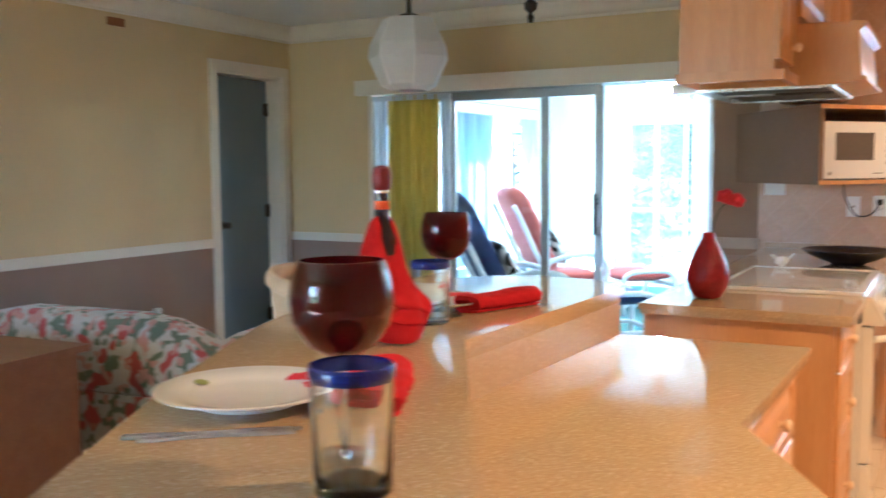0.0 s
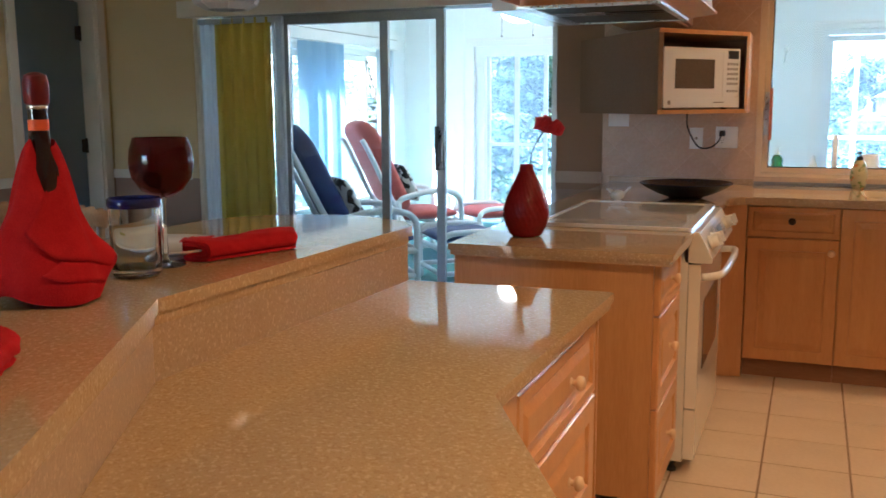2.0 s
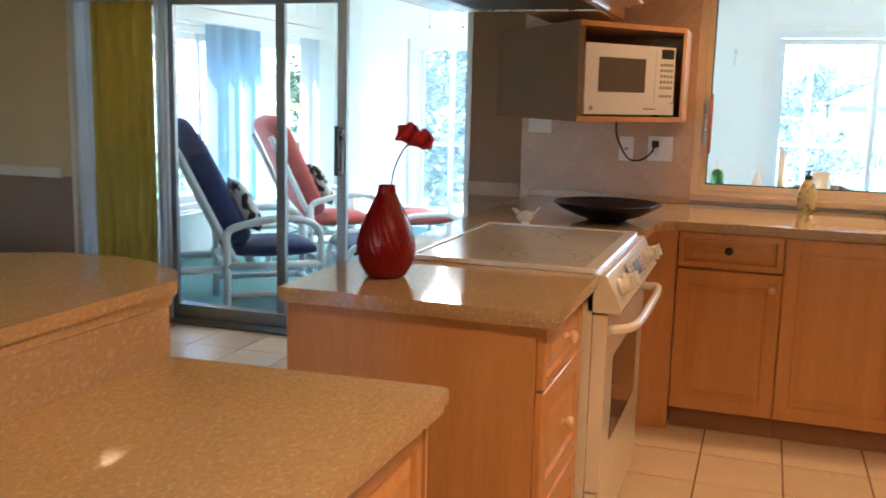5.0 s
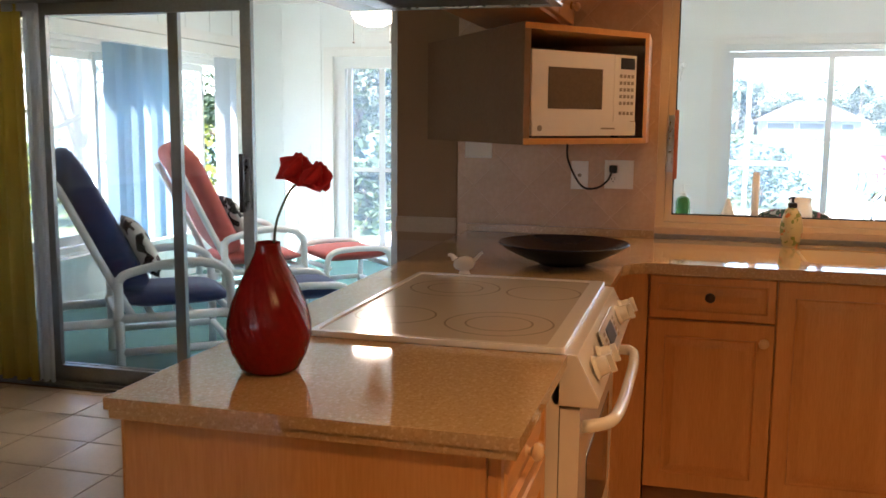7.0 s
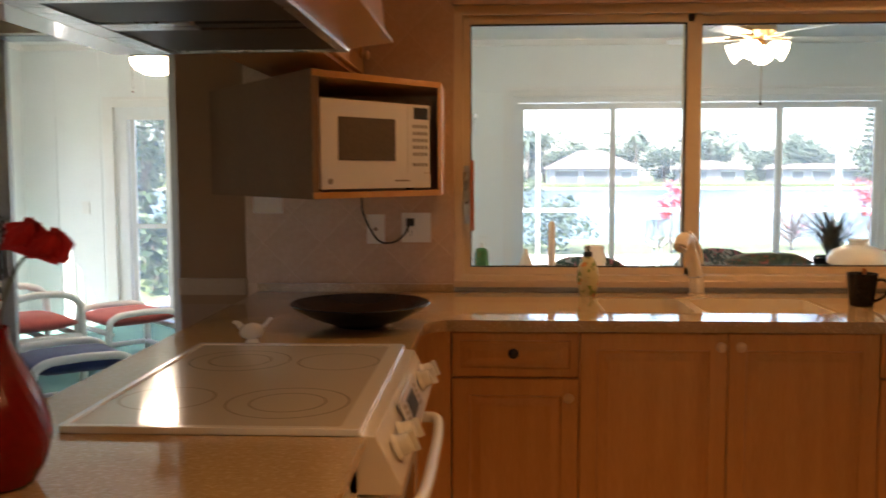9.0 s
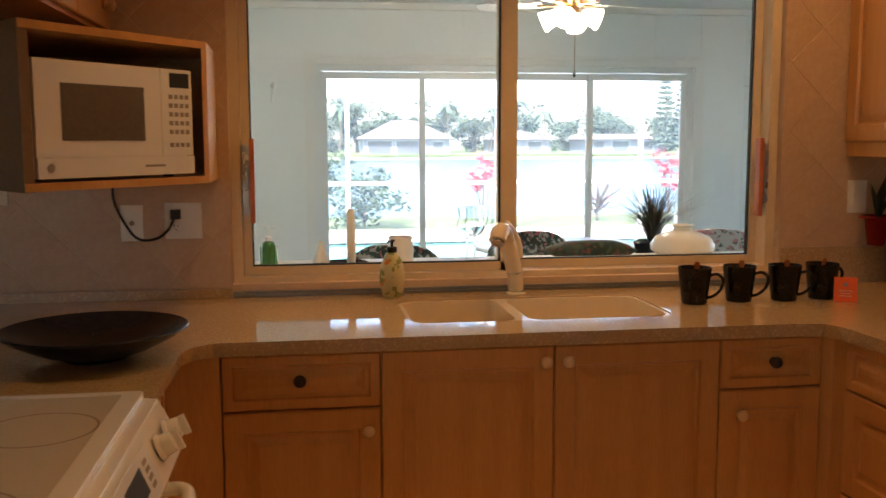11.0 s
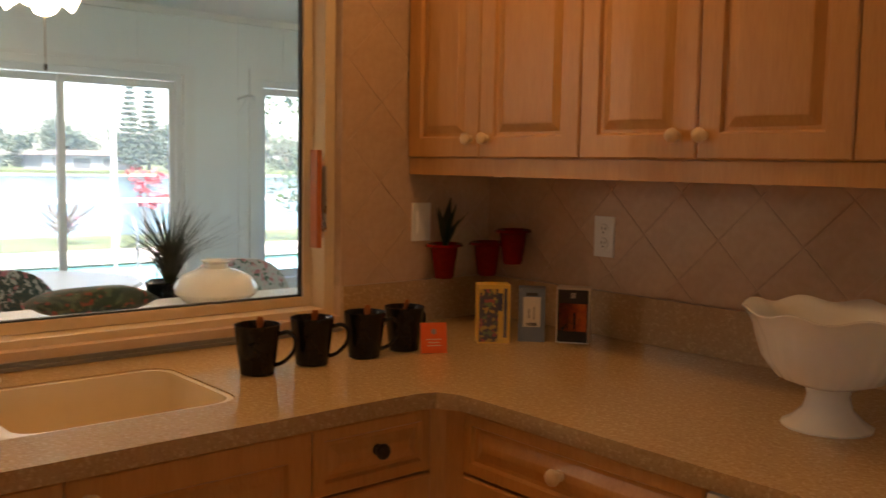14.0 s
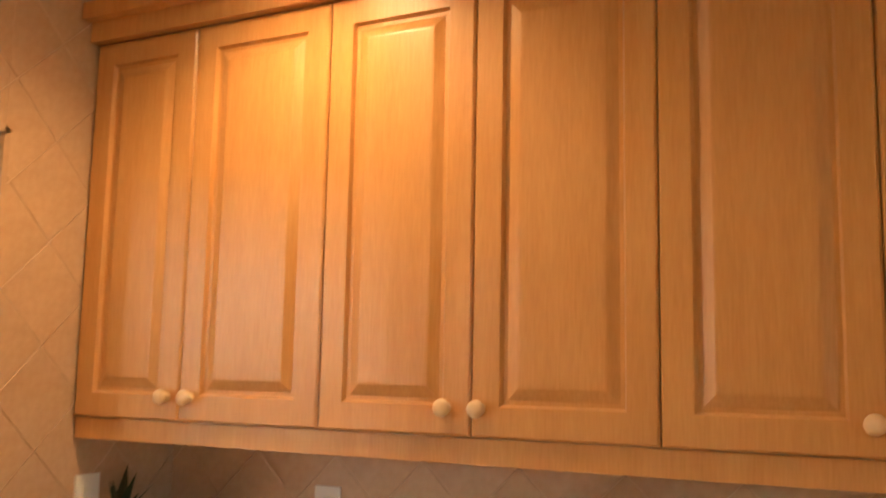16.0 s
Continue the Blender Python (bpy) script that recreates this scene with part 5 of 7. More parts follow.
part("filter_frame", boxes((-0.70, -0.185, HY0 + 0.004, HY0 + 0.03, 1.659, 1.6685), (-0.70, -0.185, HY1 - 0.03, HY1 - 0.004, 1.659, 1.6685), (-0.70, -0.64, HY0 + 0.03, HY1 - 0.03, 1.659, 1.6685), (-0.21, -0.185, HY0 + 0.03, HY1 - 0.03, 1.659, 1.6685)), STEEL, _h, "bright steel rim", world=True)
part("filter", box(-0.638, -0.212, HY0 + 0.032, 4.22, 1.663, 1.6688), GREASE_FILTER, _h, "dark grease filter", world=True)
part("lamp_strip", box(-0.638, -0.45, 4.235, 4.32, 1.661, 1.6688), STEEL, _h, "bright steel control strip", world=True)
part("filter", box(-0.638, -0.212, 4.335, HY1 - 0.034, 1.663, 1.6688), GREASE_FILTER, _h, "dark grease filter", world=True)
part("switch_slot", box(-0.44, -0.20, 4.25, 4.30, 1.662, 1.6688), BLACK, _h, world=True)

# ---- microwave on its angled shelf box ----
A, B = Vector((-0.372, 5.163)), Vector((0.0, 5.637))
_u = (B - A).normalized()
_v = Vector((-_u.y, _u.x))
_mb = thing("microwave_shelf", pose(-0.35, 5.6, 1.272), "angled open maple shelf box hung on the wall", "shelf")
_in = 0.02
_plan = [(A.x, A.y), (B.x, B.y), (-0.005, NW - 0.002), (-0.93, NW - 0.002)]
for _z0, _z1 in ((1.272, 1.292), (1.652, 1.672)):
    part("board", prism(_plan, _z0, _z1), MAPLE, _mb, world=True, bevel=0.002)
_side = (Vector((-0.93, NW - 0.002)) - A).normalized()
_nx, _ny = -_side.y * 0.003, _side.x * 0.003
part("side_board", prism([(A.x + _nx, A.y + _ny + 0.004), (A.x + _u.x * 0.025, A.y + _u.y * 0.025 + 0.004), (-0.90, NW - 0.003), (-0.93 + _nx, NW - 0.003)], 1.2705, 1.6735), LAMINATE, _mb, "taupe laminate side", world=True)
part("side_board", prism([(B.x - _u.x * 0.02, B.y - _u.y * 0.02), (B.x, B.y), (-0.005, NW - 0.002), (-0.03, NW - 0.002)], 1.2925, 1.6515), MAPLE, _mb, world=True)
_ang = math.degrees(math.atan2(_u.y, _u.x))
_mw = thing("microwave", pose(A.x + _u.x * 0.045 + _v.x * 0.015, A.y + _u.y * 0.045 + _v.y * 0.015, 1.293, 0, 0, _ang), "white countertop microwave oven", "microwave")
part("body", prism([(0.0, 0.022), (0.51, 0.022), (0.51, 0.30), (0.11, 0.30)], 0.008, 0.295), APPLIANCE, _mw, bevel=0.006)
for _x in (0.04, 0.47):
    part("foot", lathe([(0, 0), (0.015, 0), (0.015, 0.008), (0, 0.008)], 12, pose(_x, 0.06, 0)), BLACK, _mw)
_md = part("door", box(0.0, 0.395, 0.0, 0.021, 0.06, 0.295), APPLIANCE, _mw, bevel=0.006)
part("window", box(0.075, 0.335, -0.002, 0.001, 0.10, 0.24), SMOKED, _md, "brown see-through window", bevel=0.001)
part("bottom_band", boxes((0.0, 0.51, -0.004, 0.021, 0.008, 0.058)), APPLIANCE, _mw, bevel=0.008)
part("badge", lathe([(0, 0.002), (0.010, 0.002), (0.010, 0), (0, 0)], 16, pose(0.035, -0.0045, 0.033, 90, 0, 0)), BURNER, _mw, "small grey round badge")
part("badge", box(0.33, 0.40, -0.0055, -0.004, 0.03, 0.036), BURNER, _mw, "small grey bar of lettering")
_kp = part("keypad_panel", box(0.397, 0.51, 0.0, 0.021, 0.06, 0.295), APPLIANCE, _mw, bevel=0.006)
part("display", box(0.428, 0.50, -0.0015, 0.001, 0.245, 0.285), BLACK, _kp, "dark display")
for _r0 in range(6):
    for _c0 in range(4):
        _bm = box(0.424 + 0.02 * _c0, 0.437 + 0.02 * _c0, -0.0012, 0.001, 0.082 + 0.024 * _r0 + (0.012 if _r0 else 0), 0.094 + 0.024 * _r0 + (0.012 if _r0 else 0))
        part("key", _bm, BURNER, _kp)
_cord = tube(smooth_line([(-0.33, 5.93, 1.27), (-0.325, 5.935, 1.19), (-0.27, 5.937, 1.09), (-0.21, 5.937, 1.08), (-0.165, 5.937, 1.11), (-0.145, 5.936, 1.15)], 6), 0.004, 8)
part("power_cord", _cord, BLACK, _mw, "black power cord", world=True, smooth="all")
part("plug", box(-0.155, -0.125, 5.915, 5.938, 1.145, 1.175), BLACK, _mw, world=True, bevel=0.004)

# ---- raised bar with its lower counter ----
K = Vector((-0.645, 1.842))
SD = Vector((0.474, -0.8805))     # along the angled leg, towards the dining end
SN = Vector((0.8805, 0.474))      # towards the kitchen
LEN = 1.12


def leg(s, n):
    p = K + SD * s + SN * n
    return (p.x, p.y)


_isl = thing("island_counter", pose(-0.35, 2.2, CB), "beige speckled lower counter of the kitchen bar", "countertop")
_low = [leg(LEN, 0.0), (K.x, K.y), (-0.620, 2.785), (-0.107, 2.812), (-0.095, 2.80), (-0.112, 1.972), leg(LEN, 0.545)]
part("slab", prism(_low, CB + 0.016, CT), STONE, _isl, world=True, bevel=0.003)
_l2 = [leg(LEN - 0.004, 0.0), (K.x, K.y), (-0.620, 2.779), (-0.111, 2.806), (-0.101, 2.794), (-0.118, 1.975), leg(LEN - 0.004, 0.54)]
part("edge_strip", prism(_l2, CB, CB + 0.0155), STONE, _isl, world=True)
_bar = thing("bar_counter", pose(-0.9, 2.2, BT - 0.04), "beige speckled raised bar top on a stone-faced knee wall", "bar counter")


def bar_outline(o):
    return [leg(LEN + o, o), (K.x + o * 0.9, K.y + o * 0.2), (-0.620 + o, 2.785 + o), (-0.66, 2.86 + o), (-0.74, 2.91 + o), (-0.86, 2.94 + o), (-0.98, 2.925 + o), (-1.08, 2.87 + o), (-1.15 - o, 2.78), (-1.175 - o, 2.66), (-1.18 - o, 2.05), (-1.16 - o, 1.93), (-1.12 - o, 1.80), leg(0.30, -0.465 - o), leg(LEN + o, -0.455 - o)]


part("slab", prism(bar_outline(0.012), BT - 0.024, BT), STONE, _bar, world=True, bevel=0.006)
part("edge_strip", prism(bar_outline(0.004), BT - 0.044, BT - 0.0245), STONE, _bar, world=True, bevel=0.004)
_wall_plan = [leg(LEN - 0.01, -0.001), (K.x - 0.001, K.y), (-0.614, 2.78), (-0.735, 2.78), (-0.755, 1.81), leg(LEN - 0.01, -0.13)]
part("knee_wall_face", prism(_wall_plan, CB + 0.02, BT - 0.045), STONE_MATT, _bar, "speckled upstand under the bar", world=True)
part("knee_wall", prism(_wall_plan, 0.001, CB + 0.019), WALL_TAUPE, _bar, "painted wall under the bar", world=True)
cabinet("island_cabinet", pose(-0.132, 1.985, 0, 0, 0, 90), 0.81, 0.47, 0.095, CB, [("door", 0.0, 0.172, 0.097, 0.835, True, 0.03, 0.745, False), ("drawer", 0.178, 0.80, 0.645, 0.822, True, 0.56, 0.735, False), ("drawer", 0.178, 0.80, 0.375, 0.642, True, 0.56, 0.51, False), ("drawer", 0.178, 0.80, 0.097, 0.372, True, 0.56, 0.24, False)], "maple island cabinet with three drawers and a narrow door", group="island cabinets")
_e = leg(LEN - 0.03, 0.508)
cabinet("island_cabinet", pose(_e[0], _e[1], 0, 0, 0, 118.3), 1.075, 0.47, 0.095, CB, [("drawer", 0.0, 0.43, 0.66, 0.82, True, 0.2, 0.735, False), ("door", 0, 0.43, 0.097, 0.657, True, 0.38, 0.60, False), ("drawer", 0.44, 0.87, 0.66, 0.82, True, 0.80, 0.74, False), ("door", 0.44, 0.87, 0.097, 0.657, True, 0.50, 0.60, False), ("filler", 0.88, 1.07, 0.097, 0.82, False, None, 0, False)], "maple island cabinet along the angled leg of the bar", group="island cabinets")
tagged(part("end_panel", box(-0.60, -0.13, 2.792, 2.80, 0.001, CB), MAPLE), "plain maple end panel of the island", "panel")

# ---- things on the bar ----
def wine_glass(m, label):
    t = thing("wine_glass", m, label, "wine glass", "red wine glasses")
    part("foot", lathe([(0, 0.003), (0.036, 0.002), (0.037, 0.0035), (0.01, 0.008), (0.005, 0.014), (0.0045, 0.118), (0.008, 0.131), (0, 0.133)], 32), GLASS, t, "clear stem and foot", smooth=True)
    out = [(0.0, 0.132), (0.018, 0.134), (0.04, 0.147), (0.055, 0.170), (0.060, 0.196), (0.057, 0.224), (0.050, 0.245)]
    part("bowl", lathe(out + [(0.0475, 0.245)] + [(max(r - 0.0025, 0), z + 0.001) for r, z in reversed(out[1:-1])] + [(0, 0.1355)], 40), RED_GLASS, t, "ruby red bowl", smooth=True)
    return t


wine_glass(pose(-0.814, 2.095, BT), "stemmed wine glass with a ruby red bowl beside a plate")
wine_glass(pose(-0.388, 1.068, BT), "stemmed wine glass with a ruby red bowl beside a tumbler")


def tumbler(m, label):
    t = thing("tumbler", m, label, "glass", "blue-rimmed tumblers")
    out = [(0, 0), (0.037, 0.0), (0.042, 0.004), (0.0435, 0.03), (0.045, 0.125)]
    inn = [(0.0415, 0.125), (0.039, 0.03), (0.034, 0.015), (0, 0.013)]
    part("body", lathe(out + inn, 36), GREEN_GLASS, t, "clear bubbled glass", smooth=True)
    part("rim", lathe([(0.0452, 0.1255), (0.047, 0.129), (0.047, 0.139), (0.0445, 0.142), (0.0415, 0.139), (0.0413, 0.1255)], 36), BLUE_GLASS, t, "cobalt blue rim", smooth=True)
    return t


tumbler(pose(-0.80, 1.997, BT), "clear glass tumbler with a cobalt blue rim")
tumbler(pose(-0.332, 1.005, BT), "clear glass tumbler with a cobalt blue rim near the bar end")


def plate_setting(m, label):
    t = thing("dinner_plate", m, label, "plate", "dinner plates")
    part("plate", lathe([(0, 0.006), (0.08, 0.006), (0.10, 0.010), (0.138, 0.021), (0.140, 0.024), (0.137, 0.025), (0.10, 0.0145), (0.08, 0.011), (0, 0.011)][::-1], 56), CHINA, t, smooth=True)
    part("foot_ring", lathe([(0.072, 0.0), (0.078, 0.0), (0.080, 0.007), (0.070, 0.007)], 40), CHINA, t, smooth=True)
    rnd = random.Random(4)
    for k in range(7):
        a = 0.55 + 0.13 * k
        r = 0.100 + 0.02 * rnd.random()
        z = 0.0165 + (r - 0.10) * 0.28
        bm = lathe([(0.013 + 0.006 * rnd.random(), 0.0), (0, 0.0008)], 9, pose(r * math.cos(a), r * math.sin(a), z, 0, -14, math.degrees(a)), wave=lambda ang, kk: 1 + 0.3 * math.sin(ang * 3 + k))
        part("petal_print", bm, RED_PETAL, t, "red flower print")
    part("leaf_print", lathe([(0.012, 0.0), (0, 0.0006)], 8, pose(0.10 * math.cos(2.9), 0.10 * math.sin(2.9), 0.0175, 0, -14, 166)), LEAF_YELLOW, t, "yellow-green leaf print")
    return t


plate_setting(pose(-0.915, 2.20, BT, 0, 0, 20), "cream china dinner plate with a red flower print")
plate_setting(pose(-0.697, 1.258, BT, 0, 0, 10), "cream china dinner plate, red flower print, near the bar end")


def folded_napkin(m, l, w, h, label, seed=0):
    """A cloth napkin rolled flat: a spiral of thick cloth, soft along its length."""
    t = thing("napkin", m, label, "napkin", "folded napkins")
    turns, steps = 2.15, 64
    outer, inner = [], []
    for i in range(steps + 1):
        f = i / steps
        a = -2.2 + 2 * math.pi * turns * f
        r = 1.0 - 0.27 * turns * f
        c, q = math.cos(a), math.sin(a)
        c, q = math.copysign(abs(c) ** 0.62, c), math.copysign(abs(q) ** 0.72, q)
        for ring, rr in ((outer, r), (inner, r - 0.215)):
            ring.append((w / 2 * (rr + 0.25 * (1 - rr)) * c, h / 2 + h / 2 * rr * q))
    prof = outer + inner[::-1]
    bm, loops = bmesh.new(), []
    for i in range(25):
        f = i / 24
        g = 1 + 0.05 * math.sin(f * 7 + seed) + 0.03 * math.sin(f * 15 + 2 * seed)
        hh = 0.94 + 0.10 * f + 0.05 * math.sin(f * 9 + 1.3 * seed)
        e = 0.95 if i in (0, 24) else 1.0
        loops.append([((f - 0.5) * l + 0.010 * math.sin(y * 60 + seed) * (1 if f > 0.5 else -1) * abs(f - 0.5) * 2 + 0.15 * (z - h / 2) * (f - 0.5),
                       y * g * e + 0.004 * math.sin(f * 5 + seed) + 0.0012 * math.sin(f * 40 + z * 300), z * hh * (1 + 0.02 * math.sin(f * 26 + y * 90 + seed))) for y, z in prof])
    add_loft(bm, loops, True, True)
    bmesh.ops.recalc_face_normals(bm, faces=bm.faces)
    part("cloth", bm, RED_CLOTH, t, smooth=True)
    return t


folded_napkin(pose(-0.757, 2.272, BT, 0, 0, 72), 0.24, 0.095, 0.046, "rolled red cloth napkin lying on the bar beside a plate", 1)
folded_napkin(pose(-0.540, 1.362, BT, 0, 0, 116.5), 0.235, 0.135, 0.044, "rolled red cloth napkin lying near the bar end", 3)

_b = thing("bottle", pose(-0.787, 1.777, BT, 0, 0, -35) @ Matrix.Diagonal((1, 1, 0.935, 1)), "wine bottle wrapped in a red cloth napkin", "bottle")
part("glass_body", lathe([(0, 0), (0.034, 0), (0.037, 0.004), (0.037, 0.19), (0.031, 0.225), (0.0165, 0.262), (0.0145, 0.30), (0.0145, 0.335), (0, 0.335)], 32), material("dark_wine_glass", (0.03, 0.012, 0.014), rough=0.06, transmission=0.5, ior=1.45, coat=0.5), _b, "dark glass bottle", smooth=True)
part("neck_label", lathe([(0.0152, 0.285), (0.0156, 0.286), (0.0156, 0.302), (0.0152, 0.303)], 28), ORANGE_CARD, _b, "orange neck label", smooth=True)
part("neck_band", lathe([(0.0152, 0.320), (0.0158, 0.321), (0.0158, 0.325), (0.0152, 0.326)], 28), CHROME, _b, "silver neck band", smooth=True)
part("capsule", lathe([(0.016, 0.327), (0.0185, 0.330), (0.0195, 0.345), (0.0195, 0.362), (0.0165, 0.374), (0.008, 0.379), (0, 0.38)], 28), material("dark_red_cap", (0.13, 0.006, 0.006), (0.17, 0.010, 0.009), rough=0.35, scale=15), _b, "dark red cap", smooth=True)


def wrap_radius(a, f):
    r = (0.058 + 0.024 * math.sin(math.pi * min(1, f * 1.55 + 0.12))) * (1 - f) ** 0.75 + 0.021 * f ** 0.6 + 0.010 * (1 - f)
    r += (0.006 * math.sin(3 * a + 2.2 * f + 0.6) + 0.003 * math.sin(7 * a - 5 * f)) * (1 - 0.7 * f)
    return r + 0.022 * math.exp(-((a - 1.25) / 0.20) ** 2) * math.exp(-((f - 0.27) / 0.12) ** 2)


def wrap_point(a, f, out=0.0):
    a2 = (a + math.pi) % (2 * math.pi) - math.pi
    top = 0.266 - 0.060 * max(0.0, 1 - abs(a2) / 0.75) - 0.006 * math.sin(a2 * 2)
    low = 0.004 + 0.016 * max(0.0, math.cos(a2 + 1.2)) ** 4
    r = wrap_radius(a2, f) + out
    return r * math.cos(a2), r * math.sin(a2), low + (top - low) * f


_bm = bmesh.new()
add_loft(_bm, [[wrap_point(2 * math.pi * k / 96, i / 20) for k in range(96)] for i in range(21)])
part("wrap", _bm, RED_CLOTH, _b, "red napkin wrapped round the bottle", smooth="all")
# the overlapping flap and the stacked folds under it; each runs from its left corner to the tip
for _j, (_l0, _l1, _r0, _th) in enumerate((((-0.62, 0.44), (0.04, 0.97), (1.15, 0.20), 0.0045), ((-0.30, 0.22), (0.10, 0.34), (1.05, 0.10), 0.003))):
    _bm, _loops = bmesh.new(), []
    for _i in range(25):
        _u = _i / 24
        _lo = (_l0[0] + (_r0[0] - _l0[0]) * _u, _l0[1] + (_r0[1] - _l0[1]) * _u + 0.03 * math.sin(_u * 3.1) * (1 - _u))
        _hi = (_l1[0] + (1.35 - _l1[0]) * _u, _l1[1] + (0.30 - _l1[1]) * _u + (0.16 * math.sin(_u * 3.14) if _j == 0 else 0.02))
        _out, _in = [], []
        for _k in range(13):
            _v = _k / 12
            _a, _f = _lo[0] + (_hi[0] - _lo[0]) * _v, _lo[1] + (_hi[1] - _lo[1]) * _v
            _lift = _th * (0.55 + 0.45 * math.cos(_v * 3.14 / 2)) * (1 - 0.7 * max(0, _u - 0.85) / 0.15) + 0.005 * (1 - _v) ** 4
            _out.append(wrap_point(_a, _f, _lift if 0 < _k else _lift - 0.003))
            _in.append(wrap_point(_a, _f, -0.002))
        _loops.append(_out + _in[::-1])
    add_loft(_bm, _loops, True, True)
    bmesh.ops.recalc_face_normals(_bm, faces=_bm.faces)
    part("wrap_fold", _bm, RED_CLOTH, _b, smooth="all")


def cutlery(name, m, l, kind, label):
    t = thing(name, m, label, "cutlery", "cutlery")
    bm = bmesh.new()
    w0, w1 = 0.006, 0.011
    add_loft(bm, [[(x, -w, 0.001), (x, w, 0.001), (x, w * 0.7, 0.0045), (x, -w * 0.7, 0.0045)] for x, w in ((0, 0.009), (l * 0.1, w1), (l * 0.3, w0), (l * 0.55, 0.004), (l * 0.68, 0.009 if kind else 0.010), (l * 0.9, 0.011), (l, 0.003 if not kind else 0.010))], True, True)
    bmesh.ops.recalc_face_normals(bm, faces=bm.faces)
    part("shaft", bm, STEEL, t, smooth=True)
    return t


cutlery("table_knife", pose(-0.712, 1.030, BT, 0, 0, 38), 0.23, 0, "steel table knife lying beside a plate")
cutlery("fork", pose(-0.685, 1.030, BT, 0, 0, 40), 0.20, 1, "steel fork lying beside a plate")

# ---- things on the kitchen counters ----
_v1 = thing("vase", pose(-0.562, 3.645, CT), "red glazed teardrop vase with spiral grooves", "vase")
_prof = [(0, 0.002), (0.042, 0.0), (0.052, 0.006), (0.068, 0.035), (0.077, 0.07), (0.076, 0.095), (0.067, 0.13), (0.050, 0.17), (0.034, 0.20), (0.0245, 0.222), (0.0225, 0.238), (0.021, 0.2395), (0.019, 0.238), (0.020, 0.21), (0.03, 0.17), (0, 0.165)]
_dense = []
for (_r0, _z0), (_r1, _z1) in zip(_prof, _prof[1:]):
    for _k in range(4):
        _dense.append((_r0 + (_r1 - _r0) * _k / 4, _z0 + (_z1 - _z0) * _k / 4))
_dense.append(_prof[-1])
part("body", lathe(_dense, 96, None, lambda a, k: 1 + (0.020 * math.sin(26 * (a + 0.045 * k)) if 6 < k < 36 else 0)), RED_GLAZE, _v1, smooth="all")
part("lip", lathe([(0.0225, 0.2375), (0.0235, 0.2395), (0.022, 0.2415), (0.0195, 0.2405), (0.019, 0.2375)], 40), RED_GLAZE, _v1, smooth=True)
_fl = thing("flower", pose(-0.562, 3.645, CT + 0.17), "artificial red poppy flower on a dark bent stem", "flower")
part("stem", tube(smooth_line([(0.0, 0, 0.0), (0.012, 0, 0.07), (0.02, 0, 0.115), (0.045, 0.0, 0.165), (0.068, 0.0, 0.185)], 6), 0.0024, 8), STEM, _fl, smooth="all")
for _j, (_x, _z, _s) in enumerate(((0.058, 0.203, 0.028), (0.096, 0.19, 0.026))):
    for _q in range(6):
        part("petal", lathe([(0, 0.0), (_s * 0.6, 0.004), (_s, 0.016), (_s * 0.9, 0.020), (_s * 0.5, 0.010), (0, 0.006)], 14, pose(_x, -0.004, _z, 62 + 18 * math.sin(_q), 20 * math.cos(_q * 1.7), _q * 60) @ Matrix.Translation((0.006, 0, -0.008)), lambda a, k: 1 + 0.14 * math.sin(a * 5 + _q)), RED_PETAL, _fl, smooth="all")
part("flower_centre", lathe([(0, 0.004), (0.006, 0), (0, -0.004)], 10, Matrix.Translation((0.056, -0.024, 0.205))), BLACK, _fl)

_bw = thing("dish", pose(-0.225, 5.13, CT), "wide shallow dark lacquered dish on the counter", "bowl")
part("bowl", lathe([(0, 0.0), (0.075, 0.0), (0.08, 0.006), (0.13, 0.022), (0.19, 0.052), (0.215, 0.07), (0.212, 0.073), (0.185, 0.058), (0.12, 0.028), (0.06, 0.014), (0, 0.012)], 56), NAVY_GLAZE, _bw, smooth=True)
_bd = thing("bird_figurine", pose(-0.485, 4.83, CT, 0, 0, 10), "small cream ceramic bird figurine", "figurine")
_bm = bmesh.new()
add_tube(_bm, smooth_line([(-0.052, 0, 0.058), (-0.040, 0, 0.056), (-0.030, 0, 0.044)], 3), 0.004, 8, 2.6)
add_lathe(_bm, [(0, -0.036), (0.012, -0.031), (0.023, -0.012), (0.024, 0.006), (0.017, 0.024), (0, 0.034)], 18, pose(0, 0, 0.032, 0, 82, 0))
add_tube(_bm, smooth_line([(0.016, 0, 0.036), (0.034, 0, 0.048), (0.048, 0, 0.064), (0.056, 0, 0.068)], 4), 0.012, 10, 0.5, 0.6)
add_lathe(_bm, [(0.020, 0), (0.018, 0.004), (0.011, 0.018), (0, 0.018)], 14)
part("bird_body", _bm, CHINA, _bd, smooth=True)

_sp = thing("soap_dispenser", pose(0.547, 5.868, CT), "yellow flower-printed soap dispenser with a black pump", "soap dispenser")
part("bottle", lathe([(0, 0), (0.026, 0), (0.032, 0.006), (0.041, 0.05), (0.042, 0.075), (0.035, 0.115), (0.022, 0.142), (0.016, 0.148), (0, 0.148)], 32), SOAP_PRINT, _sp, smooth=True)
part("pump", lathe([(0.0165, 0.1485), (0.0165, 0.165), (0.012, 0.167), (0.005, 0.168), (0.005, 0.182), (0.009, 0.183), (0.009, 0.190), (0, 0.191)], 20), BLACK, _sp, "black pump", smooth=True)
part("nozzle", tube([(0, 0, 0.187), (-0.012, -0.022, 0.188), (-0.018, -0.034, 0.182)], 0.0035, 8), BLACK, _sp)


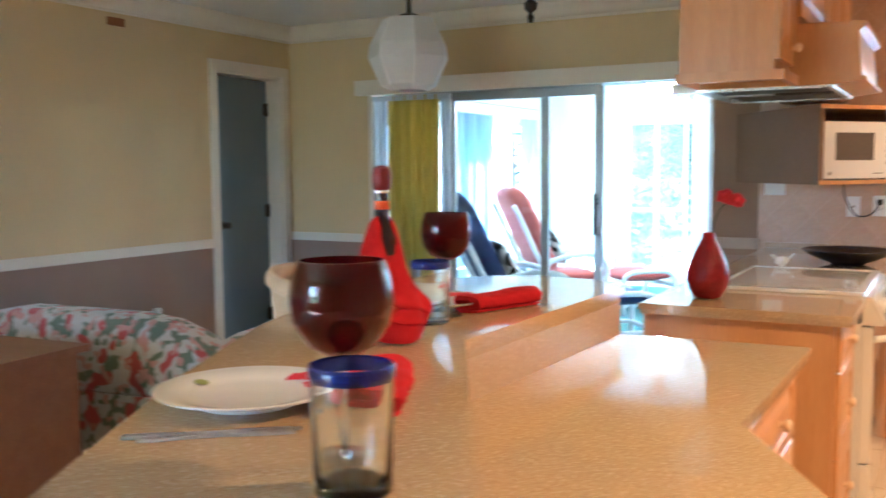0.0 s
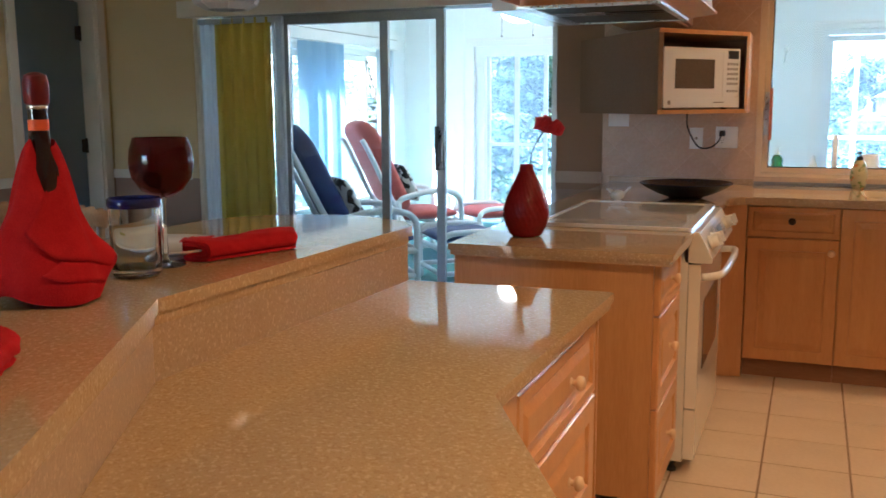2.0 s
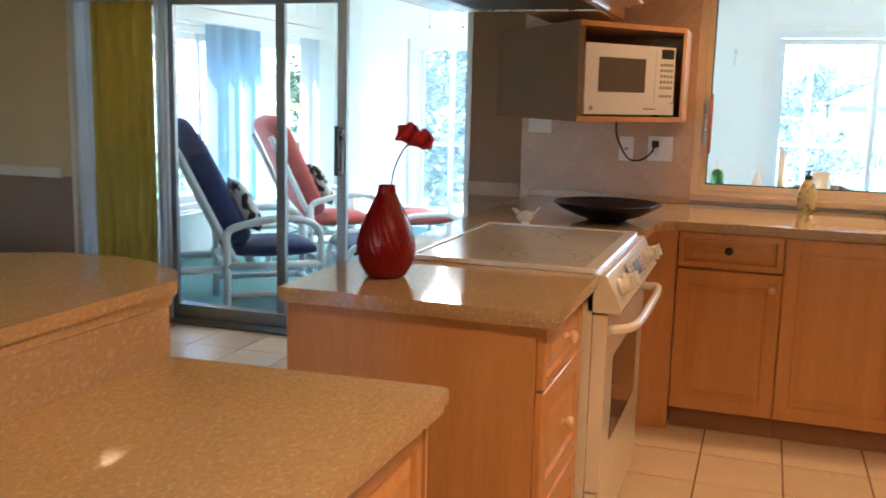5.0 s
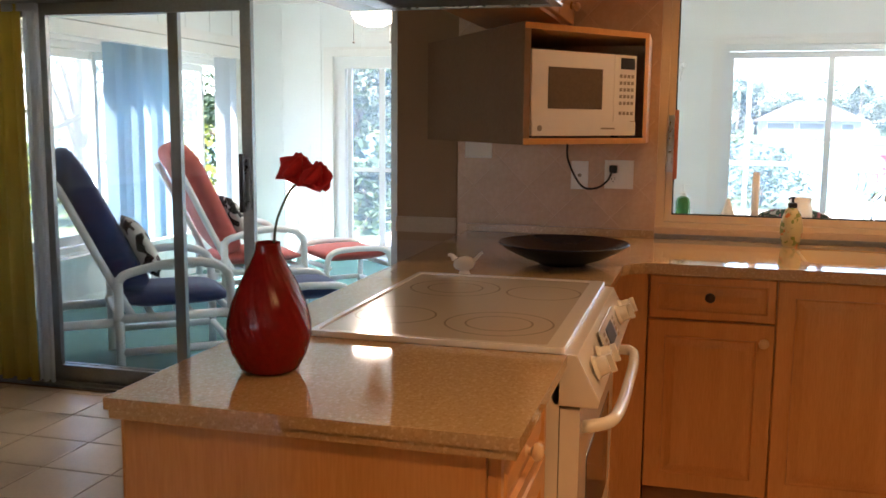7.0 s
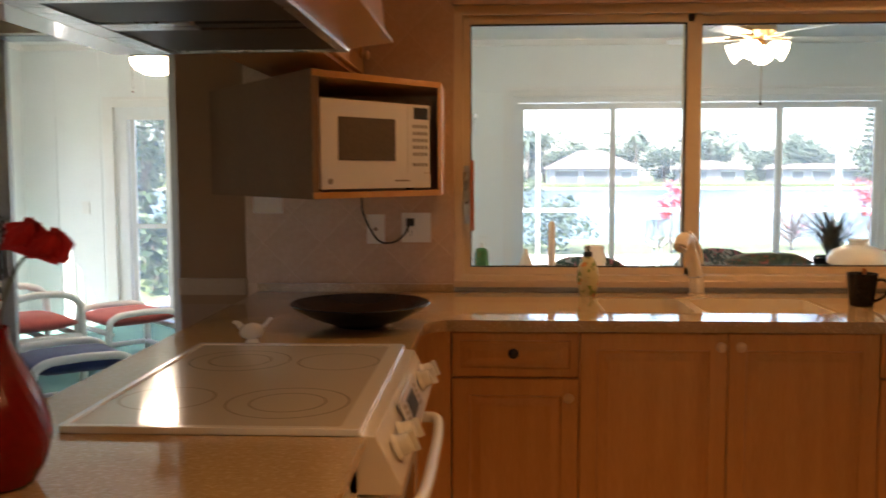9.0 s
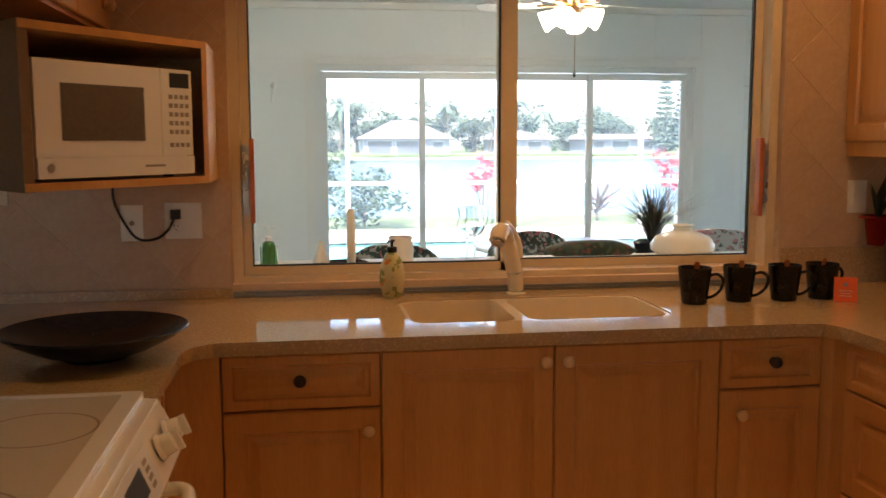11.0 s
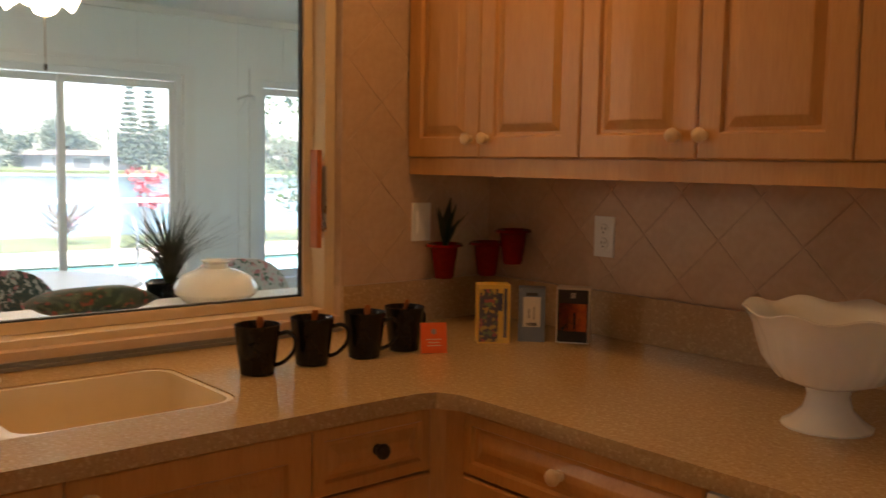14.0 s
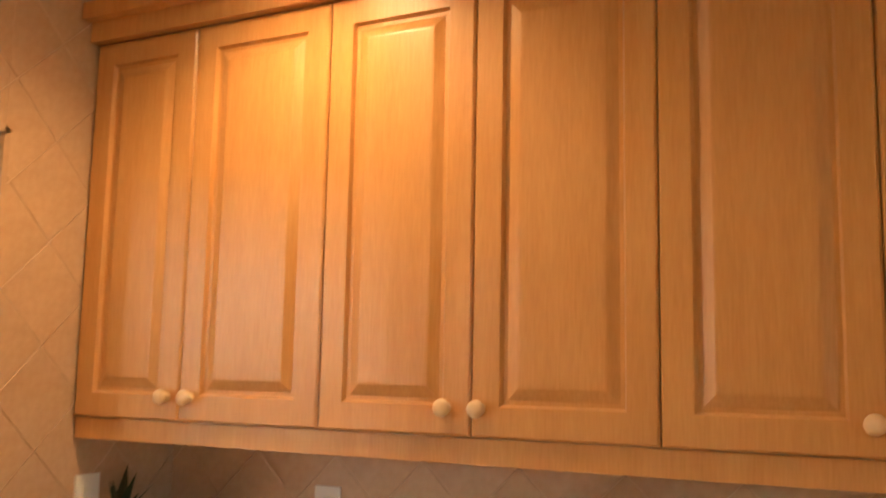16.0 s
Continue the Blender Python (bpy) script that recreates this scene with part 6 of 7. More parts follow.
def mug(m, label, grey=False):
    t = thing("mug", m, label, "mug", "black mugs")
    part("cup", lathe([(0, 0.0), (0.035, 0.0), (0.039, 0.003), (0.044, 0.04), (0.052, 0.110), (0.0525, 0.114), (0.0505, 0.115), (0.048, 0.110), (0.040, 0.02), (0, 0.012)], 36), BLACK_GLAZE, t, smooth=True)
    part("handle", tube(smooth_line([(0.048, 0, 0.092), (0.070, 0, 0.096), (0.087, 0, 0.080), (0.081, 0, 0.050), (0.060, 0, 0.028), (0.041, 0, 0.020)], 5), 0.0062, 10, 1.0, 0.8), BLACK_GLAZE, t, smooth="all")
    s = thing("spoon", m @ pose(-0.004, 0.016, 0.02, 10, 6, 0), "wooden stir spoon standing in a mug", "spoon", "stir spoons")
    bm = bmesh.new()
    add_loft(bm, [[(-w, -0.0012, z), (w, -0.0012, z), (w, 0.0012, z), (-w, 0.0012, z)] for w, z in ((0.004, 0.0), (0.0045, 0.085), (0.0075, 0.098), (0.0085, 0.106), (0.006, 0.114))], True, True)
    part("spoon_stick", bm, ORANGE_WOOD if not grey else BROWN_WOOD, s)
    return t


for _x, _y, _a in ((1.472, 5.605, -38), (1.626, 5.617, -36), (1.776, 5.612, -30), (1.912, 5.625, 15)):
    mug(pose(_x, _y, CT, 0, 0, _a), "black glazed coffee mug holding a wooden spoon")
_tp = thing("tea_sachet", pose(1.945, 5.542, CT + 0.001, -12, 0, -28), "orange tea sachet leaning against a black mug", "packet")
part("packet", box(-0.034, 0.034, -0.003, 0.003, 0, 0.078), ORANGE_CARD, _tp, bevel=0.0015)
part("emblem", lathe([(0, 0.0008), (0.007, 0.0008), (0.007, 0), (0, 0)], 16, pose(0, -0.003, 0.055, 90, 0, 0)), BURNER, _tp, "small dark round emblem")
for _z, _w in ((0.034, 0.02), (0.026, 0.014), (0.018, 0.018)):
    part("print_bar", box(-_w, _w, -0.0038, -0.003, _z, _z + 0.0022), KNOB_WOOD, _tp)


def tea_box(m, w, d, h, base, bars, label):
    t = thing("tea_box", m, label, "box", "tea boxes")
    part("carton", box(0, w, 0, d, 0, h), base, t, bevel=0.0015)
    for x0, x1, z0, z1, mat in bars:
        part("print", box(x0 * w, x1 * w, -0.0009, 0.0003, z0 * h, z1 * h), mat, t)
    return t


CARD_YELLOW = material("yellow_card", (0.62, 0.36, 0.03), (0.70, 0.43, 0.05), rough=0.4, scale=30)
CARD_BLACK = material("black_card", (0.015, 0.012, 0.012), (0.03, 0.022, 0.02), rough=0.35, scale=40)
CARD_BLUE = material("blue_grey_card", (0.13, 0.16, 0.21), (0.17, 0.20, 0.25), rough=0.4, scale=30)
CARD_CREAM = material("cream_card", (0.62, 0.55, 0.45), (0.68, 0.61, 0.51), rough=0.5, scale=30)
CARD_RED = material("red_sunset_card", (0.42, 0.035, 0.012), (0.60, 0.14, 0.02), rough=0.4, scale=9, stretch=(1, 1, 2))
FRUIT = print_material("fruit_print", (0.05, 0.03, 0.015), [((0.45, 0.28, 0.03), 60, 0.55, 0.6), ((0.12, 0.16, 0.03), 50, 0.58, 0.62), ((0.35, 0.06, 0.03), 55, 0.6, 0.64)], rough=0.4)
tea_box(pose(2.128, 5.577, CT, 0, 0, -36), 0.088, 0.06, 0.160, CARD_YELLOW, [(0.04, 0.62, 0.03, 0.93, FRUIT), (0.60, 0.76, 0.56, 0.86, CARD_BLACK), (0.80, 0.90, 0.10, 0.94, CARD_BLACK)], "yellow and black tea carton with a fruit picture")
tea_box(pose(2.240, 5.535, CT, 0, 0, -46), 0.074, 0.06, 0.148, CARD_BLUE, [(0.18, 0.82, 0.28, 0.84, CARD_CREAM), (0.28, 0.72, 0.86, 0.92, CARD_BLACK), (0.30, 0.70, 0.30, 0.36, CARD_BLACK), (0.35, 0.45, 0.44, 0.62, BURNER), (0.55, 0.62, 0.42, 0.66, BURNER)], "blue-grey tea carton with a cream label")
tea_box(pose(2.315, 5.463, CT, 0, 0, -54), 0.090, 0.06, 0.152, CARD_CREAM, [(0.04, 0.96, 0.02, 0.97, CARD_BLACK), (0.08, 0.92, 0.22, 0.72, CARD_RED), (0.30, 0.36, 0.26, 0.50, CARD_BLACK), (0.52, 0.60, 0.26, 0.56, CARD_BLACK), (0.68, 0.73, 0.26, 0.46, CARD_BLACK), (0.42, 0.58, 0.82, 0.92, CARD_CREAM)], "red and black tea carton with a white edge")

_pb = thing("pedestal_bowl", pose(2.115, 4.585, CT), "white fluted ceramic pedestal bowl with a wavy rim", "bowl")
part("foot", lathe([(0.0, 0.002), (0.082, 0.0), (0.083, 0.004), (0.066, 0.014), (0.045, 0.035), (0.038, 0.06), (0.042, 0.078), (0, 0.078)], 48, None, lambda a, k: 1 + 0.012 * math.sin(a * 12)), WHITE_GLAZE, _pb, smooth=True)
_o = [(0.0, 0.076), (0.05, 0.078), (0.095, 0.095), (0.122, 0.13), (0.135, 0.17), (0.146, 0.20), (0.160, 0.219), (0.164, 0.222), (0.160, 0.2235), (0.141, 0.202), (0.130, 0.17), (0.116, 0.132), (0.09, 0.10), (0.0, 0.084)]
_bm = lathe(_o, 72, None, lambda a, k: 1 + (0.02 * math.sin(a * 24) if 1 < k < 6 else 0.006 * math.sin(a * 24)) + (0.03 * math.sin(a * 8) if 5 <= k <= 9 else 0))
for _vv in _bm.verts:
    if _vv.co.z > 0.19:
        _vv.co.z += 0.006 * math.sin(8 * math.atan2(_vv.co.y, _vv.co.x) + 1.2)
part("bowl", _bm, WHITE_GLAZE, _pb, smooth="all")

# wall plates
def wall_plate(m, w, kind, label):
    t = thing("wall_plate", m, label, "outlet", "wall plates")
    part("plate", box(-w / 2, w / 2, -0.006, 0.0, -0.058, 0.058), WHITE, t, bevel=0.003)
    gangs = [0] if w < 0.1 else [-0.023, 0.023]
    for k, x in enumerate(gangs):
        if kind == "phone":
            part("socket", lathe([(0, 0.002), (0.008, 0.002), (0.008, 0), (0, 0)], 12, pose(x, -0.006, 0, 90, 0, 0)), BURNER, t)
        elif kind == "switch" or (kind == "mixed" and k == 1):
            part("rocker", box(x - 0.017, x + 0.017, -0.0095, -0.006, -0.034, 0.034), WHITE, t, bevel=0.002)
        else:
            for z in (-0.02, 0.02):
                s = part("socket", lathe([(0, 0.0025), (0.0155, 0.0025), (0.017, 0), (0, 0)], 20, pose(x, -0.006, z, 90, 0, 0)), WHITE, t)
                part("slots", boxes((x - 0.007, x - 0.005, -0.0092, -0.0084, z - 0.001, z + 0.008), (x + 0.005, x + 0.007, -0.0092, -0.0084, z - 0.001, z + 0.008), (x - 0.002, x + 0.002, -0.0092, -0.0084, z - 0.010, z - 0.006)), BLACK, s)
    return t


wall_plate(pose(-0.707, NW - 0.001, 1.253), 0.115, "switch", "white double light switch plate")
wall_plate(pose(-0.278, NW - 0.001, 1.132), 0.07, "phone", "white telephone wall plate")
wall_plate(pose(-0.118, NW - 0.001, 1.138), 0.116, "mixed", "white outlet and switch plate with a plug in it")
wall_plate(pose(2.225, NW - 0.001, 1.19), 0.07, "switch", "white wall plate behind hanging pots")
wall_plate(pose(EASTX - 0.001, 5.462, 1.168, 0, 0, -90), 0.07, "outlet", "white double electrical outlet plate")
wall_plate(pose(EASTX - 0.001, 4.36, 1.168, 0, 0, -90), 0.07, "switch", "white switch plate under the wall cabinets")
_wp = wall_plate(pose(WESTX + 0.001, 4.50, 0.40, 0, 0, 90), 0.07, "outlet", "white outlet plate with a plug-in night light")
part("night_light", box(-0.022, 0.022, -0.045, -0.0095, 0.0, 0.075), WHITE, _wp, bevel=0.006)


def wall_pot(m, leaves, label):
    t = thing("wall_pot", m, label, "flower pot", "hanging pots")
    part("pot", lathe([(0, 0.0), (0.026, 0.0), (0.030, 0.006), (0.042, 0.095), (0.040, 0.096), (0.03, 0.012), (0, 0.01)], 24), RED_GLAZE, t, smooth=True)
    part("flared_rim", lathe([(0.040, 0.093), (0.058, 0.103), (0.066, 0.099), (0.060, 0.106), (0.041, 0.098)], 28, None, lambda a, k: 1 + 0.16 * math.sin(a * 2 + 0.5)), RED_GLAZE, t, smooth=True)
    rnd = random.Random(int(m.translation.x * 1000))
    for k in range(leaves):
        a = rnd.uniform(0, 6.28)
        h = rnd.uniform(0.08, 0.17)
        bm = bmesh.new()
        d = Vector((math.cos(a), math.sin(a) * 0.5 - 0.2, 0)) * rnd.uniform(0.02, 0.07)
        s = Vector((-math.sin(a), math.cos(a), 0)) * 0.014
        p0, p1, p2 = Vector((0, 0, 0.08)), Vector((d.x * 0.6, d.y * 0.6, 0.08 + h * 0.6)), Vector((d.x * 1.6, d.y * 1.6, 0.08 + h))
        vs = [bm.verts.new(p) for p in (p0, p1 - s, p2, p1 + s)]
        bm.faces.new(vs)
        ret = bmesh.ops.solidify(bm, geom=bm.faces[:], thickness=0.001)
        part("leaf", bm, LEAF if k % 3 else STEM, t, "dark green leaf")
    return t


wall_pot(pose(2.268, 5.885, 1.02), 6, "dark red wall pot with dark green leaves")
wall_pot(pose(2.435, 5.872, 1.02), 0, "dark red wall pot hung in the corner")
wall_pot(pose(2.442, 5.765, 1.065), 0, "dark red wall pot hung on the tiled wall")

# ---- dining side ----
_pl = thing("pendant_lamp", pose(-2.65, 5.0, 1.83) @ Matrix.Diagonal((1.09, 1.09, 1, 1)), "faceted white frosted-glass pendant lamp on a dark stem", "pendant lamp")
_bm = bmesh.new()
add_lathe(_bm, [(0.10, 0.0), (0.155, 0.03), (0.225, 0.19), (0.215, 0.27), (0.14, 0.42), (0.045, 0.43)], 7)
part("shade", _bm, SHADE, _pl)
_bm = bmesh.new()
for _k in range(7):
    _a = 2 * math.pi * _k / 7
    add_tube(_bm, [(math.cos(_a) * r, math.sin(_a) * r, z) for r, z in ((0.10, 0.0), (0.155, 0.03), (0.225, 0.19), (0.215, 0.27), (0.14, 0.42))], 0.004, 6)
part("seams", _bm, WHITE, _pl, "white seams between the facets")
part("stem", lathe([(0, 0.43), (0.05, 0.43), (0.05, 0.445), (0.02, 0.455), (0.014, 0.47), (0.014, CEIL - 1.83 - 0.02), (0.06, CEIL - 1.83 - 0.015), (0.06, CEIL - 1.83), (0, CEIL - 1.83)], 18), DARK_METAL, _pl, "dark metal stem", smooth=True)
_pl2 = thing("hanging_bracket", pose(-1.70, 4.62, 2.10), "dark metal hanging lamp finial with a white canopy", "pendant lamp")
part("finial", lathe([(0, 0), (0.012, 0.004), (0.018, 0.03), (0.008, 0.05), (0.03, 0.07), (0.034, 0.10), (0.012, 0.12), (0.012, 0.15), (0.085, 0.165), (0.02, 0.18), (0.012, 0.2), (0, 0.2)], 24), DARK_METAL, _pl2, smooth=True)
part("canopy", lathe([(0, 0.2), (0.03, 0.2), (0.06, 0.215), (0.02, 0.24), (0.01, CEIL - 2.10), (0, CEIL - 2.10)], 24), SHADE, _pl2, "white canopy", smooth=True)
tagged(part("wall_vent", boxes((WESTX, WESTX + 0.012, 4.20, 4.33, 2.245, 2.295)), BROWN_WOOD, bevel=0.003), "small brown wall vent near the ceiling", "vent")


def bar_stool(m, label):
    t = thing("bar_stool", m, label, "bar stool", "bar stools")
    part("seat", cushion(0.42, 0.40, 0.06, m=Matrix.Translation((0, 0, 0.70))), WICKER, t, smooth="all")
    part("seat_frame", lathe([(0.17, 0.66), (0.205, 0.665), (0.205, 0.70), (0.17, 0.70)], 28), WICKER, t, smooth=True)
    for sx in (-1, 1):
        for sy in (-1, 1):
            part("leg", tube([(sx * 0.15, sy * 0.15, 0.68), (sx * 0.20, sy * 0.20, 0.0)], 0.016, 10), WICKER, t, smooth="all")
    part("footrest", tube([(0.19 * math.cos(a), 0.19 * math.sin(a), 0.25) for a in np.linspace(0, 6.283, 25)], 0.012, 8), WICKER, t, smooth="all")
    rail = [Vector((-0.20 * math.cos(a) - 0.02, 0.23 * math.sin(a), 1.020 + 0.028 * math.cos(a))) for a in np.linspace(-1.45, 1.45, 13)]
    part("back_rail", tube(rail, 0.021, 10), WICKER, t, smooth="all")
    for a in np.linspace(-1.38, 1.38, 25):
        part("spindle", tube([(-0.17 * math.cos(a), 0.18 * math.sin(a), 0.70), (-0.20 * math.cos(a) - 0.02, 0.23 * math.sin(a), 1.016 + 0.028 * math.cos(a)), (-0.20 * math.cos(a) - 0.02, 0.228 * math.sin(a), 1.044 + 0.028 * math.cos(a))], 0.0085, 8), WICKER, t, smooth="all")
    return t


bar_stool(pose(-1.17, 2.215, 0, 0, 0, 0) @ Matrix.Diagonal((1, 0.76, 1.035, 1)), "pale wicker bar stool with a spindle back at the bar")
bar_stool(pose(-1.20, 1.08, 0, 0, 0, 25), "pale wicker bar stool with a spindle back near the bar end")

_so = thing("sofa", pose(-3.35, 3.45, 0, 0, 0, 5), "cream floral-print upholstered sofa with red flowers", "sofa")
part("base", box(-0.85, 0.85, -0.40, 0.42, 0.08, 0.36), FLORAL, _so, bevel=0.03)
part("back", cushion(1.62, 0.30, 0.42, m=Matrix.Translation((0, -0.28, 0.30))), FLORAL, _so, smooth="all")
for _x in (-0.42, 0.42):
    part("seat_cushion", cushion(0.80, 0.60, 0.16, m=Matrix.Translation((_x, 0.08, 0.345))), FLORAL, _so, smooth="all")
for _x in (-0.80, 0.80):
    part("arm", cushion(0.22, 0.82, 0.34, m=Matrix.Translation((_x, 0.02, 0.30))), FLORAL, _so, smooth="all")
for _x in (-0.78, 0.78):
    for _y in (-0.34, 0.36):
        part("leg", lathe([(0, 0), (0.02, 0), (0.028, 0.085), (0, 0.085)], 12, pose(_x, _y, 0)), BROWN_WOOD, _so)
_dr = thing("chest_of_drawers", pose(-3.16, 2.36, 0, 0, 0, 5), "brown oak chest with drawers beside the sofa", "chest")
part("body", box(-0.42, 0.42, -0.26, 0.24, 0.05, 0.66), BROWN_WOOD, _dr, bevel=0.004)
part("top", box(-0.45, 0.45, -0.29, 0.27, 0.661, 0.69), BROWN_WOOD, _dr, bevel=0.008)
for _k in range(3):
    _q = part("drawer", box(-0.40, 0.40, -0.278, -0.261, 0.08 + 0.19 * _k, 0.255 + 0.19 * _k), BROWN_WOOD, _dr, bevel=0.006)
    part("knob", lathe([(0, 0.02), (0.012, 0.018), (0.014, 0.01), (0.007, 0), (0, 0)], 12, pose(0, -0.278, 0.167 + 0.19 * _k, 90, 0, 0)), DARK_METAL, _q, smooth=True)
part("foot_base", box(-0.40, 0.40, -0.24, 0.22, 0.0, 0.049), BROWN_WOOD, _dr)

# recessed ceiling lights of the kitchen, out of view; (0.9, 2.0) is added fill
for _x, _y in ((0.35, 5.42), (1.15, 5.42), (1.84, 5.28), (0.75, 3.6), (0.9, 2.0)):
    _rl = thing("recessed_light", pose(_x, _y, CEIL), "round recessed ceiling light, out of view, lit warm", "ceiling light", "recessed lights")
    part("trim_ring", lathe([(0.05, -0.001), (0.085, -0.006), (0.09, -0.001), (0.09, 0.0)], 28), WHITE, _rl, smooth=True)
    part("lens", lathe([(0, 0.0), (0.05, -0.002), (0.05, 0.0)], 24), SPOT_FACE, _rl, "lit lens")

# ---- sun room things ----
def rounded_pad(l, w, h, m):
    """A thick upholstered pad with round corners and a rolled top end, along x."""
    bm = bmesh.new()
    loops = []
    for k in range(13):
        a = math.pi * (k / 12 - 0.5)
        e = 1 - (1 - math.cos(a)) * 0.5 * h / w * 1.6
        z = h / 2 + h / 2 * math.copysign(abs(math.sin(a)) ** 0.75, math.sin(a))
        pts = rounded_rect(-l / 2, l / 2, -w / 2, w / 2, 0.16, 7)
        loops.append([(x * (1 - (1 - e) * w / l), y * e, z + 0.012 * math.sin(x * 9)) for x, y in pts])
    add_loft(bm, loops, True, True)
    bmesh.ops.recalc_face_normals(bm, faces=bm.faces)
    bmesh.ops.transform(bm, matrix=m, verts=bm.verts)
    return bm


def lounge_chair(m, cloth, label, colour):
    """A reclining chair of white plastic tube; it faces +x."""
    t = thing("lounge_chair", m, label, "lounge chair", "lounge chairs")
    R = 0.024
    for s in (-1, 1):
        y = s * 0.31
        part("side_frame", tube([(-0.30, y, 0.30), (0.32, y, 0.30)], R, 10), PVC, t, smooth="all")
        part("leg", tube([(-0.27, y, 0.0), (-0.27, y, 0.52)], R, 10), PVC, t, smooth="all")
        part("arm", tube(smooth_line([(-0.27, y, 0.50), (-0.22, y, 0.54), (0.0, y, 0.585), (0.18, y, 0.58), (0.285, y, 0.53), (0.31, y, 0.42), (0.31, y, 0.0)], 5), R, 10), PVC, t, smooth="all")
        part("rear_leg", tube([(-0.30, y * 0.94, 0.28), (-0.56, y * 0.94, 0.28), (-0.60, y * 0.94, 0.26), (-0.60, y * 0.94, 0.0)], R, 10), PVC, t, smooth="all")
        part("low_rail", tube([(-0.27, y, 0.12), (0.31, y, 0.12)], R * 0.85, 10), PVC, t, smooth="all")
        part("back_rail", tube(smooth_line([(-0.20, y * 0.84, 0.30), (-0.36, y * 0.84, 0.62), (-0.52, y * 0.84, 0.95), (-0.57, y * 0.84, 1.03)], 4), R * 0.9, 10), PVC, t, smooth="all")
    for x, z in ((0.31, 0.30), (-0.27, 0.30), (0.31, 0.12), (-0.60, 0.14), (-0.10, 0.30), (0.1, 0.30)):
        part("cross_rail", tube([(x, -0.31, z), (x, 0.31, z)], R * 0.85, 8), PVC, t, smooth="all")
    part("seat_cushion", cushion(0.60, 0.54, 0.11, m=Matrix.Translation((0.03, 0, 0.325))), cloth, t, colour + " seat cushion", smooth="all")
    part("back_cushion", rounded_pad(0.86, 0.52, 0.15, m=pose(-0.215, 0, 0.40, 0, -63.0, 180) @ Matrix.Translation((0.41, 0, -0.01))), cloth, t, colour + " back cushion", smooth="all")
    return t


def ottoman(m, cloth, label, colour):
    t = thing("ottoman", m, label, "footstool", "footstools")
    R = 0.022
    for s in (-1, 1):
        y = s * 0.27
        part("side_frame", tube(smooth_line([(-0.26, y, 0.0), (-0.26, y, 0.30), (-0.20, y, 0.385), (-0.05, y, 0.40), (0.05, y, 0.40), (0.20, y, 0.385), (0.26, y, 0.30), (0.26, y, 0.0)], 5), R, 10), PVC, t, smooth="all")
        part("low_rail", tube([(-0.26, y, 0.10), (0.26, y, 0.10)], R * 0.85, 8), PVC, t, smooth="all")
    for x in (-0.24, 0.24):
        part("cross_rail", tube([(x, -0.27, 0.27), (x, 0.27, 0.27)], R * 0.85, 8), PVC, t, smooth="all")
        part("cross_rail", tube([(x * 1.08, -0.27, 0.10), (x * 1.08, 0.27, 0.10)], R * 0.85, 8), PVC, t, smooth="all")
    part("cushion", cushion(0.56, 0.48, 0.11, m=Matrix.Translation((0, 0, 0.295))), cloth, t, colour + " cushion", smooth="all")
    return t


def throw_pillow(m, label):
    return tagged(part("throw_pillow", cushion(0.36, 0.36, 0.12, m=m), ZEBRA, smooth="all"), label, "pillow", "throw pillows")


_c1, _c2 = pose(-2.68, 6.66, 0.004, 0, 0, 39), pose(-2.93, 8.15, 0.004, 0, 0, 46)
lounge_chair(_c1, BLUE_CLOTH, "white tube lounge chair with navy blue cushions", "navy blue")
lounge_chair(_c2, CORAL_CLOTH, "white tube lounge chair with coral red cushions", "coral red")
ottoman(pose(-2.10, 7.16, 0.004, 0, 0, 39), BLUE_CLOTH, "white tube footstool with a navy blue cushion", "navy blue")
ottoman(pose(-2.40, 8.70, 0.004, 0, 0, 46), CORAL_CLOTH, "white tube footstool with a coral red cushion", "coral red")
for _c in (_c1, _c2):
    throw_pillow(_c @ pose(-0.15, -0.06, 0.43, 0, -63, 180) @ Matrix.Translation((0.19, 0, 0.06)), "black and white patterned throw pillow on a lounge chair")

# ledge outside the kitchen window
LZ = 0.931
_g = thing("soap_bottle", pose(0.135, 6.30, LZ), "green hand soap bottle with a clear pump on the ledge", "soap bottle")
part("bottle", lathe([(0, 0), (0.028, 0), (0.032, 0.004), (0.032, 0.075), (0.025, 0.092), (0.012, 0.10), (0, 0.10)], 24), GREEN_SOAP, _g, smooth=True)
part("pump", lathe([(0.013, 0.10), (0.013, 0.115), (0.005, 0.118), (0.004, 0.145), (0.008, 0.147), (0.008, 0.152), (0, 0.152)], 16), WHITE, _g, "pale pump", smooth=True)
part("nozzle", tube([(0, 0, 0.149), (0.03, -0.005, 0.148)], 0.0035, 8), WHITE, _g)
_g = thing("squeeze_bottle", pose(0.325, 6.30, LZ), "small white squeeze bottle on the ledge", "bottle")
part("bottle", lathe([(0, 0), (0.028, 0), (0.031, 0.02), (0.02, 0.05), (0.012, 0.075), (0.009, 0.095), (0, 0.097)], 20), WHITE, _g, smooth=True)
_g = thing("candle", pose(0.435, 6.30, LZ), "tall cream candle on the ledge", "candle")
part("candle_body", lathe([(0, 0), (0.016, 0), (0.0165, 0.19), (0.012, 0.212), (0, 0.216)], 18), WHITE_GLAZE, _g, smooth=True)
_g = thing("tray", pose(0.41, 6.26, LZ), "low dark dish on the ledge", "dish")
part("dish", lathe([(0, 0), (0.07, 0), (0.085, 0.022), (0.082, 0.023), (0.066, 0.006), (0, 0.005)], 28), NAVY_GLAZE, _g, smooth=True)
_g = thing("jar", pose(0.62, 6.32, LZ), "small white ceramic jar on the ledge", "jar")
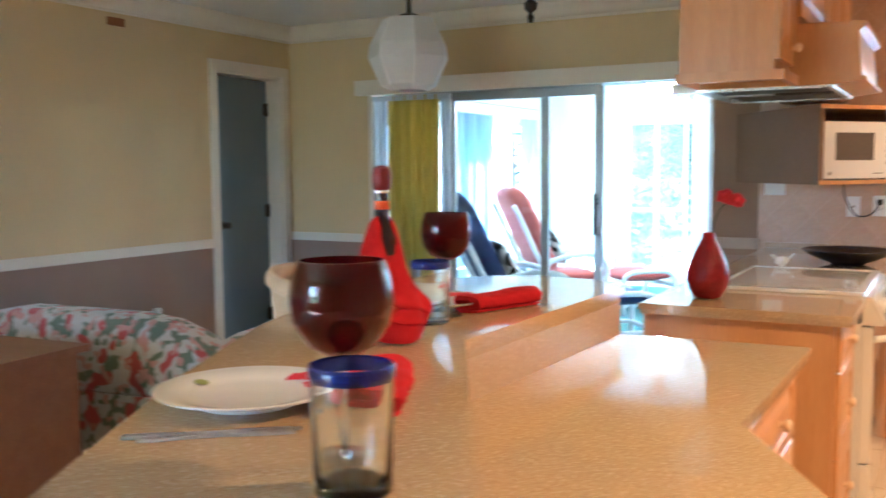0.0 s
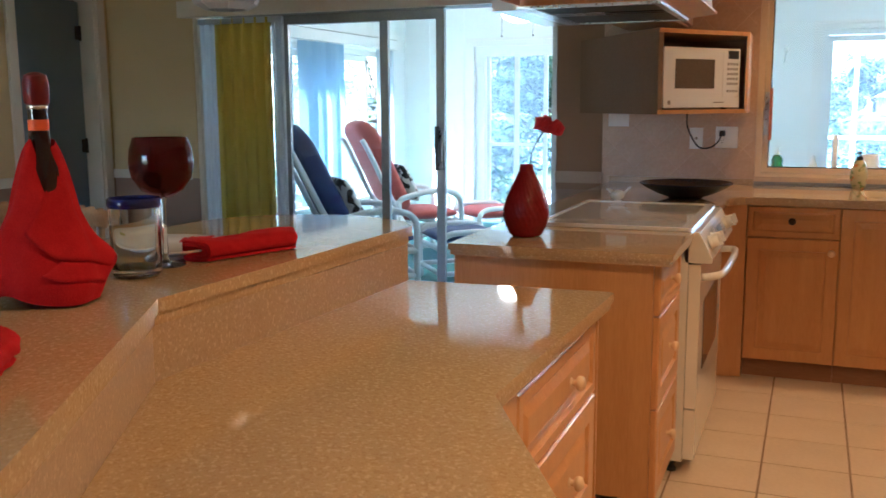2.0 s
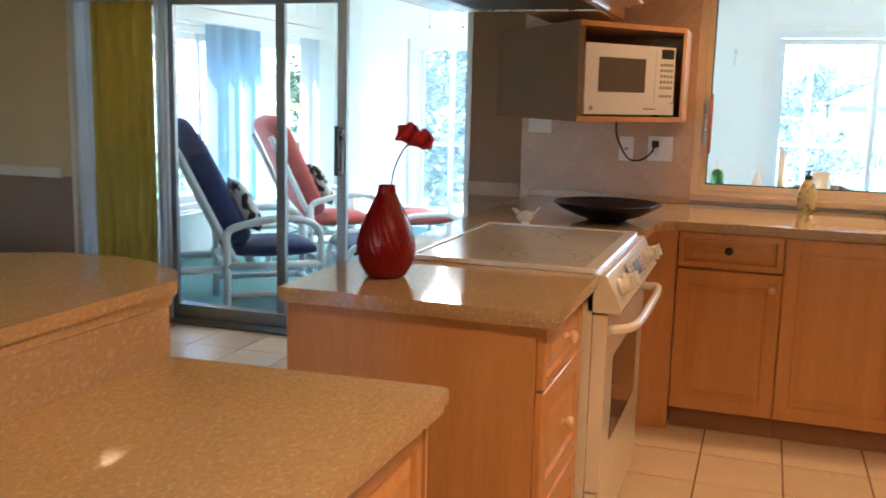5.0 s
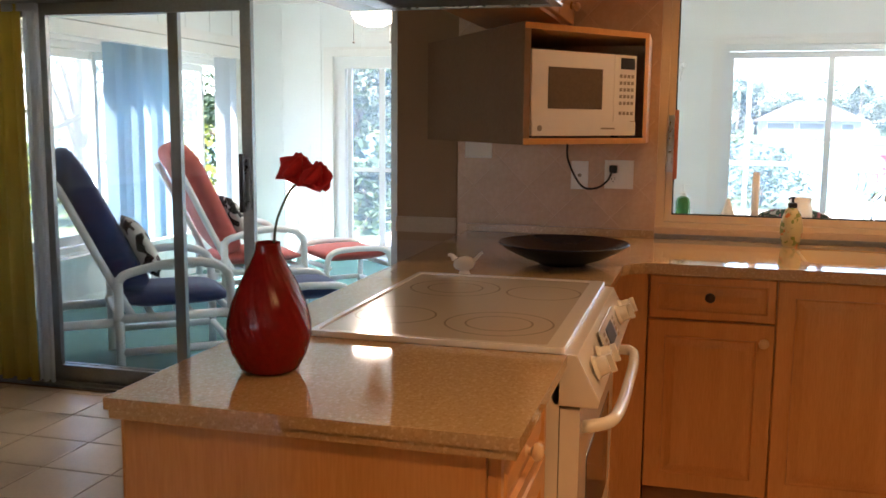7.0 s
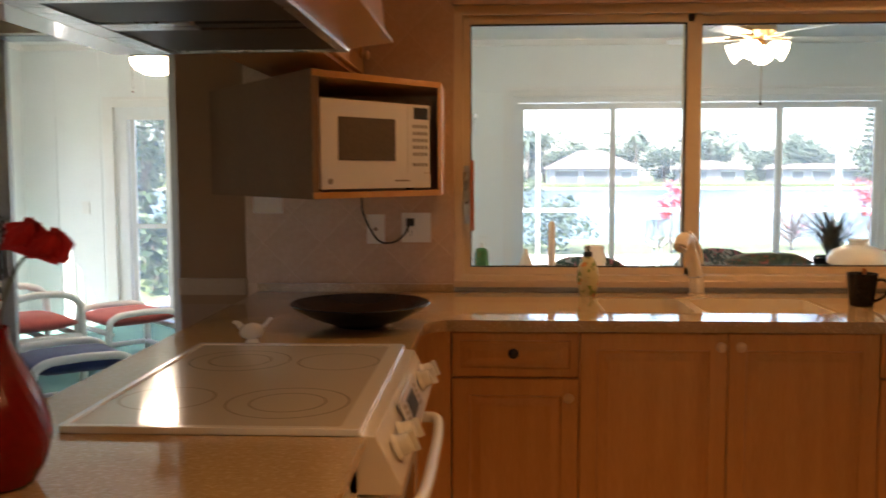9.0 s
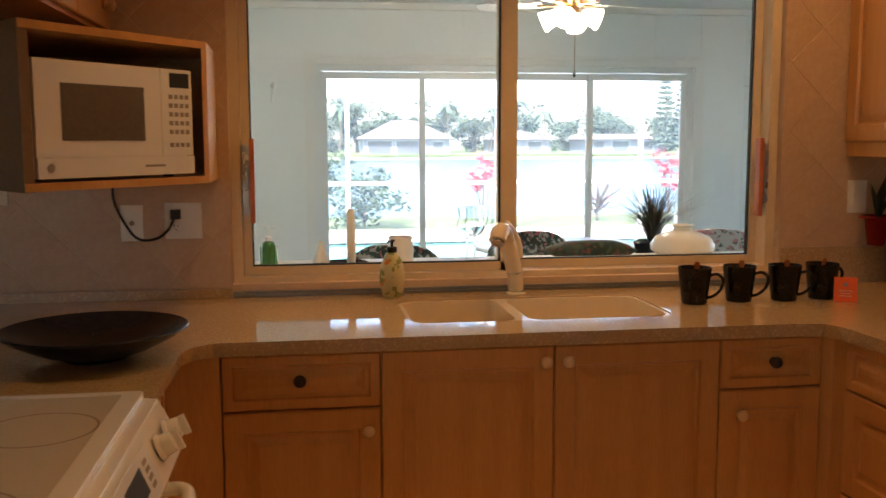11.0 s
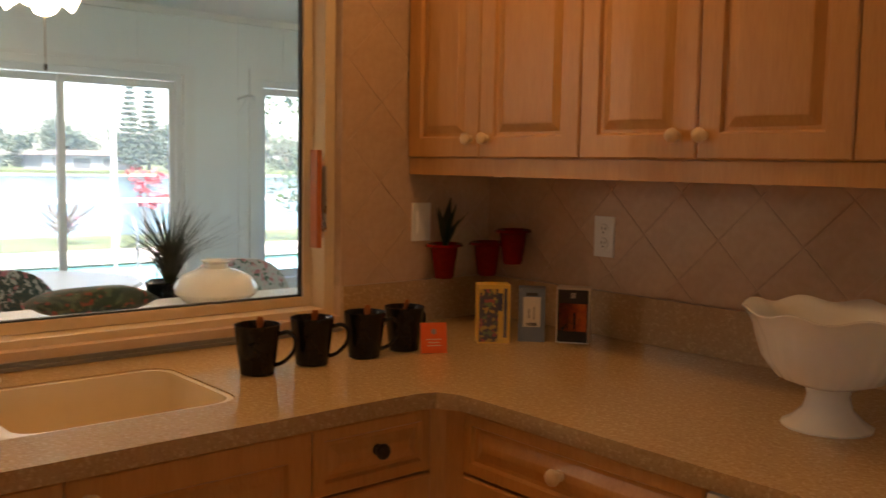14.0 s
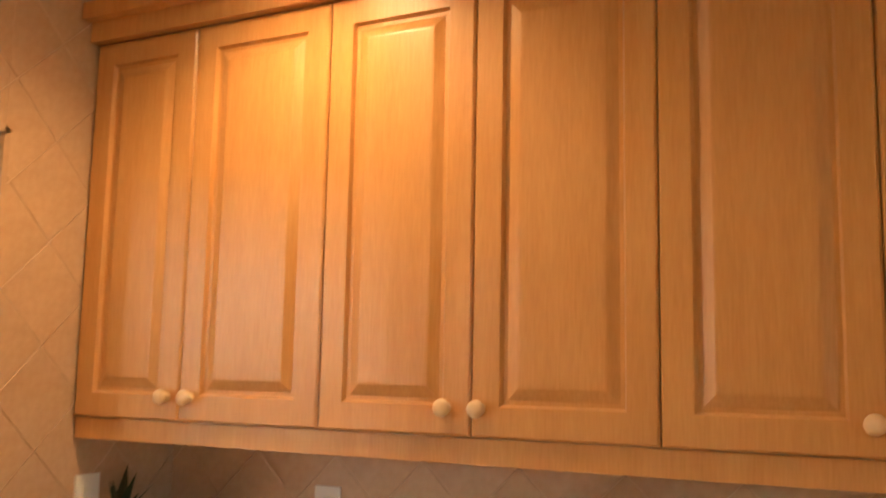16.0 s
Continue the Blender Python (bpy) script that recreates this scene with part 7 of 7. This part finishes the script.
part("jar_body", lathe([(0, 0), (0.042, 0), (0.048, 0.01), (0.05, 0.06), (0.043, 0.085), (0.046, 0.105), (0.042, 0.107), (0.038, 0.09), (0, 0.085)], 28), WHITE_GLAZE, _g, smooth=True)


def clear_glass(m, label):
    t = thing("wine_glass", m, label, "wine glass", "clear wine glasses")
    part("foot", lathe([(0, 0.003), (0.034, 0.002), (0.035, 0.0035), (0.006, 0.008), (0.004, 0.09), (0.008, 0.098), (0, 0.10)], 24), GLASS, t, smooth=True)
    o = [(0, 0.0985), (0.02, 0.102), (0.036, 0.12), (0.040, 0.14), (0.034, 0.17), (0.032, 0.19), (0.037, 0.215)]
    part("bowl", lathe(o + [(r - 0.0015 if r else 0, z + 0.001) for r, z in reversed(o)], 28), GLASS, t, smooth=True)
    return t


for _x, _y in ((0.87, 6.30), (0.91, 6.36), (0.985, 6.32)):
    clear_glass(pose(_x, _y, LZ), "clear stemmed wine glass on the ledge")
_g = thing("vase", pose(1.735, 6.33, LZ), "squat round white ceramic vase on the ledge", "vase")
part("body", lathe([(0, 0), (0.07, 0), (0.09, 0.006), (0.122, 0.035), (0.124, 0.055), (0.105, 0.085), (0.065, 0.103), (0.038, 0.11), (0.036, 0.123), (0.045, 0.131), (0.043, 0.134), (0.032, 0.124), (0, 0.11)], 48), WHITE_GLAZE, _g, smooth=True)
_g = thing("grass_plant", pose(1.775, 6.75, 0.0), "spiky dark grass in a tall black floor vase", "plant")
part("vase", lathe([(0, 0), (0.08, 0), (0.09, 0.02), (0.07, 0.5), (0.072, 0.90), (0.085, 0.95), (0.076, 0.955), (0, 0.90)], 28), BLACK_GLAZE, _g, "tall black vase", smooth=True)
_rr = random.Random(8)
_bm = bmesh.new()
for _k in range(320):
    _a, _l = _rr.uniform(0, 6.28), _rr.uniform(0.16, 0.34)
    _o = _rr.uniform(0.15, 1.0)
    _p = [Vector((math.cos(_a) * q * q * _o * _l, math.sin(_a) * q * q * _o * _l, 0.925 + _l * q * (1 - 0.35 * q * _o))) for q in (0, 0.5, 1.0)]
    _sd = Vector((-math.sin(_a), math.cos(_a), 0)) * 0.0022
    for _q0, _q1, _w in ((_p[0], _p[1], 0.9), (_p[1], _p[2], 0.4)):
        _bm.faces.new([_bm.verts.new(v) for v in (_q0 - _sd, _q0 + _sd, _q1 + _sd * _w, _q1 - _sd * _w)])
_gb = part("blades", _bm, material("dark_grass", (0.018, 0.03, 0.016), (0.04, 0.055, 0.03), rough=0.6, scale=20), _g, "dark grass blades")
_gb["kind"] = "stuff"


def patio_chair(m, cloth, label):
    t = thing("dining_chair", m, label, "chair", "sun room dining chairs")
    for sx in (-1, 1):
        for sy in (-1, 1):
            part("leg", tube([(sx * 0.2, sy * 0.2, 0.0), (sx * 0.19, sy * 0.19, 0.40)], 0.018, 8), PVC, t, smooth="all")
    part("seat_frame", box(-0.23, 0.23, -0.23, 0.23, 0.38, 0.41), PVC, t, bevel=0.01)
    part("seat", cushion(0.50, 0.50, 0.11, m=Matrix.Translation((0, 0, 0.405))), cloth, t, "printed seat cushion", smooth="all")
    bm = bmesh.new()
    loops = []
    for y in (-0.055, -0.045, 0.0, 0.05, 0.06):
        f = 0.93 if abs(y) > 0.045 else 1.0
        loops.append([(0.25 * f * math.copysign(abs(math.cos(a)) ** 0.6, math.cos(a)), 0.22 + y - 0.12 * max(0, math.cos(a)) ** 2 * 0 + 0.05 * math.sin(a), 0.70 + 0.22 * f * math.sin(a)) for a in np.linspace(0, 2 * math.pi, 28, endpoint=False)])
    add_loft(bm, loops, True, True)
    bmesh.ops.recalc_face_normals(bm, faces=bm.faces)
    part("backrest", bm, cloth, t, "printed rounded back cushion", smooth=True)
    return t


patio_chair(pose(1.47, 7.36, 0.004, 0, 0, 10), FLORAL_GREEN, "rounded chair with a green floral cushion in the sun room")
patio_chair(pose(0.62, 6.84, 0.004, 0, 0, -12), FLORAL_GREEN, "rounded chair with a floral cushion beside the glass doors")
patio_chair(pose(2.42, 7.30, 0.004, 0, 0, -6), FLORAL_PINK, "rounded chair with a pink floral cushion in the sun room")
_tb = thing("patio_table", pose(1.9, 8.75, 0.004), "round white patio table in the sun room", "table")
part("tabletop", lathe([(0, 0.69), (0.55, 0.69), (0.56, 0.70), (0.55, 0.715), (0, 0.715)], 48), VINYL, _tb, smooth=True)
part("pedestal", lathe([(0, 0), (0.28, 0), (0.27, 0.03), (0.06, 0.06), (0.05, 0.66), (0.2, 0.689), (0, 0.689)], 28), VINYL, _tb, smooth=True)
tagged(part("ledge_cushion", cushion(0.36, 0.12, 0.075, m=pose(1.37, 6.36, LZ - 0.002, 0, 0, 6)), GREEN_CLOTH, smooth="all"), "dark green printed cushion lying on the ledge", "cushion")
_bk = thing("plant_hook", pose(4.03, 10.49, 1.80), "white plant hanger bracket on the sun room wall", "bracket")
part("arm", tube(smooth_line([(0, 0, 0.06), (0.02, -0.12, 0.08), (0.03, -0.2, 0.07), (0.03, -0.22, 0.04)], 5), 0.01, 8), WHITE, _bk, smooth="all")
part("brace", tube([(0, 0, -0.06), (0.02, -0.11, 0.07)], 0.008, 8), WHITE, _bk)

_bk = thing("plant_hook", pose(0.014, 10.49, 1.772), "white plant hanger bracket beside the glass doors", "bracket")
part("arm", tube(smooth_line([(0, 0, 0.06), (0.02, -0.12, 0.08), (0.03, -0.2, 0.07), (0.03, -0.22, 0.04)], 5), 0.01, 8), WHITE, _bk, smooth="all")
part("brace", tube([(0, 0, -0.06), (0.02, -0.11, 0.07)], 0.008, 8), WHITE, _bk)
wall_plate(pose(-3.486, 10.499, 1.052), 0.07, "switch", "white light switch plate beside the back door")

# ceiling fan with lights, and the dome light
_fan = thing("ceiling_fan", pose(1.84, 8.3, LCEIL - 0.075), "white ceiling fan with brass fittings and four lit glass shades", "ceiling fan")
BRASS = material("antique_brass", (0.35, 0.22, 0.10), (0.42, 0.28, 0.14), rough=0.3, metal=0.9, scale=10)
part("rod", lathe([(0, 0.074), (0.06, 0.074), (0.055, 0.045), (0.014, 0.03), (0.014, -0.12), (0, -0.12)], 20), BRASS, _fan, smooth=True)
part("motor", lathe([(0, -0.11), (0.06, -0.115), (0.11, -0.14), (0.115, -0.20), (0.08, -0.235), (0.05, -0.245), (0, -0.245)], 32), BRASS, _fan, smooth=True)
for _k in range(5):
    _m = pose(0, 0, -0.235, 0, 0, 72 * _k + 14)
    part("blade_iron", box(0.08, 0.20, -0.018, 0.018, -0.006, 0.004, m=_m), BRASS, _fan, "brass blade arm")
    part("blade", prism([(0.17, -0.05), (0.50, -0.068), (0.56, -0.05), (0.57, 0.0), (0.56, 0.05), (0.50, 0.068), (0.17, 0.05)], 0.0, 0.007), WHITE, _fan, "white fan blade").matrix_local = _m @ pose(0, 0, 0.004, 9, 0, 0)
part("light_hub", lathe([(0, -0.245), (0.045, -0.25), (0.055, -0.285), (0.03, -0.32), (0, -0.325)], 24), BRASS, _fan, smooth=True)
for _k in range(4):
    _sh = part("lamp_shade", lathe([(0.02, 0.0), (0.03, 0.01), (0.05, 0.05), (0.055, 0.08), (0.064, 0.105), (0.061, 0.105), (0.051, 0.08), (0.045, 0.05), (0, 0.012)], 24, pose(0, 0, -0.30, 0, 0, 90 * _k + 62) @ pose(0.07, 0, 0.012, 0, 113, 0)), LAMP_GLASS, _fan, "lit frosted glass shade", smooth=True)
part("pull_chain", tube([(0.02, -0.02, -0.32), (0.02, -0.02, -0.62)], 0.0025, 6), BRASS, _fan)
part("chain_bob", lathe([(0, -0.66), (0.008, -0.65), (0.008, -0.63), (0, -0.62)], 10, Matrix.Translation((0.02, -0.02, 0))), DARK_METAL, _fan)
_dl = thing("dome_light", pose(-2.10, 8.55, LCEIL), "white dome ceiling light with two pull chains", "ceiling light")
part("base", lathe([(0, 0), (0.09, 0), (0.09, -0.03), (0.05, -0.06), (0.05, -0.33), (0.16, -0.345), (0.165, -0.37), (0, -0.37)], 32), DARK_METAL, _dl, "dark metal fitting", smooth=True)
part("dome", lathe([(0.163, -0.371), (0.16, -0.40), (0.13, -0.445), (0.07, -0.475), (0, -0.482)], 36), LAMP_GLASS, _dl, "lit opal glass dome", smooth="all")
for _x in (-0.14, 0.14):
    part("pull_chain", tube([(_x, -0.05, -0.37), (_x, -0.05, -0.58)], 0.002, 6), DARK_METAL, _dl)
    part("chain_bob", lathe([(0, -0.605), (0.01, -0.595), (0, -0.58)], 10, Matrix.Translation((_x, -0.05, 0))), DARK_METAL, _dl)

# ---- tiles, piece by piece ----
def tile_piece(name, parent, poly, to_world, z, height):
    """One tile of any outline, with slightly rounded edges; poly in the plane of the surface."""
    n = len(poly)
    cx, cy = sum(p[0] for p in poly) / n, sum(p[1] for p in poly) / n
    low = [(x, y, z) for x, y in poly]
    mid = [(x, y, z + height * 0.7) for x, y in poly]
    top = [(x + (cx - x) * 0.012, y + (cy - y) * 0.012, z + height) for x, y in poly]
    verts = [to_world(*p) for p in low + mid + top]
    faces = [tuple(range(2 * n, 3 * n))]
    for r in (0, n):
        faces += [(r + i, r + (i + 1) % n, r + n + (i + 1) % n, r + n + i) for i in range(n)]
    return verts, faces


def link_tile(name, parent, verts, faces, mat):
    c = sum((Vector(v) for v in verts), Vector()) / len(verts)
    me = bpy.data.meshes.new(name)
    me.from_pydata([tuple(Vector(v) - c) for v in verts], [], faces)
    me.materials.append(mat)
    ob = new(name, me)
    ob.parent = parent
    ob.location = c
    return ob


FX, FYS, FX0, FY0, GAP = 0.303, 0.291, 0.204, 5.031, 0.007
_floor = structure("floor", box(-4.3, 2.5, -3.0, 5.949, -0.0039, -0.0034), GROUT_DARK, "cream ceramic floor tiles with dark joints", "floor")
_tile_mesh = None
_joined_v, _joined_f = [], []
for _i in range(-15, 9):
    for _j in range(-28, 5):
        _x0, _x1 = FX0 + _i * FX + GAP / 2, FX0 + (_i + 1) * FX - GAP / 2
        _y0, _y1 = FY0 + _j * FYS + GAP / 2, FY0 + (_j + 1) * FYS - GAP / 2
        if _x1 < -4.3 or _x0 > 1.85 or _y1 < -3 or _y0 > 5.949:
            continue
        _poly = clip_poly([(_x0, _y0), (_x1, _y0), (_x1, _y1), (_x0, _y1)], -4.299, 2.5, -3.0, 5.949)
        if len(_poly) < 3:
            continue
        _vs, _fs = tile_piece("tile", _floor, _poly, lambda x, y, z: (x, y, z), -0.0034, 0.0034)
        if (-0.2 < _x0 and _y0 > 0.5 and _y0 < 5.3) or (_x1 < -0.75 and _x0 > -3.6 and _y1 > 4.6):
            link_tile("tile", _floor, _vs, _fs, FLOOR_TILE)
        else:
            _k = len(_joined_v)
            _joined_v += _vs
            _joined_f += [tuple(v + _k for v in f) for f in _fs]
_me = bpy.data.meshes.new("far_tiles")
_me.from_pydata(_joined_v, [], _joined_f)
_me.materials.append(FLOOR_TILE)
_ft = new("far_tiles", _me)
_ft.parent = _floor
_ft["kind"] = "stuff"

P = 0.2335   # diagonal pitch of the wall tiles


def diagonal_tiles(parent, x0, x1, z0, z1, ax, az, to_world, joints=0.0028):
    """Tiles set on their points inside a rectangle of the wall."""
    i0, i1 = int((x0 - ax) / (P / 2)) - 3, int((x1 - ax) / (P / 2)) + 3
    j0, j1 = int((z0 - az) / (P / 2)) - 3, int((z1 - az) / (P / 2)) + 3
    h = P / 2 - joints / 1.414
    for i in range(i0, i1):
        for j in range(j0, j1):
            if (i + j) % 2:
                continue
            cx, cz = ax + i * P / 2, az + j * P / 2
            poly = clip_poly([(cx - h, cz), (cx, cz - h), (cx + h, cz), (cx, cz + h)], x0, x1, z0, z1)
            if len(poly) < 3 or abs(sum(poly[k - 1][0] * poly[k][1] - poly[k][0] * poly[k - 1][1] for k in range(len(poly)))) < 0.0006:
                continue
            vs, fs = tile_piece("wall_tile", parent, poly, to_world, 0.0, 0.0022)
            link_tile("wall_tile", parent, vs, fs, WALL_TILE)


_tn = structure("wall_tiles_north", box(-0.795, -0.79, NW + 0.001, NW + 0.0023, 0.93, 0.94), GROUT_LIGHT, "diagonal beige tiles on the window wall", "wall tiles")
_north = lambda x, y, z: (x, NW + 0.0024 - z, y)
# the beads of the tiles are laid out from one crossing near the window
diagonal_tiles(_tn, -0.795, WX0, CT + 0.033, CEIL - 0.001, 1.955, 1.31, _north)
diagonal_tiles(_tn, WX0, WX1, WZ1, CEIL - 0.001, 1.955, 1.31, _north)
diagonal_tiles(_tn, WX1, EASTX, 1.013, CEIL - 0.001, 1.955, 1.31, _north)
_te = structure("wall_tiles_east", box(EASTX + 0.001, EASTX + 0.0023, 3.31, 3.32, 1.02, 1.03), GROUT_LIGHT, "diagonal beige tiles on the side wall", "wall tiles")
diagonal_tiles(_te, 3.3, NW, 1.013, 1.384, 5.326, 1.30, lambda x, y, z: (EASTX + 0.0024 - z, x, y))
# bullnose reveal round the window
for _a in ((WX0 - 0.012, WX0 + 0.001, NW - 0.001, 5.984, WZ0 - 0.04, WZ1 + 0.012), (WX1 - 0.001, WX1 + 0.012, NW - 0.001, 5.984, 1.012, WZ1 + 0.012), (WX0 - 0.012, WX1 + 0.012, NW - 0.001, 5.984, WZ1 - 0.001, WZ1 + 0.012)):
    structure("window_reveal", box(*_a), WALL_TILE, "beige tile edge round the window", "trim", bevel=0.003)
